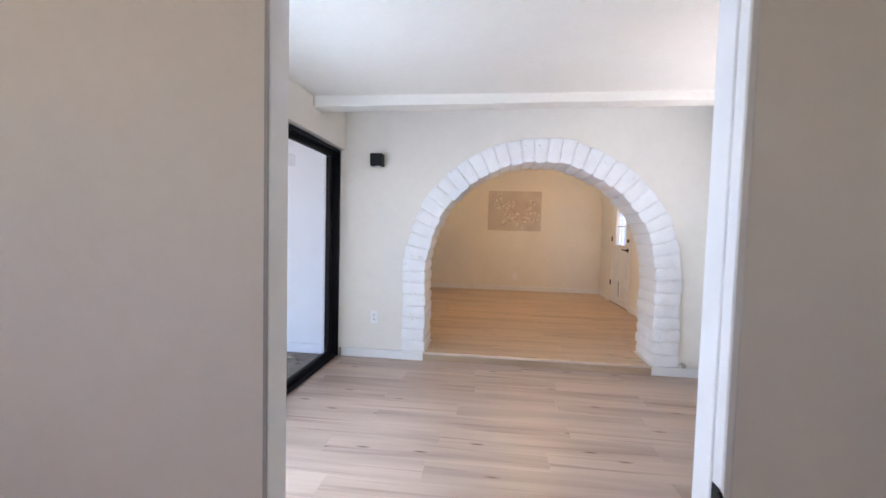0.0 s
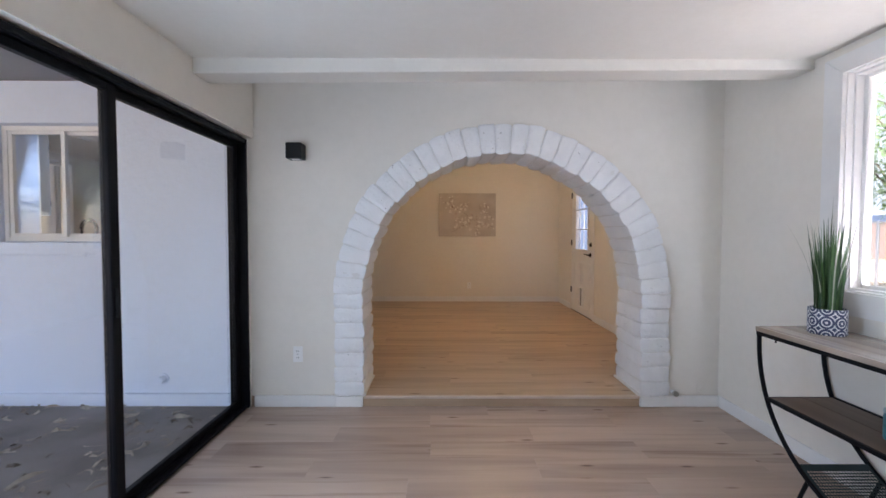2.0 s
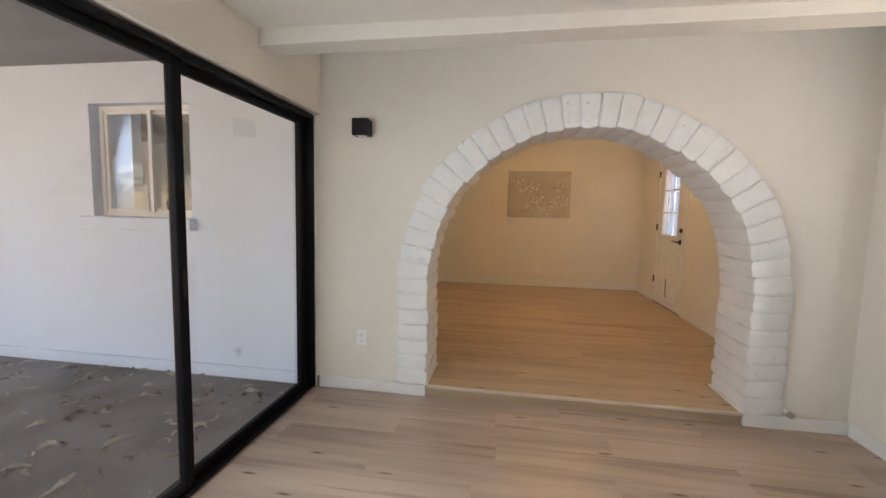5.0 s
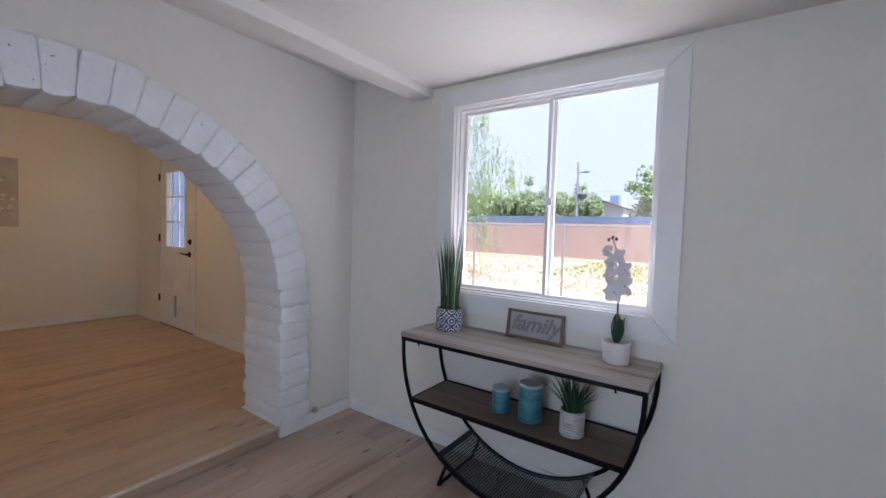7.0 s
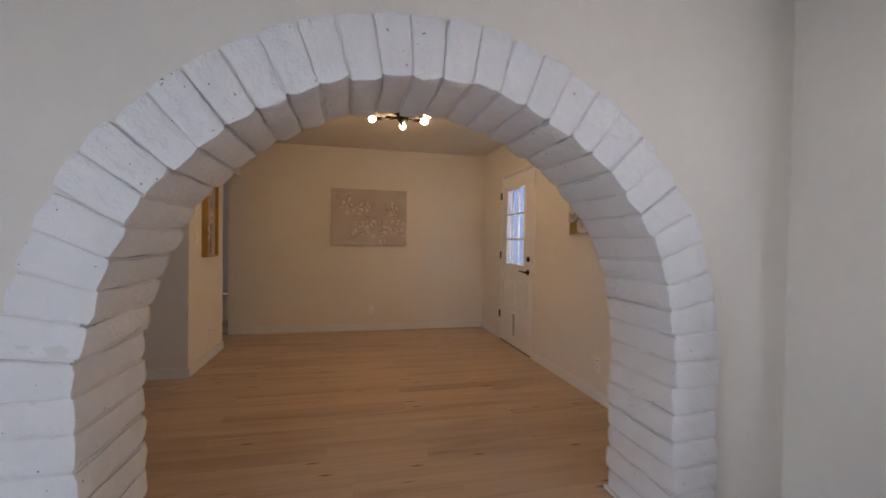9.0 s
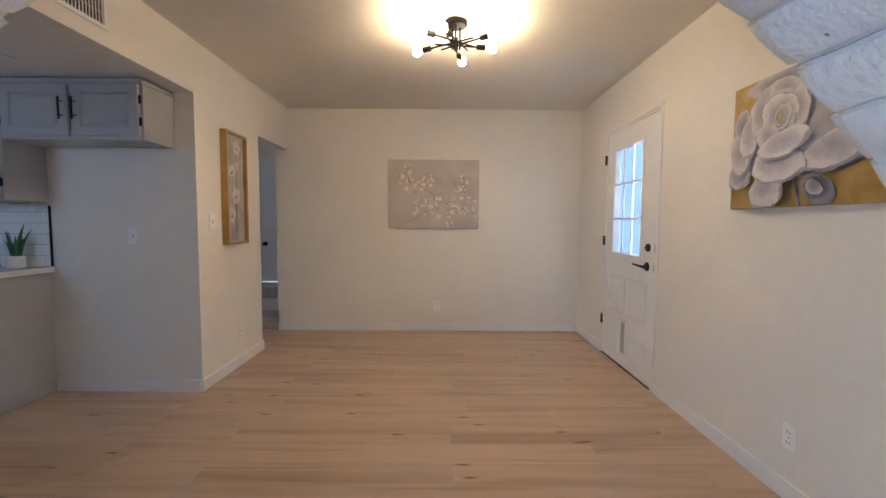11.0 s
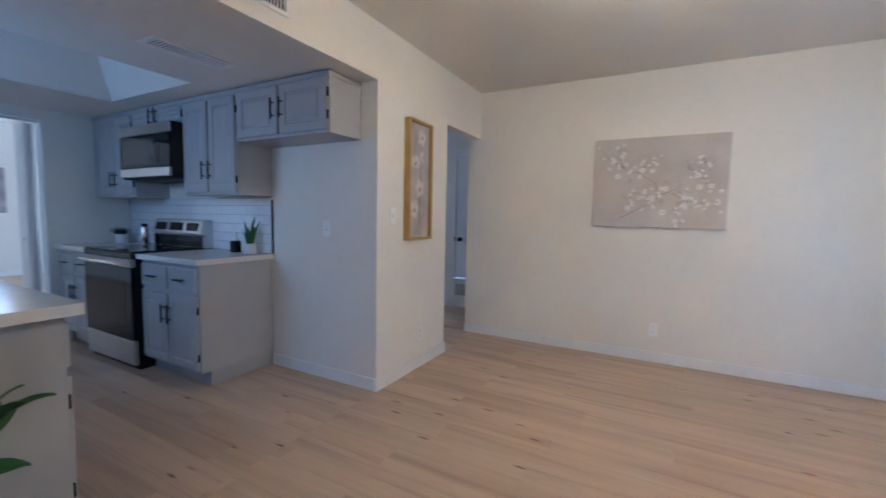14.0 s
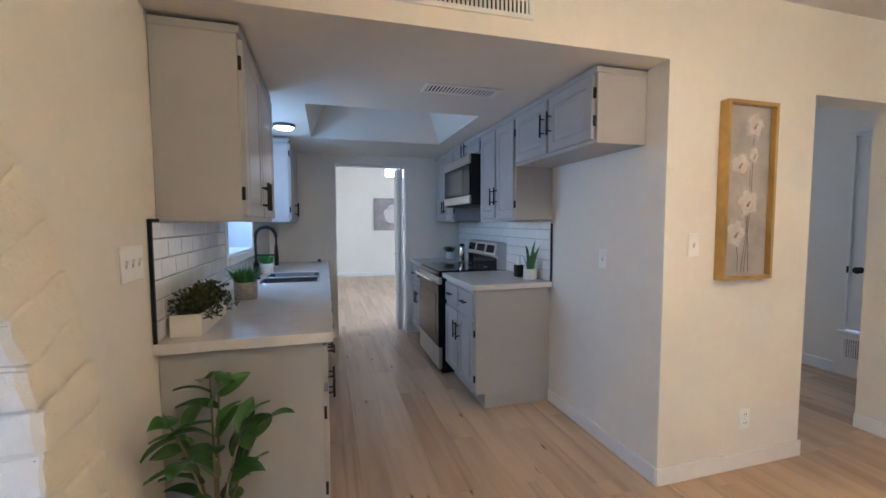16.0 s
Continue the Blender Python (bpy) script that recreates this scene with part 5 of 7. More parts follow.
def gilt_picture():
    p = thing("gilt_picture", pose(DX0 + 0.001, 7.003, 1.042, 0, 0, 90), "tall narrow flower picture in a deep gilt frame", "picture")
    w, h, t, f = 0.335, 0.897, 0.052, 0.019
    for nm, r in (("frame_rail", (0, w, -t, 0, 0, f)), ("frame_rail", (0, w, -t, 0, h - f, h)), ("frame_stile", (0, f, -t, 0, f, h - f)), ("frame_stile", (w - f, w, -t, 0, f, h - f))):
        part(nm, boxes(r, bevel=0.002), GOLD, p)
    part("canvas", boxes((f, w - f, -0.022, -0.004, f, h - f)), canvas_material("grey_canvas", [(0.3, (0.33, 0.30, 0.28)), (0.7, (0.50, 0.46, 0.43))], 6.0), p, "muted grey-beige canvas")
    rng = random.Random(4)
    b = bmesh.new()
    for sx, foot, z in ((0.205, 0.17, 0.75), (0.19, 0.15, 0.56), (0.165, 0.20, 0.36), (0.11, 0.125, 0.20)):
        tube([(foot, -0.024, 0.035), ((foot + sx) / 2 + 0.012, -0.024, z * 0.5), (sx, -0.024, z)], 0.0017, 5, b, taper=0.7)
    part("painted_stem", b, plain("painted_grey_stem", (0.25, 0.22, 0.18), 0.7), p)
    petal_mat = plain("pale_petal_paint", (0.62, 0.575, 0.53), 0.7, var=0.16, scale=22)
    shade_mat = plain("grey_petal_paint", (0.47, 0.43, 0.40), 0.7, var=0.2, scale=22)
    for cx, cz, r, tall in ((0.205, 0.785, 0.060, 1.15), (0.115, 0.585, 0.072, 0.8), (0.205, 0.635, 0.034, 1.3), (0.178, 0.395, 0.076, 1.0), (0.105, 0.235, 0.072, 1.1)):
        for ring, mat, d in ((1.0, shade_mat, 0.0), (0.78, petal_mat, 0.003)):
            b = bmesh.new()
            n, ph = 26, rng.uniform(0, 6)
            rim = []
            for k in range(n):
                a = 2 * math.pi * k / n
                f = ring * r * (1 + 0.13 * math.sin(5 * a + ph) + 0.06 * math.sin(11 * a + ph * 2))
                rim.append(b.verts.new((min(0.314, max(0.021, cx + f * math.cos(a))), -0.0245 - d, cz + f * tall * math.sin(a))))
            mid = b.verts.new((cx, -0.026 - d, cz - 0.01))
            for k in range(n):
                b.faces.new((rim[k], rim[(k + 1) % n], mid))
            part("painted_flower", b, mat, p)
        b = bmesh.new()
        tube([(cx - r * 0.12, -0.031, cz - 0.02), (cx + 0.002, -0.031, cz - 0.004), (cx + r * 0.16, -0.031, cz + 0.006)], r * 0.09, 6, b, taper=0.5)
        part("flower_heart", b, plain("brown_heart_paint", (0.36, 0.27, 0.21), 0.7), p)


gilt_picture()


# ---------------------------------------------------------------- ceiling lamp
BULB = glow("warm_bulb", (1.0, 0.685, 0.335), 32.0)


def sputnik_lamp(x, y):
    c = thing("ceiling_lamp", pose(x, y, D_CEIL), "black sputnik ceiling lamp with six lit globe bulbs", "ceiling lamp")
    part("canopy", lathe([(0, -0.001), (0.068, -0.001), (0.068, -0.024), (0.06, -0.032), (0, -0.032)], 28), BLACK, c, smooth=True)
    for k in range(3):
        a = 2.1 * k + 0.4
        part("drop_rod", tube([(0.028 * math.cos(a), 0.028 * math.sin(a), -0.03), (0.026 * math.cos(a), 0.026 * math.sin(a), -0.165)], 0.006, 8), BLACK, c)
    hub = part("hub", tube([(0, 0, -0.10), (0, 0, -0.175)], 0.014, 10), BLACK, c)
    for dx, dy, z in ((-0.224, -0.145, -0.132), (-0.103, -0.195, -0.134), (0.21, -0.15, -0.132), (0.227, 0.03, -0.136), (0.072, 0.252, -0.138), (-0.228, 0.136, -0.136)):
        d = Vector((dx, dy, 0)).normalized()
        off = Vector((-d.y, d.x, 0)) * 0.024
        r = Vector((dx, dy, 0)).length
        a, b = off - d * 0.13 + Vector((0, 0, z)), off + d * (r - 0.088) + Vector((0, 0, z))
        arm = part("arm", tube([a, b], 0.0058, 8), BLACK, c)
        part("socket", tube([b - d * 0.004, b + d * 0.055], 0.0165, 14), BLACK, arm)
        q = Vector((0, 0, 1)).rotation_difference(d).to_matrix().to_4x4()
        g = part("bulb", lathe([(0, 0.0), (0.012, 0.0), (0.013, 0.012), (0.024, 0.026), (0.0295, 0.042), (0.027, 0.058), (0.017, 0.069), (0, 0.073)], 18), BULB, arm, "lit warm white globe bulb", smooth=True, at=Matrix.Translation(b + d * 0.053) @ q)


sputnik_lamp(0.975, 6.43)


# ---------------------------------------------------------------- air grilles
def air_grille(name, m, w, h, slats, label, frame_w=0.022, tilt=24, mat=TRIM, blade=0.0068):
    g = thing(name, m, label, "air vent", "air grilles")
    part("rim", boxes((-w / 2, w / 2, -0.008, 0, -h / 2, -h / 2 + frame_w), (-w / 2, w / 2, -0.008, 0, h / 2 - frame_w, h / 2), (-w / 2, -w / 2 + frame_w, -0.008, 0, -h / 2 + frame_w, h / 2 - frame_w), (w / 2 - frame_w, w / 2, -0.008, 0, -h / 2 + frame_w, h / 2 - frame_w), bevel=0.002), mat, g)
    part("backing", boxes((-w / 2 + frame_w, w / 2 - frame_w, -0.0012, -0.0004, -h / 2 + frame_w, h / 2 - frame_w)), plain("duct_dark", (0.03, 0.03, 0.03), 0.9), g)
    first = None
    iw, ih = w - 2 * frame_w, h - 2 * frame_w
    for k in range(slats):
        x = -iw / 2 + iw * (k + 0.5) / slats
        mm = pose(x, -0.005, 0, 0, 0, tilt)
        if first is None:
            first = part("slat", boxes((-blade, blade, -0.0009, 0.0009, -ih / 2, ih / 2)), mat, g, at=mm)
        else:
            twin(first, g, mm)
    return g


g = air_grille("return_grille", pose(DX0 + 0.001, 5.66, 2.29, 0, 0, 90), 0.61, 0.20, 30, "white louvred air grille on the kitchen header")
part("cross_bar", boxes((-0.28, 0.28, -0.007, -0.0055, -0.028, -0.024), (-0.28, 0.28, -0.007, -0.0055, 0.024, 0.028)), TRIM, g)
air_grille("ceiling_vent", pose(-1.52, 5.88, K_CEIL - 0.001, 90, 0, 90), 0.46, 0.16, 20, "white louvred vent in the kitchen ceiling", tilt=-20, blade=0.0045)
air_grille("floor_vent", pose(-1.475, 9.40, 0.245), 0.26, 0.20, 14, "white louvred vent below the hall closet door", 0.02, blade=0.005)


# ---------------------------------------------------------------- hall closet door
def closet_door():
    d = thing("door_closet", pose(0, 9.40, 0), "white panelled hall closet door, closed", "door", kind="structure")
    x0, x1, z0, z1 = -1.585, -0.80, 0.405, 2.045
    part("slab", boxes((x0, x1, 0.004, 0.04, z0, z1), bevel=0.002), TRIM, d)
    part("casing", boxes((x0 - 0.014, x0 - 0.002, -0.012, 0.03, z0 - 0.01, z1 + 0.014), (x1 + 0.002, x1 + 0.014, -0.012, 0.03, z0 - 0.01, z1 + 0.014), (x0 - 0.014, x1 + 0.014, -0.012, 0.03, z1 + 0.003, z1 + 0.014)), TRIM, d)
    part("head_cap", boxes((x0 - 0.06, x1 + 0.06, -0.02, -0.0005, z1 + 0.03, z1 + 0.06), bevel=0.004), TRIM, d)
    part("sill", boxes((x0 - 0.05, x1 + 0.05, -0.028, -0.0005, z0 - 0.03, z0 - 0.012), bevel=0.004), TRIM, d)
    part("panel", boxes((-1.47, -1.25, -0.001, 0.005, 0.56, 0.72), bevel=0.002), TRIM, d, "small low louvre panel")
    k = part("knob_rose", lathe([(0, 0), (0.028, 0), (0.026, 0.008), (0.011, 0.012), (0.011, 0.03), (0.025, 0.036), (0.029, 0.048), (0.022, 0.060), (0, 0.064)], 18), MATT_BLACK, d, "black door knob", smooth=True, at=pose(-1.515, 0.004, 0.925, 90, 0, 0))
    part("keeper", boxes((x0 - 0.016, x0 - 0.001, -0.015, -0.011, 0.895, 0.955)), MATT_BLACK, d)


closet_door()

# ---------------------------------------------------------------- kitchen cabinets
def bar_pull(parent, x, y, z, length, upright=True):
    h = length / 2
    a, b = ((x, y - 0.028, z - h), (x, y - 0.028, z + h)) if upright else ((x - h, y - 0.028, z), (x + h, y - 0.028, z))
    bm = tube([a, b], 0.006, 8)
    for f in (-0.62, 0.62):
        p = (x, z + h * f) if upright else (x + h * f, z)
        tube([(p[0], y, p[1]), (p[0], y - 0.028, p[1])], 0.0045, 6, bm)
    part("handle", bm, MATT_BLACK, parent, "black bar pull", smooth=True)


def panel_front(name, parent, x0, x1, z0, z1, y, raised=True):
    """A cabinet front with a routed, raised field."""
    t = 0.019
    b = bmesh.new()
    loops = [(0.0, 0.0), (0.0, -t + 0.003), (0.003, -t)]
    m = min(0.052, (x1 - x0) * 0.22, (z1 - z0) * 0.24)
    loops += [(m, -t), (m + 0.006, -t + 0.007), (m + 0.014, -t + 0.007), (m + 0.030, -t + 0.001)] if raised else [(m * 0.5, -t), (m * 0.5 + 0.004, -t + 0.003)]
    rings = [[b.verts.new((xx, y + d, zz)) for xx, zz in ((x0 + i, z0 + i), (x1 - i, z0 + i), (x1 - i, z1 - i), (x0 + i, z1 - i))] for i, d in loops]
    for p, q in zip(rings, rings[1:]):
        for k in range(4):
            b.faces.new((p[k], p[(k + 1) % 4], q[(k + 1) % 4], q[k]))
    b.faces.new(rings[-1])
    b.faces.new(rings[0])
    return part(name, b, CABINET, parent)


def cabinet(name, m, W, D, H, doors, drawers=(), toe=0.0, label="", crown=False, group="kitchen cabinets"):
    """Back at y = 0, front towards -y. doors: x0, x1, z0, z1, hinge side, pull height as share."""
    c = thing(name, m, label, "cabinet", group)
    body = boxes((0, W, -D, 0, toe, H), bevel=0.0015)
    if toe:
        cuboid(body, 0.0, W, -D + 0.07, 0, 0, toe)
    part("body", body, CABINET, c)
    if crown:
        part("crown_strip", boxes((-0.006, W + 0.006, -D - 0.012, 0, H - 0.022, H + 0.010), bevel=0.003), CABINET, c)
    for x0, x1, z0, z1, side, share in doors:
        d = panel_front("door", c, x0, x1, z0, z1, -D)
        px = x0 + 0.028 if side == "r" else x1 - 0.028
        bar_pull(d, px, -D - 0.019, z0 + (z1 - z0) * share, 0.135)
        hx = x1 + 0.004 if side == "r" else x0 - 0.004
        for hz in (z0 + 0.09, z1 - 0.09) if z1 - z0 > 0.3 else (z0 + 0.06, z1 - 0.06):
            part("hinge", boxes((hx - 0.007, hx + 0.007, -D - 0.012, -D + 0.001, hz - 0.026, hz + 0.026), bevel=0.002), MATT_BLACK, d, "black overlay hinge")
    for x0, x1, z0, z1 in drawers:
        d = panel_front("drawer", c, x0, x1, z0, z1, -D, False)
        bar_pull(d, (x0 + x1) / 2, -D - 0.019, (z0 + z1) / 2, 0.10, False)
    return c


N = KY1 - 0.0025
# north side, from the refrigerator space westwards
cabinet("wall_cabinet", pose(-1.852, N, 1.73), 0.888, 0.29, 0.362, [(0.02, 0.432, 0.02, 0.335, "l", 0.52), (0.456, 0.868, 0.02, 0.335, "r", 0.52)], label="grey two-door wall cabinet above the refrigerator space", crown=True)
cabinet("wall_cabinet", pose(-2.515, N, 1.355), 0.66, 0.29, 0.737, [(0.015, 0.318, 0.02, 0.70, "l", 0.24), (0.342, 0.645, 0.02, 0.70, "r", 0.24)], label="grey tall two-door wall cabinet beside the microwave", crown=True)
cabinet("wall_cabinet", pose(-3.283, N, 1.935), 0.764, 0.29, 0.157, [(0.015, 0.37, 0.012, 0.125, "l", 0.5), (0.394, 0.749, 0.012, 0.125, "r", 0.5)], label="grey shallow wall cabinet above the microwave", crown=True)
cabinet("wall_cabinet", pose(-4.026, N, 1.345), 0.739, 0.29, 0.747, [(0.12, 0.42, 0.02, 0.71, "l", 0.2), (0.44, 0.724, 0.02, 0.71, "r", 0.2)], label="grey two-door wall cabinet in the kitchen corner", crown=True)
cabinet("base_cabinet", pose(-2.592, N, 0), 0.722, 0.585, 0.862, [(0.02, 0.352, 0.125, 0.635, "l", 0.72), (0.372, 0.702, 0.125, 0.635, "r", 0.72)], [(0.02, 0.352, 0.67, 0.83), (0.372, 0.702, 0.67, 0.83)], 0.105, "grey base cabinet with two drawers beside the range")
cabinet("base_cabinet", pose(-4.026, N, 0), 0.652, 0.585, 0.862, [(0.02, 0.316, 0.125, 0.635, "l", 0.72), (0.336, 0.632, 0.125, 0.635, "r", 0.72)], [(0.02, 0.316, 0.67, 0.83), (0.336, 0.632, 0.67, 0.83)], 0.105, "grey base cabinet in the kitchen corner")
tagged(part("countertop", boxes((-2.60, -1.838, 6.062, N, 0.862, 0.902), bevel=0.004, seg=2), QUARTZ), "white quartz countertop beside the range", "countertop")
tagged(part("countertop", boxes((-4.027, -3.372, 6.062, N, 0.862, 0.902), bevel=0.004, seg=2), QUARTZ), "white quartz countertop in the kitchen corner", "countertop")

# south side, under and beside the kitchen window (fronts face north)
S0 = DY0 + 0.0025
cabinet("wall_cabinet", pose(-0.966, S0, 1.346, 0, 0, 180), 0.90, 0.295, 0.737, [(0.015, 0.435, 0.02, 0.70, "l", 0.15), (0.459, 0.885, 0.02, 0.70, "r", 0.15)], label="beige-lit grey wall cabinet above the tiles", crown=True)
cabinet("wall_cabinet", pose(-3.12, S0, 1.346, 0, 0, 180), 0.905, 0.295, 0.737, [(0.015, 0.435, 0.02, 0.70, "l", 0.15), (0.459, 0.885, 0.02, 0.70, "r", 0.15)], label="grey wall cabinet past the kitchen window", crown=True)
for k, (x, w) in enumerate(((-0.925, 0.90), (-1.827, 0.42), (-2.249, 0.86), (-3.111, 0.90))):
    half = w / 2
    cabinet("base_cabinet", pose(x, S0, 0, 0, 0, 180), w, 0.585, 0.862, [(0.02, half - 0.01, 0.125, 0.635, "l", 0.75), (half + 0.01, w - 0.02, 0.125, 0.635, "r", 0.75)] if w > 0.5 else [(0.02, w - 0.02, 0.125, 0.635, "l", 0.75)],
            [(0.02, half - 0.01, 0.67, 0.83), (half + 0.01, w - 0.02, 0.67, 0.83)] if w > 0.5 else [(0.02, w - 0.02, 0.67, 0.83)], 0.105, ("grey end base cabinet behind the leafy plant", "narrow grey base cabinet", "grey sink base cabinet", "grey base cabinet at the kitchen's end")[k])
SKX0, SKX1, SKY0, SKY1 = -2.98, -2.35, 4.625, 5.035
tagged(part("countertop", pierced(2, (0.862, 0.902), (-4.027, -0.880, S0, 5.12), (SKX0, SKX1, SKY0, SKY1)), QUARTZ), "white quartz countertop with an undermount sink", "countertop")


# the shade inside the bowls is put into a darker steel than the rim's
BOWL_STEEL = plain("satin_bowl_steel", (0.15, 0.15, 0.16), 0.30, 1.0, var=0.08, bump=0.03)


def double_sink():
    s = thing("kitchen_sink", pose(0, 0, 0), "stainless double-bowl undermount sink", "sink")
    mid = (SKX0 + SKX1) / 2
    for a, b in ((SKX0 + 0.004, mid - 0.014), (mid + 0.014, SKX1 - 0.004)):
        q = bmesh.new()
        loops = [(-0.001, 0.9035), (0.004, 0.80), (0.012, 0.72), (0.04, 0.70)]
        rings = []
        for i, z in loops:
            r = []
            for cx, cy, a0 in ((b - 0.05, SKY1 - 0.054, 0), (a + 0.05, SKY1 - 0.054, 90), (a + 0.05, SKY0 + 0.054, 180), (b - 0.05, SKY0 + 0.054, 270)):
                for k in range(5):
                    g = math.radians(a0 + 22.5 * k)
                    r.append(q.verts.new((cx + (0.05 - i) * math.cos(g), cy + (0.05 - i) * math.sin(g), z)))
            rings.append(r)
        for u, v in zip(rings, rings[1:]):
            for k in range(20):
                q.faces.new((u[k], u[(k + 1) % 20], v[(k + 1) % 20], v[k]))
        q.faces.new(rings[-1])
        lip = [v.co.copy() for v in rings[0]]
        bowl = part("bowl", q, BOWL_STEEL, s, smooth=True)
        part("drain", lathe([(0.04, 0.7005), (0.04, 0.703), (0.03, 0.702), (0, 0.7015)], 16, (a + b) / 2, (SKY0 + SKY1) / 2), CHROME, bowl)
        part("rim", tube(lip, 0.0045, 6, closed=True), STEEL, bowl, "bright steel lip", smooth=True)
    part("divider", boxes((mid - 0.013, mid + 0.013, SKY0 + 0.004, SKY1 - 0.004, 0.74, 0.9025), bevel=0.004), STEEL, s)
    part("flange", boxes((SKX0, SKX0 + 0.006, SKY0, SKY1, 0.845, 0.901), (SKX1 - 0.006, SKX1, SKY0, SKY1, 0.845, 0.901), (SKX0 + 0.006, SKX1 - 0.006, SKY0, SKY0 + 0.006, 0.845, 0.901), (SKX0 + 0.006, SKX1 - 0.006, SKY1 - 0.006, SKY1, 0.845, 0.901)), STEEL, s)


double_sink()


def spring_faucet(x, y):
    f = thing("kitchen_faucet", pose(x, y, 0.902), "tall matt black gooseneck kitchen faucet", "faucet")
    part("base", lathe([(0, 0), (0.03, 0), (0.03, 0.006), (0.022, 0.012), (0.02, 0.13), (0, 0.13)], 20), MATT_BLACK, f, smooth=True)
    arc = [(0, 0, 0.12), (0, 0, 0.33)] + [(0, 0.075 - 0.075 * math.cos(a), 0.33 + 0.075 * math.sin(a)) for a in (k * math.pi / 12 for k in range(1, 13))] + [(0, 0.15, 0.25)]
    part("gooseneck", tube(arc, 0.0085, 10), MATT_BLACK, f, smooth=True)
    coil = []
    for k in range(330):
        g = 0.02 + 0.94 * k / 330 * (len(arc) - 1)
        i = min(int(g), len(arc) - 2)
        c, d = Vector(arc[i]).lerp(Vector(arc[i + 1]), g - i), (Vector(arc[i + 1]) - Vector(arc[i])).normalized()
        turn = k * 0.9
        coil.append(c + Vector((1, 0, 0)) * 0.0125 * math.cos(turn) + d.cross(Vector((1, 0, 0))) * 0.0125 * math.sin(turn))
    part("spring", tube(coil, 0.0026, 5), MATT_BLACK, f, "coiled black spring round the neck", smooth=True)
    part("spray_head", lathe([(0, 0.10), (0.013, 0.10), (0.017, 0.115), (0.016, 0.20), (0.011, 0.26), (0, 0.26)], 16, 0, 0.15), MATT_BLACK, f, smooth=True)
    part("holder_arm", tube([(0, 0, 0.185), (0, 0.14, 0.185)], 0.006, 8), MATT_BLACK, f)
    part("lever", tube([(0.02, 0, 0.09), (0.05, 0, 0.10), (0.06, 0.01, 0.165)], 0.006, 8), MATT_BLACK, f, smooth=True)


spring_faucet(-2.66, 4.568)


def electric_range():
    r = thing("electric_range", pose(-2.990, N, 0), "stainless electric range with black glass cooktop", "range")
    w = 0.378
    part("body", boxes((-w, w, -0.62, -0.012, 0.0, 0.905), bevel=0.003), MATT_BLACK, r, "black enamel sides")
    part("cooktop", boxes((-w, w, -0.645, -0.09, 0.905, 0.916), bevel=0.003), DARK_GLASS, r, "black glass cooktop")
    d = part("oven_door", boxes((-w, w, -0.655, -0.622, 0.235, 0.795), bevel=0.004, seg=2), DARK_GLASS, r, "black glass oven door")
    part("door_top_band", boxes((-w, w, -0.655, -0.622, 0.796, 0.855), bevel=0.004), STEEL, d, "stainless band behind the handle")
    part("oven_window", boxes((-w + 0.10, w - 0.10, -0.6565, -0.654, 0.33, 0.70), bevel=0.001), DARK_GLASS, d, "dark oven window")
    hb = tube([(-w + 0.03, -0.655, 0.822), (-w + 0.045, -0.70, 0.828), (-w + 0.10, -0.708, 0.83), (w - 0.10, -0.708, 0.83), (w - 0.045, -0.70, 0.828), (w - 0.03, -0.655, 0.822)], 0.012, 10)
    part("handle", hb, CHROME, d, "steel bar handle", smooth=True)
    part("control_lip", boxes((-w, w, -0.652, -0.622, 0.86, 0.902), bevel=0.003), DARK_GLASS, r)
    part("storage_drawer", boxes((-w, w, -0.652, -0.622, 0.04, 0.228), bevel=0.005, seg=2), STEEL, r, "stainless storage drawer")
    g = bmesh.new()
    pr = [(-0.105, 0.906), (-0.105, 0.99), (-0.085, 1.02), (-0.125, 1.035), (-0.100, 1.145), (-0.085, 1.155), (-0.03, 1.155), (-0.012, 1.14), (-0.012, 0.906)]
    a = [[g.verts.new((x, y, z)) for y, z in pr] for x in (-w, w)]
    for k in range(len(pr)):
        g.faces.new((a[0][k], a[0][(k + 1) % len(pr)], a[1][(k + 1) % len(pr)], a[1][k]))
    g.faces.new(a[0])
    g.faces.new(a[1])
    bg = part("backguard", g, STEEL, r, "stainless control backguard")
    part("backguard_base", boxes((-w + 0.002, w - 0.002, -0.111, -0.106, 0.917, 1.012)), DARK_GLASS, r)
    for x, hw in ((0, 0.10), (-0.245, 0.085), (0.245, 0.085)):
        part("control_panel", boxes((-hw, hw, -0.004, 0.0, -0.035, 0.035), bevel=0.004), DARK_GLASS, bg, at=pose(x, -0.1135, 1.09, -12))
    for x, y, rad in ((-0.19, -0.48, 0.10), (0.19, -0.48, 0.085), (-0.19, -0.22, 0.075), (0.19, -0.22, 0.09)):
        part("burner_ring", lathe([(rad, 0.9164), (rad - 0.004, 0.9166), (rad - 0.006, 0.9164)], 32, x, y), plain("grey_print", (0.12, 0.12, 0.12), 0.3), r)


electric_range()


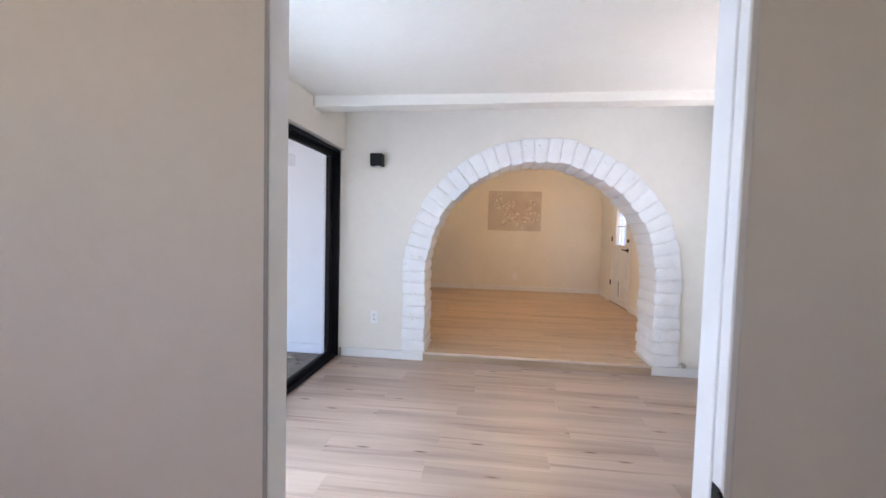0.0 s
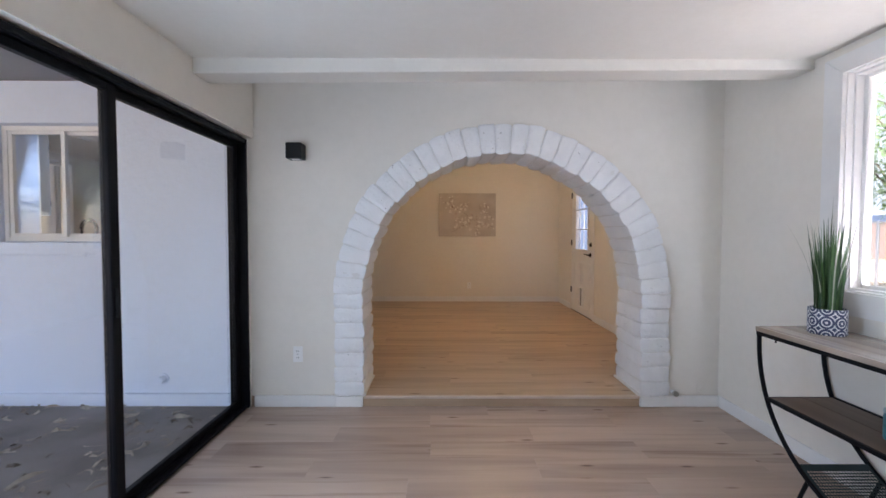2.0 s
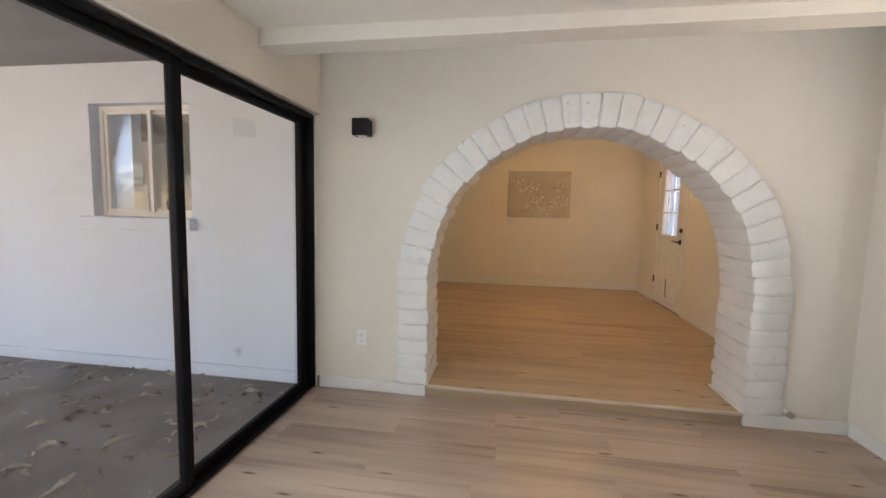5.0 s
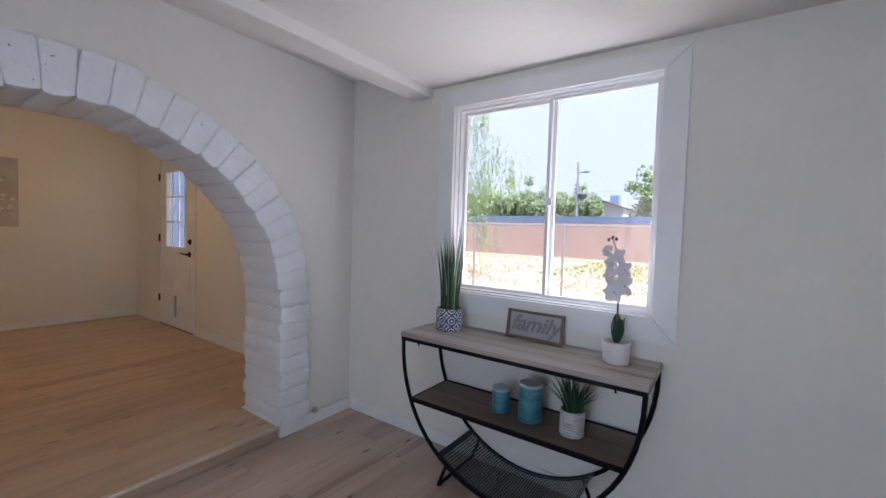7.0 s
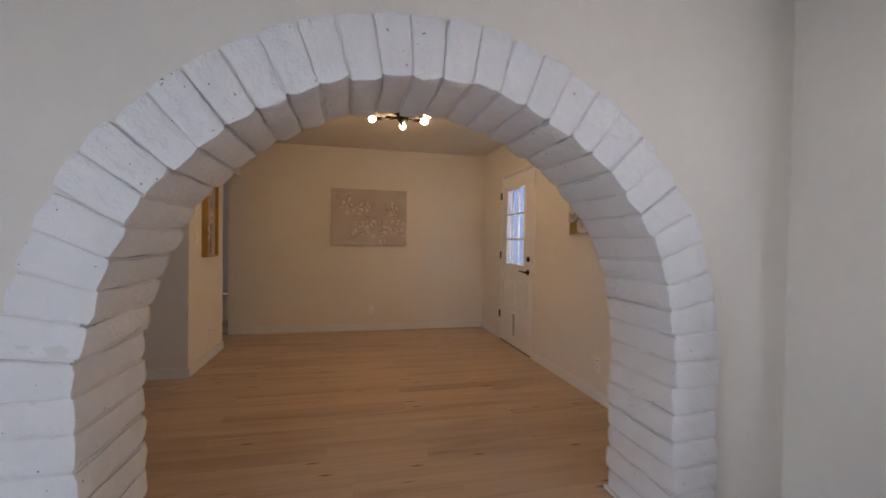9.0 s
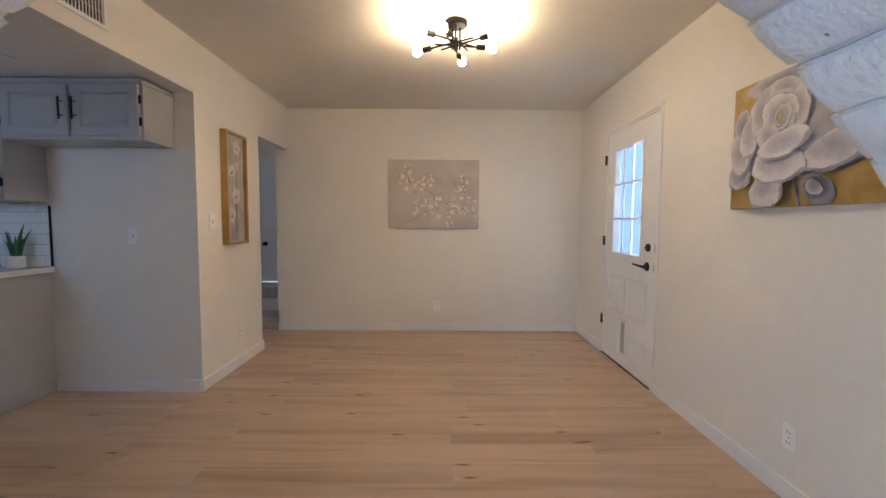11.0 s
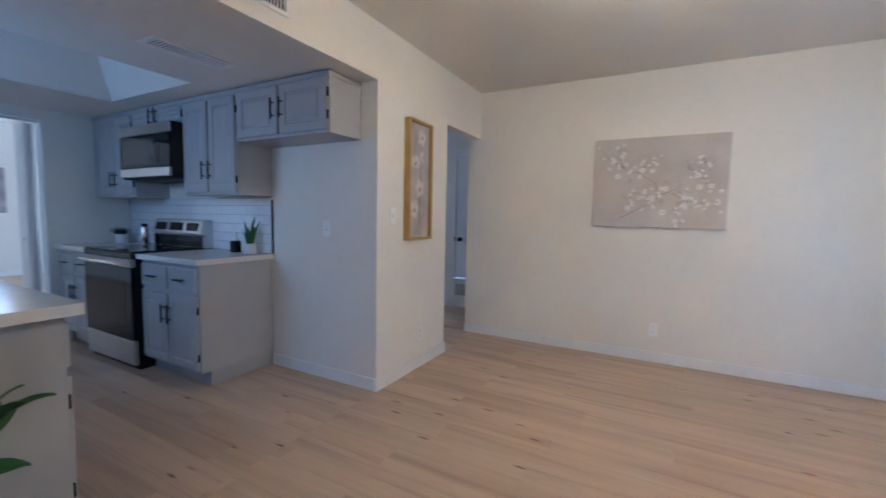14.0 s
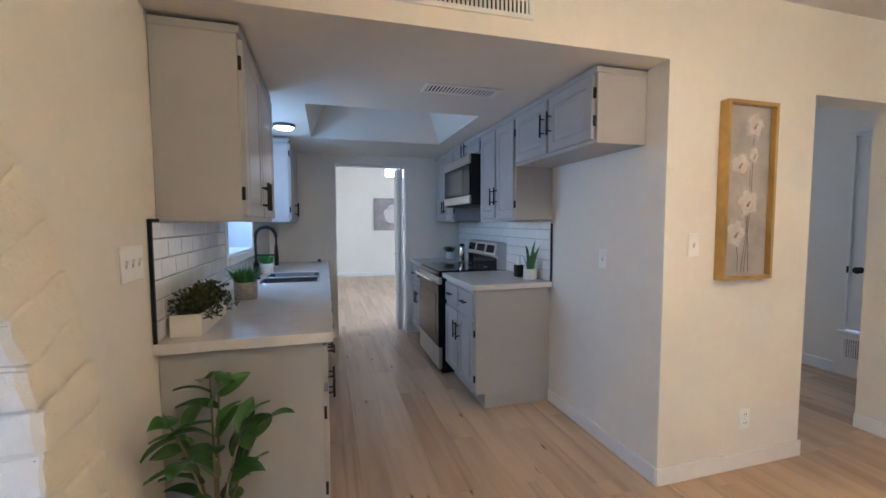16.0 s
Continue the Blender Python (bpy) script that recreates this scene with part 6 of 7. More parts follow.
def microwave():
    m = thing("microwave_oven", pose(-2.90, N, 1.49), "stainless over-range microwave oven", "microwave")
    w = 0.379
    part("body", boxes((-w, w, -0.385, 0, 0.0, 0.435), bevel=0.003), MATT_BLACK, m)
    d = part("door", boxes((-w, w, -0.402, -0.386, 0.085, 0.35), bevel=0.003), DARK_GLASS, m, "dark glass door")
    part("top_band", boxes((-w, w, -0.406, -0.386, 0.352, 0.43), bevel=0.004), STEEL, m, "stainless top band")
    part("bottom_band", boxes((-w, w, -0.406, -0.386, 0.012, 0.083), bevel=0.004), STEEL, m, "stainless bottom band")
    part("window", boxes((-w + 0.05, w - 0.20, -0.4035, -0.401, 0.115, 0.32)), plain("mesh_glass", (0.03, 0.03, 0.034), 0.15, spec=0.3), d, "grey mesh window")
    part("door_gap", boxes((w - 0.155, w - 0.150, -0.4032, -0.4015, 0.09, 0.345)), MATT_BLACK, d)
    part("grease_filter", boxes((-w + 0.05, -0.03, -0.33, -0.08, -0.004, 0.0), (0.03, w - 0.05, -0.33, -0.08, -0.004, 0.0)), plain("dark_filter", (0.06, 0.06, 0.065), 0.5, 0.6), m)


microwave()

# ---------------------------------------------------------------- kitchen window, end doorway, ceiling disc
def kitchen_window():
    w = thing("window_kitchen", pose(0, 0, 0), "white sliding kitchen window above the sink", "window", kind="structure")
    x0, x1, z0, z1 = -2.93, -2.06, 1.13, 1.99
    y = 4.25
    part("window_frame", boxes((x0, x0 + 0.035, y - 0.03, y + 0.04, z0, z1), (x1 - 0.035, x1, y - 0.03, y + 0.04, z0, z1), (x0 + 0.035, x1 - 0.035, y - 0.03, y + 0.04, z1 - 0.035, z1), (x0 + 0.035, x1 - 0.035, y - 0.03, y + 0.04, z0, z0 + 0.035), bevel=0.002), TRIM, w)
    for a, b, yy in ((x0 + 0.035, -2.475, y - 0.02), (-2.515, x1 - 0.035, y + 0.005)):
        s = part("sash", boxes((a, a + 0.028, yy, yy + 0.022, z0 + 0.035, z1 - 0.035), (b - 0.028, b, yy, yy + 0.022, z0 + 0.035, z1 - 0.035), (a + 0.028, b - 0.028, yy, yy + 0.022, z0 + 0.035, z0 + 0.06), (a + 0.028, b - 0.028, yy, yy + 0.022, z1 - 0.06, z1 - 0.035), bevel=0.002), TRIM, w)
        g = part("pane", boxes((a + 0.026, b - 0.026, yy + 0.009, yy + 0.013, z0 + 0.058, z1 - 0.058)), GLASS, s, "clear glass pane")
        g.visible_shadow = False
    part("outer_sill", boxes((x0 - 0.06, x1 + 0.035, SY1 - 0.06, SY1 + 0.13, z0 - 0.095, z0 - 0.002), bevel=0.008, seg=2), STUCCO, w, "thick stucco sill outside")
    part("inner_stool", boxes((x0 - 0.05, x1 + 0.05, DY0 - 0.19, DY0 + 0.012, z0 - 0.012, z0 + 0.008), bevel=0.003), TRIM, w)
    part("inner_casing", boxes((x0 - 0.06, x0, DY0 + 0.001, DY0 + 0.014, z0 - 0.06, z1 + 0.05), (x1, x1 + 0.06, DY0 + 0.001, DY0 + 0.014, z0 - 0.06, z1 + 0.05), (x0, x1, DY0 + 0.001, DY0 + 0.014, z1, z1 + 0.05), (x0, x1, DY0 + 0.012, DY0 + 0.026, z0 - 0.06, z0 - 0.012)), TRIM, w)


kitchen_window()


def end_doorway():
    d = thing("door_folding", pose(KX0, 0, 0), "white doorway lining with a folded white door", "door", kind="structure")
    part("lining", boxes((-0.125, 0.004, 5.20, 5.214, 0, 2.006), (-0.125, 0.004, 6.016, 6.03, 0, 2.006), (-0.125, 0.004, 5.20, 6.03, 2.006, 2.02)), TRIM, d)
    part("head_stop", boxes((-0.09, -0.05, 5.214, 6.016, 1.985, 2.006)), TRIM, d)
    for k in range(2):
        leaf = part("door_leaf", boxes((-0.34, -0.13, 5.935 + 0.04 * k, 5.968 + 0.04 * k, 0.012, 1.985), bevel=0.002), TRIM, d)
        for z0, z1 in ((0.15, 0.9), (1.02, 1.85)):
            part("panel", boxes((-0.30, -0.17, 5.931 + 0.04 * k, 5.9355 + 0.04 * k, z0, z1), bevel=0.002), TRIM, leaf)
    part("pull", lathe([(0, 0), (0.012, 0.004), (0.015, 0.018), (0, 0.024)], 12), CHROME, d, at=pose(-0.18, 5.931, 0.95, 90, 0, 0))
    part("baseboard_return", boxes((0.001, 0.013, 6.034, 6.09, 0.0, 0.09)), TRIM, d)


end_doorway()


def ceiling_disc(x, y, z):
    c = thing("ceiling_light", pose(x, y, z), "small round flush kitchen ceiling light, lit", "ceiling light")
    part("rim", lathe([(0, 0), (0.085, 0), (0.085, -0.022), (0.078, -0.026), (0.072, -0.024)], 28), plain("bronze_rim", (0.12, 0.11, 0.10), 0.4, 0.5), c, smooth=True)
    part("diffuser", lathe([(0.074, -0.022), (0.06, -0.034), (0.03, -0.04), (0, -0.041)], 28), glow("cool_diffuser", (1.0, 0.96, 0.90), 3.0), c, "lit opal diffuser", smooth=True)


ceiling_disc(-2.68, 4.80, K_CEIL - 0.001)

# far room: picture and bright high window
def far_picture():
    p = thing("flower_picture", pose(-9.498, 6.25, 1.14, 0, 0, 90), "unframed canvas of a pale flower on grey", "painting")
    w, h, t = 0.95, 0.80, 0.04
    part("canvas", boxes((0, w, -t, 0, 0, h), bevel=0.004), canvas_material("dusky_canvas", [(0.3, (0.20, 0.17, 0.18)), (0.5, (0.30, 0.27, 0.28)), (0.7, (0.42, 0.38, 0.38))], 3.5), p)
    rng = random.Random(9)
    for cx, cz, r in ((0.50, 0.40, 0.26), (0.42, 0.36, 0.14)):
        b = bmesh.new()
        blossom_bm(b, cx, cz, r, -t - 0.002 - r * 0.01, rng, 6)
        part("painted_flower", b, plain("pale_flower_paint", (0.66, 0.61, 0.60), 0.7, var=0.15, scale=8), p)


far_picture()
p = thing("window_far_room", pose(-9.5, 6.85, 2.46, 0, 0, 90), "small high bright window in the far room", "window", kind="structure")
part("window_frame", boxes((-0.32, 0.32, -0.02, 0, 0, 0.02), (-0.32, 0.32, -0.02, 0, 0.20, 0.22), (-0.32, -0.30, -0.02, 0, 0.02, 0.20), (0.30, 0.32, -0.02, 0, 0.02, 0.20)), TRIM, p)
part("pane", boxes((-0.30, 0.30, -0.008, -0.002, 0.02, 0.20)), glow("daylit_pane", (0.9, 0.96, 1.0), 1.8), p, "bright daylit pane")

# ---------------------------------------------------------------- small kitchen things
potted_plant("snake_plant", -2.02, 6.60, 0.903, 0.05, 0.078, "small aloe plant in a white beaded pot beside the tiles", patterned("beaded_pot_glaze", (0.76, 0.75, 0.73), (0.52, 0.51, 0.50), 70.0, "stripe"),
             [("aloe_leaves", blades(11, 0.25, 0.085, 0.034, 14, 0.022, 0.2), leafy("aloe_leaf", (0.02, 0.075, 0.02), (0.06, 0.17, 0.05), 0.35), "thick pointed aloe leaves")])
potted_plant("small_herb_plant", -3.86, 6.52, 0.903, 0.045, 0.085, "small dark bushy plant in a white pot in the corner", WHITE_POT, [("herb_tuft", blades(120, 0.11, 0.09, 0.010, 15, 0.035, 0.5), leafy("dark_herb", (0.008, 0.03, 0.012), (0.03, 0.08, 0.03)), "")])
potted_plant("grass_pot_plant", -1.765, 4.648, 0.903, 0.063, 0.10, "bright green artificial grass in a printed grey pot", patterned("printed_grey_pot", (0.62, 0.59, 0.55), (0.10, 0.095, 0.09), 52.0, "stripe"),
             [("grass_tuft", blades(190, 0.125, 0.075, 0.010, 16, 0.052, 0.4), leafy("bright_blade", (0.03, 0.13, 0.03), (0.10, 0.33, 0.06), 0.4), "")])
potted_plant("window_grass_plant", -3.02, 4.60, 0.903, 0.05, 0.085, "bright green plant in a white pot behind the faucet", WHITE_POT, [("grass_tuft", blades(120, 0.13, 0.07, 0.012, 17, 0.04, 0.4), leafy("vivid_blade", (0.04, 0.19, 0.05), (0.10, 0.40, 0.09), 0.4), "")])


def planter_box():
    p = thing("planter_box", pose(-1.165, 4.575, 0.903), "white wooden planter box of mixed artificial greens", "planter")
    L, w, h = 0.20, 0.055, 0.085
    part("box", boxes((-L, L, -w, -w + 0.008, 0, h), (-L, L, w - 0.008, w, 0, h), (-L, -L + 0.008, -w + 0.008, w - 0.008, 0, h), (L - 0.008, L, -w + 0.008, w - 0.008, 0, h), (-L + 0.008, L - 0.008, -w + 0.008, w - 0.008, 0, 0.01)), plain("white_box_wood", (0.74, 0.71, 0.67), 0.5, var=0.05), p)
    part("moss", boxes((-L + 0.009, L - 0.009, -w + 0.009, w - 0.009, 0.03, h - 0.008)), SOIL, p)
    rng = random.Random(33)
    for nm, n, m, zz in (("dark_foliage", 620, leafy("dark_sprig", (0.012, 0.028, 0.016), (0.05, 0.085, 0.045)), 0.06), ("olive_foliage", 900, leafy("olive_sprig", (0.06, 0.075, 0.015), (0.16, 0.17, 0.05)), 0.085)):
        b = bmesh.new()
        for k in range(n):
            c = Vector((rng.uniform(-L * 0.98, L * 0.98), rng.gauss(0.005, 0.036), h - 0.005 + zz * rng.random() ** 1.2))
            c.z = max(h - 0.012 if abs(c.y) < w else h - 0.02, c.z - 1.1 * max(0, abs(c.y) - 0.04))
            d = Vector((rng.uniform(-1, 1), rng.uniform(-1, 1), rng.uniform(-0.2, 1))).normalized()
            s = d.orthogonal().normalized()
            l, wd = rng.uniform(0.014, 0.030), rng.uniform(0.006, 0.011)
            b.faces.new([b.verts.new(c), b.verts.new(c + d * l * 0.5 + s * wd), b.verts.new(c + d * l), b.verts.new(c + d * l * 0.5 - s * wd)])
        part(nm, b, m, p)


planter_box()


def steel_bottle(x, y):
    b = thing("steel_shaker", pose(x, y, 0.903), "tall stainless steel canister with a dark cap", "canister")
    part("body", lathe([(0, 0), (0.034, 0), (0.036, 0.004), (0.036, 0.16), (0.03, 0.172), (0, 0.172)], 24), CHROME, b, smooth=True)
    part("cap", lathe([(0.026, 0.172), (0.028, 0.178), (0.024, 0.200), (0, 0.203)], 20), MATT_BLACK, b, smooth=True)


steel_bottle(-3.44, 6.53)


def soap_bottle(x, y):
    b = thing("soap_bottle", pose(x, y, 0.903), "clear bottle with a black label and white pump", "bottle")
    part("body", boxes((-0.03, 0.03, -0.03, 0.03, 0, 0.095), bevel=0.006, seg=2), MATT_BLACK, b, smooth=True)
    part("neck", lathe([(0.018, 0.095), (0.018, 0.118), (0.011, 0.122), (0.011, 0.150), (0.016, 0.154), (0.013, 0.166), (0, 0.168)], 16), PLASTIC, b, "white pump top", smooth=True)


soap_bottle(-2.16, 6.575)


def dish_brush(x, y):
    b = thing("butterfly_ornament", pose(x, y, 0.903, 0, 0, 20), "small dark bow-shaped ornament on the counter", "ornament")
    for s in (-1, 1):
        part("wing", petal(0.034, 0.034, 0.016), plain("dark_bronze", (0.05, 0.035, 0.03), 0.4, 0.3), b, smooth=True, at=pose(0.002 * s, 0, 0.004, 0, -35, 0 if s > 0 else 180))
    part("body", tube([(0, -0.014, 0.005), (0, 0.014, 0.007)], 0.005, 8), MATT_BLACK, b)


dish_brush(-3.93, 5.02)


# ---------------------------------------------------------------- leafy plant beside the kitchen counter
def leafy_plant(x, y):
    p = thing("leafy_plant", pose(x, y, 0), "tall artificial leafy plant in a pot at the counter's end", "potted plant")
    part("pot", lathe([(0, 0), (0.085, 0), (0.09, 0.005), (0.115, 0.20), (0.113, 0.21), (0.10, 0.21), (0.098, 0.17), (0, 0.165)], 32), plain("woven_grey_pot", (0.34, 0.31, 0.28), 0.8, var=0.2, fine=80, bump=0.6), p, smooth=True)
    part("soil", lathe([(0.1, 0.172), (0, 0.18)], 20), SOIL, p)
    bark = plain("pale_brown_stem", (0.20, 0.15, 0.11), 0.7, var=0.2)
    rng = random.Random(77)
    b = bmesh.new()
    n = 9
    rows = []
    for i in range(n + 1):
        f = i / n
        w = 0.032 * math.sin(math.pi * (0.04 + 0.955 * f) ** 0.85) ** 0.8
        rows.append([b.verts.new((0.125 * f, w * u, 0.020 * math.sin(f * 2.2) - 0.028 * f * f + 0.008 * abs(u))) for u in (-1, -0.5, 0, 0.5, 1)])
    for r0, r1 in zip(rows, rows[1:]):
        for k in range(4):
            b.faces.new((r0[k], r0[k + 1], r1[k + 1], r1[k]))
    first = None
    stems = []
    for k in range(6):
        a = 2 * math.pi * k / 6 + rng.uniform(-0.3, 0.3)
        lean, top = rng.uniform(0.09, 0.19), rng.uniform(0.56, 0.79)
        if k == 0:
            lean, top = 0.05, 0.84
        pts = [Vector((0.012 * math.cos(a), 0.012 * math.sin(a), 0.17))]
        for f in (0.35, 0.6, 0.8, 1.0):
            pts.append(Vector((math.cos(a) * lean * f ** 1.6, math.sin(a) * lean * f ** 1.6, 0.17 + (top - 0.17) * f)))
        stems.append((pts, a))
        part("stem", tube(pts, 0.0055, 6, taper=0.5), bark, p, smooth=True)
    for pts, a in stems:
        for f in (0.38, 0.50, 0.62, 0.72, 0.82, 0.91, 1.0):
            s = f * (len(pts) - 1)
            i = min(int(s), len(pts) - 2)
            c = pts[i].lerp(pts[i + 1], s - i)
            m = Matrix.Translation(c) @ pose(0, 0, 0, 0, 0, math.degrees(a) + rng.uniform(-105, 105)) @ pose(0, 0, 0, rng.uniform(-40, 40), rng.uniform(-58, 12), 0) @ Matrix.Scale(rng.uniform(0.8, 1.25), 4)
            if first is None:
                first = part("leaf", b, FICUS, p, smooth=True, at=m)
            else:
                twin(first, p, m)


leafy_plant(-0.69, 4.725)

# ---------------------------------------------------------------- outside, west: patio under a roof
structure("patio_slab", boxes((-7.5, SX0 - 0.135, -3.5, SY1 + 0.009, -0.26, -0.078)), CONCRETE, "grey concrete patio strewn with dry leaves", "patio")
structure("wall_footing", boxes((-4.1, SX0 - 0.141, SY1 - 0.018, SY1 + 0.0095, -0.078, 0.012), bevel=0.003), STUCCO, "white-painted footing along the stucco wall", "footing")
structure("patio_roof", boxes((-5.4, SX0 - 0.141, -1.4, SY1 + 0.009, 2.29, 2.39)), plain("grey_patio_ceiling", (0.22, 0.22, 0.24), 0.8, var=0.1), "grey underside of the patio roof", "roof")
for y in (-1.25, 1.4):
    pp = thing("patio_post", pose(-5.25, y, -0.078), "white square patio post", "post", "patio posts")
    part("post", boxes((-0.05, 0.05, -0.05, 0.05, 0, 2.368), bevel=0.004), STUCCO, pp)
    part("base_plate", boxes((-0.07, 0.07, -0.07, 0.07, 0, 0.01)), STEEL, pp)
w = thing("wall_spigot", pose(-1.71, SY1 + 0.009, 0.12), "white-painted pipe outlet on the stucco wall", "pipe")
part("pipe", tube([(0, 0, 0), (0, -0.06, 0)], 0.028, 12), STUCCO, w)
part("flange", lathe([(0, 0), (0.04, 0), (0.036, 0.008), (0, 0.008)], 18), STUCCO, w, at=pose(0, 0, 0, 90))
rng = random.Random(12)
litter_mat = leafy("dry_litter", (0.09, 0.07, 0.055), (0.50, 0.44, 0.36), 0.9)
b = bmesh.new()
for k in range(420):
    x, y = -1.25 - 3.2 * rng.random() ** 1.2, 4.08 - 2.4 * rng.random() ** 1.5
    a, L, wd = rng.uniform(0, 6.28), rng.uniform(0.04, 0.20) * rng.uniform(0.5, 1), rng.uniform(0.003, 0.012)
    bend = rng.uniform(-5, 5)
    c = Vector((x, y, -0.0765))
    prev = None
    for i in range(5):
        f = i / 4
        c = c + Vector((math.cos(a + bend * f), math.sin(a + bend * f), 0)) * L / 4
        side = Vector((-math.sin(a + bend * f), math.cos(a + bend * f), rng.uniform(-0.3, 0.9))) * wd * (0.25 + math.sin(math.pi * (0.1 + 0.8 * f)))
        lift_ = Vector((0, 0, 0.001 + 0.012 * math.sin(math.pi * f) * (k % 3) / 2 + abs(side.z)))
        row = [b.verts.new(c + side + lift_), b.verts.new(c - side + lift_)]
        if prev:
            b.faces.new((prev[0], prev[1], row[1], row[0]))
        prev = row
tagged(part("leaf_litter", b, litter_mat), "dry strips of bark and leaves on the patio", "leaf litter", kind="stuff")

# ---------------------------------------------------------------- outside, east: yard, fences, trees
def ground_material():
    m, nt, bs = nodes_of("dry_yard")
    big, mid, fine = noise_node(nt, 0.25, 4), noise_node(nt, 1.6, 5), noise_node(nt, 18, 4)
    c1 = ramp(nt, big.outputs[0], [(0.35, (0.42, 0.35, 0.26)), (0.6, (0.50, 0.43, 0.33))])
    c2 = ramp(nt, mid.outputs[0], [(0.3, (0.75, 0.72, 0.66)), (0.65, (1, 1, 1))])
    nt.links.new(mixed(nt, 0.8, c1.outputs[0], c2.outputs[0], "MULTIPLY"), bs.inputs["Base Color"])
    bs.inputs["Roughness"].default_value = 0.95
    bumped(nt, bs, fine.outputs[0], 0.6, 0.02)
    return m


structure("ground", boxes((-900, 900, -900, 900, -0.7, -0.27)), ground_material(), "pale dry yard ground reaching the horizon", "ground")

FENCE_X, WALL_X = 9.6, 27.0
GALV = plain("galvanised_steel", (0.34, 0.35, 0.36), 0.45, 0.8)


def chain_fence():
    f = thing("chain_link_fence", pose(FENCE_X, 0, -0.27), "galvanised chain-link fence across the yard", "fence")
    y0, y1, h = -14.0, 24.0, 1.74
    first = None
    for k in range(17):
        m = pose(0, y0 + (y1 - y0) * k / 16, 0)
        if first is None:
            first = part("post", tube([(0, 0, 0), (0, 0, h + 0.04)], 0.03, 8), GALV, f, at=m)
        else:
            twin(first, f, m)
    part("top_rail", tube([(0, y0, h), (0, y1, h)], 0.021, 8), GALV, f)
    vs, fs = [], []
    step = 0.10
    n = int((y1 - y0) / step)
    r = 0.0028
    for k in range(-15, n):
        for s in (1, -1):
            a = y0 + k * step
            p, q = (a, 0.05), (a + (h - 0.05), h)
            if s < 0:
                p, q = (a + (h - 0.05), 0.05), (a, h)
            i = len(vs)
            vs += [(0, p[0] - r, p[1]), (0, p[0] + r, p[1]), (0.004, p[0], p[1]), (0, q[0] - r, q[1]), (0, q[0] + r, q[1]), (0.004, q[0], q[1])]
            fs += [(i, i + 1, i + 4, i + 3), (i + 1, i + 2, i + 5, i + 4), (i + 2, i, i + 3, i + 5)]
    me = bpy.data.meshes.new("wire_mesh")
    me.from_pydata(vs, [], fs)
    me.materials.append(GALV)
    o = new("wire_mesh", me)
    o.parent = f
    o["kind"] = "stuff"


chain_fence()


def block_wall():
    m, nt, bs = nodes_of("tan_block")
    co = nt.nodes.new("ShaderNodeTexCoord")
    mp = nt.nodes.new("ShaderNodeMapping")
    mp.inputs["Rotation"].default_value = (radians(90), 0, radians(90))
    br = nt.nodes.new("ShaderNodeTexBrick")
    br.inputs["Scale"].default_value = 1.0
    br.inputs["Brick Width"].default_value, br.inputs["Row Height"].default_value, br.inputs["Mortar Size"].default_value = 0.4, 0.2, 0.008
    br.inputs["Color1"].default_value, br.inputs["Color2"].default_value, br.inputs["Mortar"].default_value = (0.46, 0.335, 0.27, 1), (0.50, 0.365, 0.295, 1), (0.40, 0.29, 0.24, 1)
    nt.links.new(co.outputs["Object"], mp.inputs[0])
    nt.links.new(mp.outputs[0], br.inputs["Vector"])
    n = noise_node(nt, 0.7, 4)
    c = ramp(nt, n.outputs[0], [(0.3, (0.82, 0.8, 0.8)), (0.7, (1, 1, 1))])
    nt.links.new(mixed(nt, 0.8, br.outputs[0], c.outputs[0], "MULTIPLY"), bs.inputs["Base Color"])
    bs.inputs["Roughness"].default_value = 0.9
    w = thing("block_wall", pose(WALL_X, 0, -0.27), "tan concrete block wall at the yard's far side", "wall")
    part("wall", boxes((0, 0.2, -40, 60, 0, 2.2)), m, w)
    part("coping", boxes((-0.02, 0.22, -40, 60, 2.2, 2.27)), plain("pale_coping", (0.45, 0.34, 0.28), 0.9), w)


block_wall()

c = thing("carport_roof", pose(31.0, 0, -0.27), "long low blue-grey metal roof behind the block wall", "roof")
part("roof_sheet", boxes((0, 4.0, -30, 40, 2.45, 2.92)), plain("blue_grey_metal", (0.16, 0.22, 0.33), 0.5, 0.3, scale=0.5, var=0.12), c)
for k in range(8):
    part("post", boxes((0.1, 0.25, -28 + 9 * k, -27.85 + 9 * k, 0, 2.45)), GALV, c)


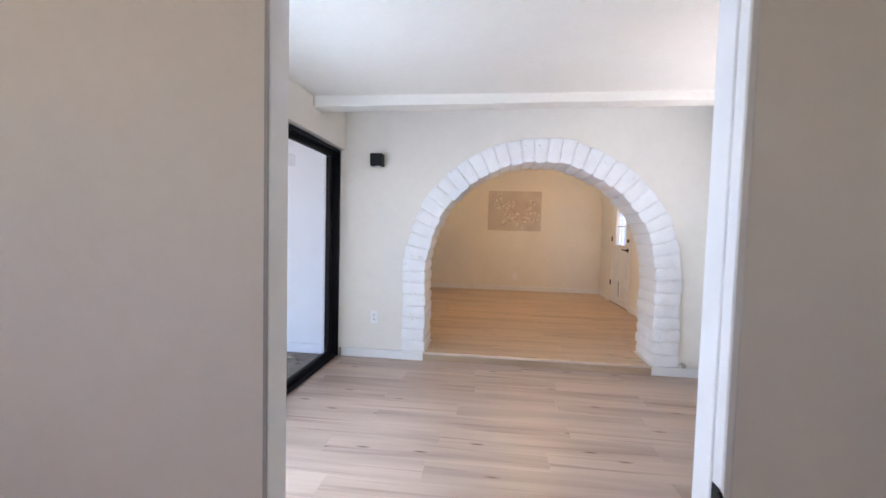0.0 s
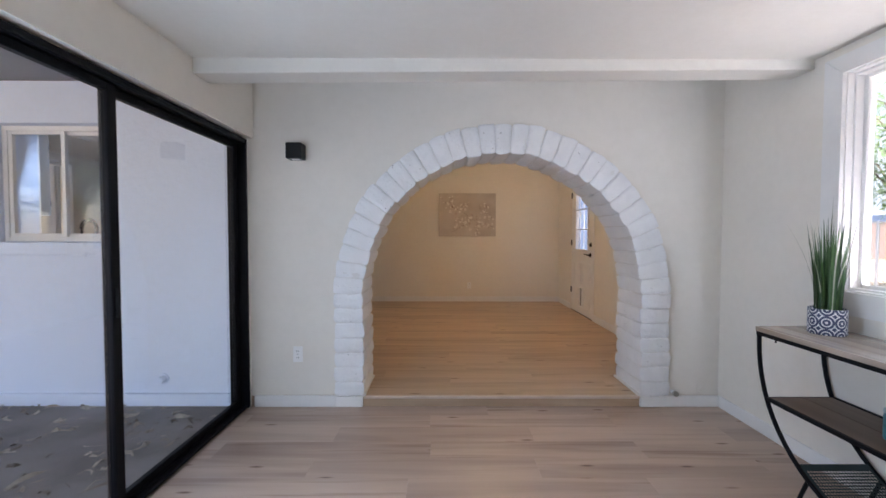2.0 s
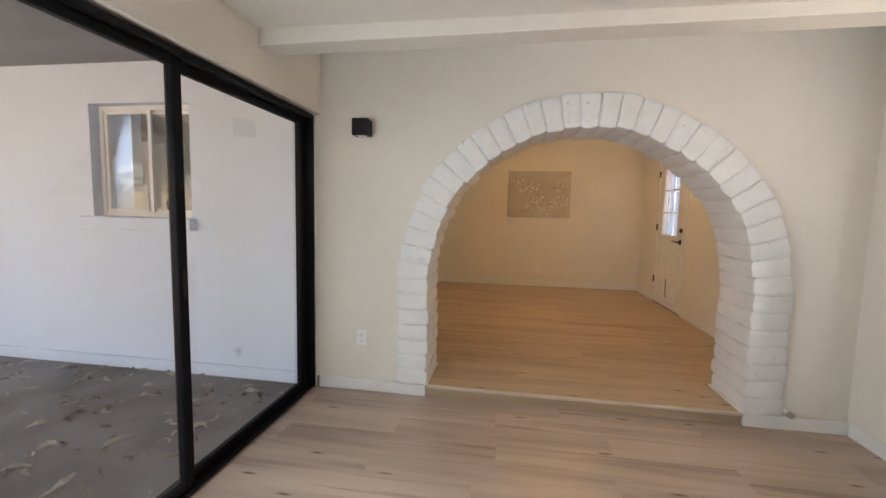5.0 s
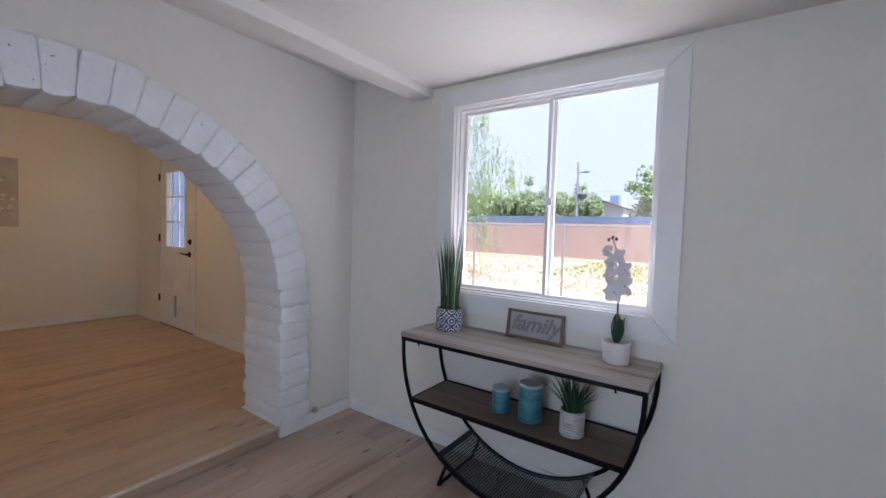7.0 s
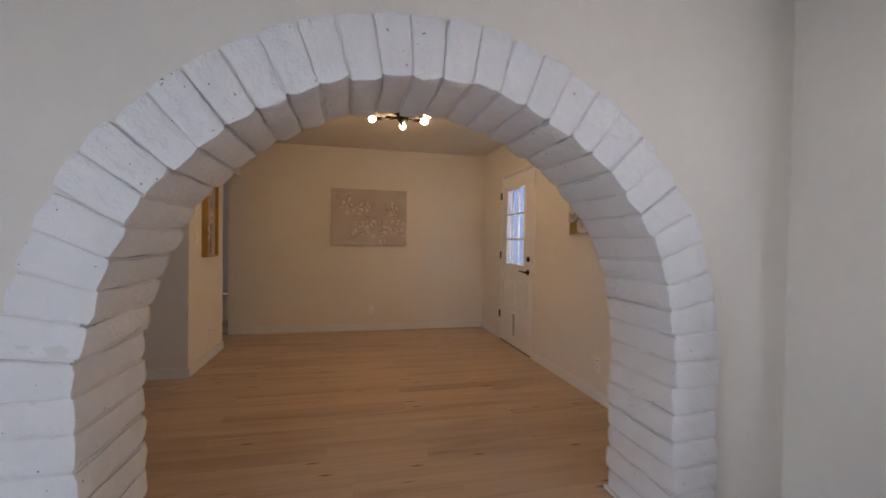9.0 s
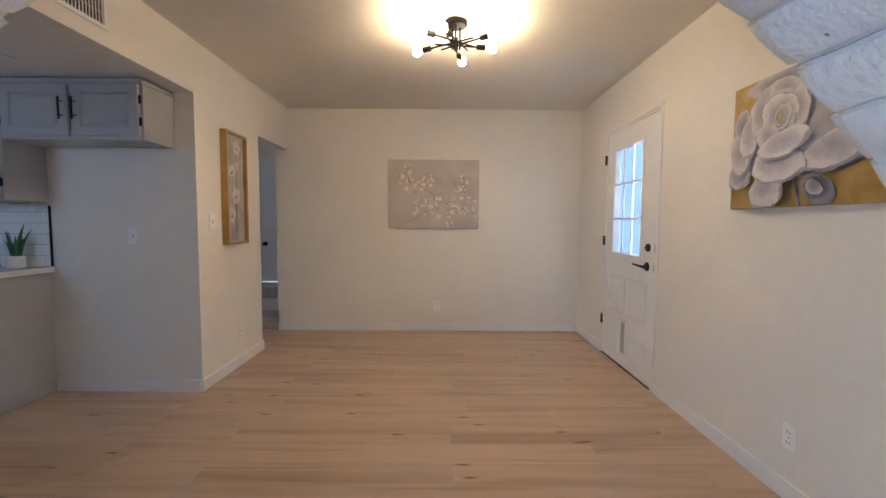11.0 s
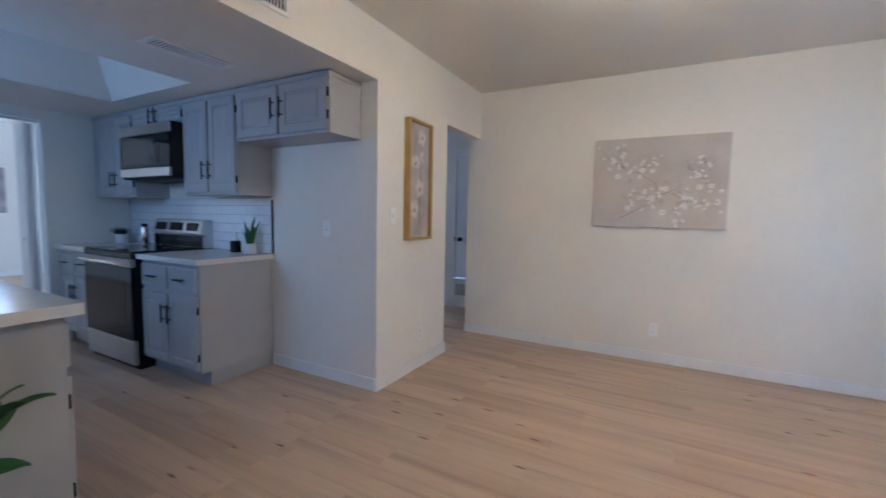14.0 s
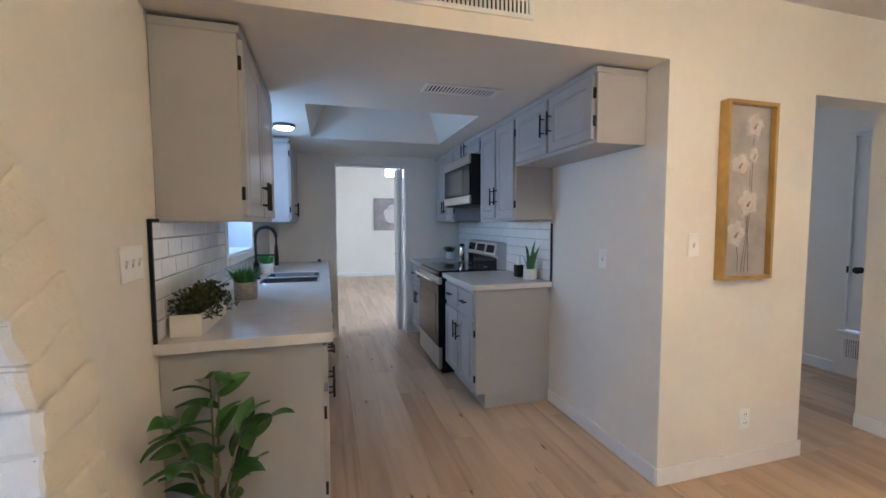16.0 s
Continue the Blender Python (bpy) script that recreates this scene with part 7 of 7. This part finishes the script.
def far_house(x, y, rz):
    h = thing("far_house", pose(x, y, -0.27, 0, 0, rz), "pale grey gabled house beyond the wall", "house")
    wall = boxes((-4, 4, -3, 3, 0, 4.5))
    g = wall
    v = [g.verts.new(p) for p in ((-4, -3, 4.5), (-4, 3, 4.5), (-4, 0, 5.6), (4, -3, 4.5), (4, 3, 4.5), (4, 0, 5.6))]
    g.faces.new((v[0], v[1], v[2]))
    g.faces.new((v[3], v[5], v[4]))
    part("wall", g, plain("pale_siding", (0.50, 0.53, 0.60), 0.8, scale=0.5), h)
    for s in (-1, 1):
        part("roof", boxes((-4.4, 4.4, 0, 3.5, -0.06, 0.06)), plain("brown_shingle", (0.14, 0.10, 0.09), 0.9), h, at=pose(0, 0, 5.62) @ pose(0, 0, 0, -20 if s > 0 else 200, 0, 0))
    part("roof_cooler", boxes((-0.6, 0.6, -1.8, -0.8, 5.0, 6.2), bevel=0.03), plain("cooler_blue", (0.20, 0.30, 0.42), 0.5), h)
    for a in (-2, 1.5):
        w_ = part("window", boxes((a, a + 1.1, -3.03, -2.99, 1.0, 2.1)), DARK_GLASS, h)
        part("sill", boxes((a - 0.08, a + 1.18, -3.08, -3.0, 0.93, 1.0)), TRIM, w_)


far_house(50.0, 14.2, 0)


def utility_pole(x, y):
    p = thing("utility_pole", pose(x, y, -0.27), "grey street pole with lamp and camera dome", "pole")
    part("pole", tube([(0, 0, 0), (0, 0, 7.4)], 0.13, 10, taper=0.7), GALV, p)
    part("bracket", tube([(0, 0, 6.5), (0, -0.55, 6.6)], 0.05, 6), GALV, p)
    part("lamp_head", boxes((-0.15, 0.15, -0.9, -0.5, 6.52, 6.68), bevel=0.03), GALV, p)
    part("dome", lathe([(0, 4.35), (0.25, 4.45), (0.36, 4.7), (0.36, 4.8), (0, 4.85)], 14, 0, -0.42), plain("dark_dome", (0.06, 0.06, 0.07), 0.3), p)
    part("dome_arm", tube([(0, 0, 4.9), (0, -0.42, 4.85)], 0.05, 6), GALV, p)


utility_pole(33.5, 12.2)


def tree(x, y, height, crown_r, label, seed, leaf=0.14, n=5000, weep=0.0, mat=None, base=0.35):
    """Tapered trunk, forking limbs, and a crown of loose leaf clumps with gaps; weep hangs the leaves in strands."""
    t = thing("tree", pose(x, y, -0.27), label, "tree", "trees beyond the yard")
    rng = random.Random(seed)
    trunk = bmesh.new()
    tube([(0, 0, 0), (0.05, 0.03, height * 0.2), (-0.04, 0.05, height * 0.42), (0.02, 0, height * 0.7)], height * 0.028, 9, trunk, taper=0.4)
    tips = []
    for k in range(12):
        a, f = rng.uniform(0, 6.28), rng.uniform(0.28, 0.62)
        z = height * f
        L = crown_r * rng.uniform(0.55, 0.95)
        e = Vector((math.cos(a) * L, math.sin(a) * L, z + height * rng.uniform(0.10, 0.34)))
        mid = Vector((math.cos(a) * L * 0.45, math.sin(a) * L * 0.45, z + (e.z - z) * 0.65))
        tube([(0, 0, z * 0.94), mid, e], height * (0.005 if weep else 0.012), 6, trunk, taper=0.3)
        tips += [e, mid.lerp(e, 0.5), mid]
    tips.append(Vector((0, 0, height * 0.86)))
    part("trunk", trunk, plain("grey_bark", (0.16, 0.12, 0.09), 0.95, var=0.3, bump=0.8, scale=4, fine=20), t, smooth=True)
    vs, fs = [], []
    clumps = [(p + Vector((rng.gauss(0, 0.25), rng.gauss(0, 0.25), rng.gauss(0, 0.2))) * crown_r, crown_r * rng.uniform(0.16, 0.34)) for p in tips for _ in range(2)]
    for k in range(n):
        c, r = clumps[rng.randrange(len(clumps))]
        d = Vector((rng.gauss(0, 1), rng.gauss(0, 1), rng.gauss(0, 0.8))).normalized() * r * rng.random() ** 0.45
        p = c + d
        if weep:
            if k % 14 == 0:
                strand = p.copy()
            p = strand + Vector((rng.gauss(0, 0.035), rng.gauss(0, 0.035), -0.085 * (k % 14)))
        if p.z < height * base * (1 - weep):
            continue
        u = Vector((rng.uniform(-1, 1), rng.uniform(-1, 1), rng.uniform(-1, 1) - 2.0 * weep)).normalized()
        s = u.orthogonal().normalized() * leaf * (0.22 if weep else 0.42)
        L = u * leaf * rng.uniform(0.7, 1.3)
        i = len(vs)
        vs += [p, p + L * 0.5 + s, p + L, p + L * 0.5 - s]
        fs.append((i, i + 1, i + 2, i + 3))
    me = bpy.data.meshes.new("crown")
    me.from_pydata([tuple(v) for v in vs], [], fs)
    me.materials.append(mat or LEAF)
    o = new("crown", me)
    o.parent = t
    return t


LEAF = leafy("tree_leaf", (0.18, 0.26, 0.13), (0.32, 0.41, 0.23), 0.6, 0.45)
WILLOW = leafy("willow_leaf", (0.24, 0.36, 0.17), (0.40, 0.52, 0.27), 0.6, 0.55)
tree(11.6, 10.9, 6.0, 2.5, "drooping pale green pepper tree near the fence", 5, 0.15, 27000, 0.75, WILLOW)
for k, (x, y, h, r) in enumerate(((43, 29, 6.9, 3.4), (41, 25, 6.7, 3.2), (42, 21.5, 6.5, 3.0), (42, 18.4, 6.4, 2.9), (44, 15.8, 5.8, 2.5), (58, 9.5, 6.0, 3.4), (48, 36, 7.0, 4.0))):
    tree(x, y, h, r, "rounded green tree in the row beyond the wall", 20 + k, 0.30, 7000, 0.0, None, 0.15)
tree(39, 6.4, 7.4, 2.9, "tall broad green tree beyond the wall", 41, 0.30, 9000, 0.0, None, 0.2)
tree(41, 1.8, 7.8, 3.4, "tall broad green tree beyond the wall", 42, 0.30, 9000, 0.0, None, 0.2)
tree(-11, -5.5, 5.5, 2.6, "green tree beyond the patio, seen in the window glass", 51, 0.22, 5000, 0.0, None, 0.2)
tree(-15, -2.0, 6.0, 2.8, "green tree beyond the patio, seen in the window glass", 52, 0.22, 5000, 0.0, None, 0.2)
tree(46, -4.0, 6.0, 3.0, "small green tree beyond the wall", 43, 0.40, 2500, 0.0, None, 0.2)

# dry grass between the fence and the wall, with one green stretch
rng = random.Random(55)
for nm, lab, n, mat, ylo, yhi, xlo, xhi in (("dry_grass", "tall dry yellow grass along the fence", 14000, leafy("straw_blade", (0.56, 0.45, 0.30), (0.66, 0.55, 0.39), 0.9, 0.5), -6, 26, 11.2, 26.5),
                                             ("green_grass", "green weeds beyond the fence", 2200, leafy("weed_blade", (0.22, 0.30, 0.09), (0.30, 0.38, 0.14), 0.8, 0.5), 2.0, 8.0, 15.0, 24.0)):
    vs, fs = [], []
    for k in range(n):
        x, y = rng.uniform(xlo, xhi), rng.uniform(ylo, yhi)
        if nm == "dry_grass" and noise.noise(Vector((x * 0.22, y * 0.22, 3))) < -0.12:
            continue
        h = rng.uniform(0.05, 0.20) * (1.0 if nm == "dry_grass" else 0.7)
        a = rng.uniform(0, 3.14)
        w_ = 0.03
        i = len(vs)
        lx, ly = rng.uniform(-0.2, 0.2), rng.uniform(-0.2, 0.2)
        vs += [(x - w_ * math.cos(a), y - w_ * math.sin(a), -0.27), (x + w_ * math.cos(a), y + w_ * math.sin(a), -0.27), (x + lx, y + ly, -0.27 + h)]
        fs.append((i, i + 1, i + 2))
    me = bpy.data.meshes.new(nm)
    me.from_pydata(vs, [], fs)
    me.materials.append(mat)
    tagged(new(nm, me), lab, "grass", kind="stuff")

# picket screen outside the back door
scr = thing("picket_screen", pose(3.75, 0, -0.27), "vertical slat fence outside the back door, its white darkened to blue", "fence")
# white slats darkened and blued in their colour, against daylight overexposure
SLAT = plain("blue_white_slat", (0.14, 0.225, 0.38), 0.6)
first = None
for k in range(72):
    m = pose(0, 6.0 + 0.115 * k, 0)
    if first is None:
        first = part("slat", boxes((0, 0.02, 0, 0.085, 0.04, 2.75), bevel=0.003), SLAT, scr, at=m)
    else:
        twin(first, scr, m)
for z in (0.4, 1.6):
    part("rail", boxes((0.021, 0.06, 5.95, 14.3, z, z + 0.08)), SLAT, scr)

# hazy pale sky and distance beyond the yard
HAZE = glow("pale_haze", (0.74, 0.88, 1.0), 0.44)
HAZE.node_tree.nodes["Principled BSDF"].inputs["Base Color"].default_value = (0, 0, 0, 1)
b = bmesh.new()
ring = [(95 * math.cos(a) - 10, 95 * math.sin(a) + 10) for a in (math.radians(-60 + 6 * k) for k in range(24))]
lo = [b.verts.new((x, y, -0.4)) for x, y in ring]
hi = [b.verts.new((x, y, 60.0)) for x, y in ring]
for k in range(23):
    b.faces.new((lo[k], lo[k + 1], hi[k + 1], hi[k]))
structure("backdrop", b, HAZE, "pale hazy daylight sky beyond the trees", "sky")

# ---------------------------------------------------------------- floors and the arch, piece by piece
structure("floor_slab_lower", boxes((-1.3, SX1 + 0.1, -1.1, SY1 + 0.05, LOW - 0.12, LOW - 0.006)), SUBFLOOR, "dark joints under the sunroom planks", "floor")
structure("floor_slab_upper", boxes((KX0 - 0.1, -1.2, 4.30, 9.45, -0.1, -0.006), (-1.2, DX1 + 0.1, 4.128, 9.45, -0.1, -0.006), (-9.55, KX0 - 0.1, 4.0, 9.15, -0.1, -0.006)), SUBFLOOR, "dark joints under the house planks", "floor")


def plank_mesh(length, width, t=0.006):
    b = boxes((0, length, 0, width, -t, 0))
    bmesh.ops.bevel(b, geom=[e for e in b.edges if all(v.co.z > -1e-6 for v in e.verts)], offset=0.0005, segments=1, affect="EDGES")
    bmesh.ops.recalc_face_normals(b, faces=b.faces[:])
    me = bpy.data.meshes.new("plank")
    b.to_mesh(me)
    b.free()
    return me


PLANKS = {}


def lay_planks(name, areas, z, mat, width, length, seed, label, shift=0.0):
    """Boards in staggered rows along x, cut where they meet the walls."""
    fl = thing(name, pose(0, 0, z), label, "floor", kind="structure")
    rng = random.Random(seed)
    for x0, x1, y0, y1 in areas:
        y = math.floor((y0 - shift) / width) * width + shift
        row = 0
        while y < y1 - 1e-4:
            a, b = max(y, y0), min(y + width, y1)
            x = x0 - length * ((row * 0.5 + rng.uniform(-0.12, 0.12)) % 1.0)
            while x < x1 - 1e-4:
                p, q = max(x, x0), min(x + length, x1)
                if q - p > 0.01 and b - a > 0.004:
                    key = (round(q - p - 0.0003, 4), round(b - a - 0.0003, 4), mat.name)
                    if key not in PLANKS:
                        PLANKS[key] = plank_mesh(key[0], key[1])
                        PLANKS[key].materials.append(mat)
                    o = new("plank", PLANKS[key])
                    o.parent, o.matrix_basis = fl, pose(p, a, 0)
                x += length
            y += width
            row += 1
    return fl


lay_planks("floor_sunroom", [(SX0, SX1, 1.19, 4.118)], LOW, LOWER_WOOD, 0.187, 1.24, 4, "greyed oak plank floor of the sunroom", 0.05)
lay_planks("floor_entry", [(-1.2, 1.7, -1.0, 1.19)], LOW, LOWER_WOOD, 0.187, 1.24, 5, "greyed oak plank floor of the entry", 0.05)
lay_planks("floor_dining", [(DX0, DX1, 4.128, DY1)], UP, UPPER_WOOD, 0.187, 1.24, 6, "light oak plank floor of the dining room", 0.02)
lay_planks("floor_kitchen", [(KX0 - 0.12, DX0, 4.49, KY1)], UP, UPPER_WOOD, 0.187, 1.24, 7, "light oak plank floor of the kitchen", 0.02)
lay_planks("floor_hall", [(-3.4, DX0, 6.81, 7.672), (-3.4, DX0, 7.672, DY1), (-3.4, 0.18, 8.514, 9.40)], UP, UPPER_WOOD, 0.187, 1.24, 8, "light oak plank floor of the hall", 0.02)
lay_planks("floor_far_room", [(-9.5, KX0 - 0.12, 4.07, 9.08)], UP, UPPER_WOOD, 0.187, 1.9, 9, "light oak plank floor of the far room", 0.02)


def block_bm(lx, ly, lz, taper, seed, cut=0.006):
    """A slumped concrete block: rounded, uneven and a little bulged; x is its thickness, z its face length, y its depth."""
    rng = random.Random(seed)
    b = bmesh.new()
    us, vs, ws = [-1, -0.90, -0.4, 0.4, 0.90, 1], [-1, -0.965, -0.7, -0.35, 0, 0.35, 0.7, 0.965, 1], [-1, -0.93, -0.5, 0, 0.5, 0.93, 1]
    nx, ny, nz = len(us) - 1, len(vs) - 1, len(ws) - 1
    off = [rng.uniform(0, 50) for _ in range(3)]

    def point(i, j, k):
        u, v, w = us[i], vs[j], ws[k]
        half = lx / 2 * (1 + taper * w)
        x, y, z = u * half, v * ly / 2, w * lz / 2
        e = (abs(u) > 0.99) + (abs(v) > 0.99) + (abs(w) > 0.99)
        if e >= 2:
            face = abs(v) > 0.99
            c = cut * (0.35 if face else 1.7)
            x -= math.copysign(c, u) * (abs(u) > 0.99)
            y -= math.copysign(c, v) * face
            z -= math.copysign(c, w) * (abs(w) > 0.99)
        p = Vector((x, y, z))
        q = Vector((x * 16 + off[0], y * 16 + off[1], z * 16 + off[2]))
        d = noise.noise_vector(q) * 0.0075 + noise.noise_vector(q * 3.1) * 0.0042
        bulge = 0.002 * (1 - u * u) * (1 - w * w)
        p.y += math.copysign(bulge, v) if abs(v) > 0.99 else 0
        p.z += math.copysign(0.007 * (1 - u * u), w) if abs(w) > 0.99 else 0
        return p + Vector((d.x, d.y, d.z))
    cache = {}

    def vert(i, j, k):
        if (i, j, k) not in cache:
            cache[(i, j, k)] = b.verts.new(point(i, j, k))
        return cache[(i, j, k)]
    for i in range(nx):
        for j in range(ny):
            for k in (0, nz):
                b.faces.new((vert(i, j, k), vert(i + 1, j, k), vert(i + 1, j + 1, k), vert(i, j + 1, k)))
        for k in range(nz):
            for j in (0, ny):
                b.faces.new((vert(i, j, k), vert(i + 1, j, k), vert(i + 1, j, k + 1), vert(i, j, k + 1)))
    for j in range(ny):
        for k in range(nz):
            for i in (0, nx):
                b.faces.new((vert(i, j, k), vert(i, j + 1, k), vert(i, j + 1, k + 1), vert(i, j, k + 1)))
    return b


def brick_arch():
    """White-painted slump blocks on end round the arch, and laid flat in its two legs."""
    arch = thing("brick_arch", pose(ARCH_X, 4.3175, 0), "white-painted slump block arch between sunroom and dining room", "arch", kind="structure")
    depth, rad = 0.425, ARCH_RO - ARCH_R
    step = math.pi / 31
    rm = (ARCH_R + ARCH_RO) / 2
    taper = rad / 2 / rm
    proto = []
    for s in range(7):
        proto.append(part("brick", block_bm(rm * step - 0.0035, depth, rad, taper, 40 + s), BRICK, arch, smooth=True))
    flat = []
    for s in range(5):
        flat.append(part("brick", block_bm(0.0975, depth, rad, 0.0, 60 + s), BRICK, arch, smooth=True))
    rng = random.Random(21)
    used = set()

    def put(src, m):
        if src.name in used:
            twin(src, arch, m)
        else:
            src.matrix_basis = m
            used.add(src.name)
    for k in range(31):
        a = step * (k + 0.5)
        m = pose(-rm * math.cos(a) * 1.0, rng.uniform(-0.010, 0.007), ARCH_Z + rm * math.sin(a)) @ pose(0, 0, 0, 0, -90 + math.degrees(a), 0) @ pose(0, 0, rng.uniform(-0.006, 0.009), rng.uniform(-0.9, 0.9), rng.uniform(-1.3, 1.3), 180 * rng.randint(0, 1))
        put(proto[(k * 3 + k // 7) % 7], m)
    courses = 7
    hgt = ARCH_Z / courses
    for side in (-1, 1):
        for k in range(courses):
            z = hgt * (k + 0.5)
            m = pose(side * rm, rng.uniform(-0.009, 0.006), z) @ pose(0, 0, 0, 0, 90, 0) @ pose(0, 0, rng.uniform(-0.006, 0.006), rng.uniform(-0.9, 0.9), rng.uniform(-1.0, 1.0), 180 * rng.randint(0, 1)) @ Matrix.Diagonal((hgt / 0.1015, 1, 1, 1))
            put(flat[(k * 2 + side) % 5], m)
    # recessed mortar behind the joints
    b = bmesh.new()
    ri, ro, y0, y1 = ARCH_R + 0.010, ARCH_RO - 0.010, -depth / 2 + 0.009, depth / 2 - 0.009
    prof = [(-1, 0.0)] + [(math.pi * k / 48, None) for k in range(49)] + [(1, 0.0)]
    rings = []
    for a, flag in prof:
        if flag is not None:
            pi_, po = (a * ri, 0.0), (a * ro, 0.0)
        else:
            pi_, po = (-ri * math.cos(a), ARCH_Z + ri * math.sin(a)), (-ro * math.cos(a), ARCH_Z + ro * math.sin(a))
        rings.append([b.verts.new((p[0], y, p[1])) for p, y in ((pi_, y0), (po, y0), (po, y1), (pi_, y1))])
    for p, q in zip(rings, rings[1:]):
        for k in range(4):
            b.faces.new((p[k], p[(k + 1) % 4], q[(k + 1) % 4], q[k]))
    b.faces.new(rings[0])
    b.faces.new(rings[-1])
    part("mortar", b, MORTAR, arch)
    # plinth under each leg on the sunroom side
    for side in (-1, 1):
        part("plinth", boxes((side * rm - rad / 2 + 0.004, side * rm + rad / 2 - 0.004, -depth / 2 - 0.004, -depth / 2 + 0.10, LOW, 0.0), bevel=0.004), TRIM, arch)


brick_arch()


def tile_run(name, m, cells, z0, label):
    """Running-bond subway tiles with open joints, from x0 to x1 along the wall; cells: x0, x1, z1."""
    t = thing(name, m, label, "backsplash", kind="structure")
    TW, TH, gap = 0.152, 0.076, 0.003
    meshes = {}
    for x0, x1, za, zb in cells:
        part("grout", boxes((x0, x1, -0.003, -0.0005, za, zb)), GROUT, t)
        z, row = z0, 0
        while z < zb - 0.004:
            top = min(z + TH, zb)
            lo = max(z, za)
            x = x0 - (TW / 2 if row % 2 else 0)
            while x < x1 - 0.004:
                a, b = max(x, x0), min(x + TW, x1)
                if b - a > 0.012 and top - lo > 0.012:
                    key = (round(b - a - gap, 3), round(top - lo - gap, 3))
                    if key not in meshes:
                        bm_ = boxes((0, key[0], -0.009, -0.003, 0, key[1]))
                        bmesh.ops.bevel(bm_, geom=[e for e in bm_.edges if all(v.co.y < -0.008 for v in e.verts)], offset=0.0025, segments=1, affect="EDGES")
                        bmesh.ops.recalc_face_normals(bm_, faces=bm_.faces[:])
                        me = bpy.data.meshes.new("tile")
                        bm_.to_mesh(me)
                        bm_.free()
                        me.materials.append(TILE)
                        meshes[key] = me
                    o = new("tile", meshes[key])
                    o.parent, o.matrix_basis = t, pose(a + gap / 2, 0, lo + gap / 2)
                x += TW
            z += TH
            row += 1
    return t


t = tile_run("backsplash_north", pose(0, N, 0), [(-4.02, -1.856, 0.903, 1.343)], 0.903, "glazed white subway tile backsplash with black edge strip")
part("edge_strip", boxes((-1.856, -1.846, -0.011, 0.0, 0.903, 1.328)), MATT_BLACK, t, "black metal edge strip")
t = tile_run("backsplash_south", pose(0, S0, 0, 0, 0, 180), [(0.896, 2.0, 0.903, 1.345), (2.99, 4.02, 0.903, 1.345), (2.0, 2.99, 0.903, 1.068)], 0.903, "glazed white subway tile backsplash behind the sink")
part("edge_strip", boxes((0.884, 0.896, -0.012, 0.0, 0.903, 1.356)), MATT_BLACK, t, "black metal edge strip")
part("top_strip", boxes((0.896, 0.962, -0.012, 0.0, 1.3455, 1.356)), MATT_BLACK, t)
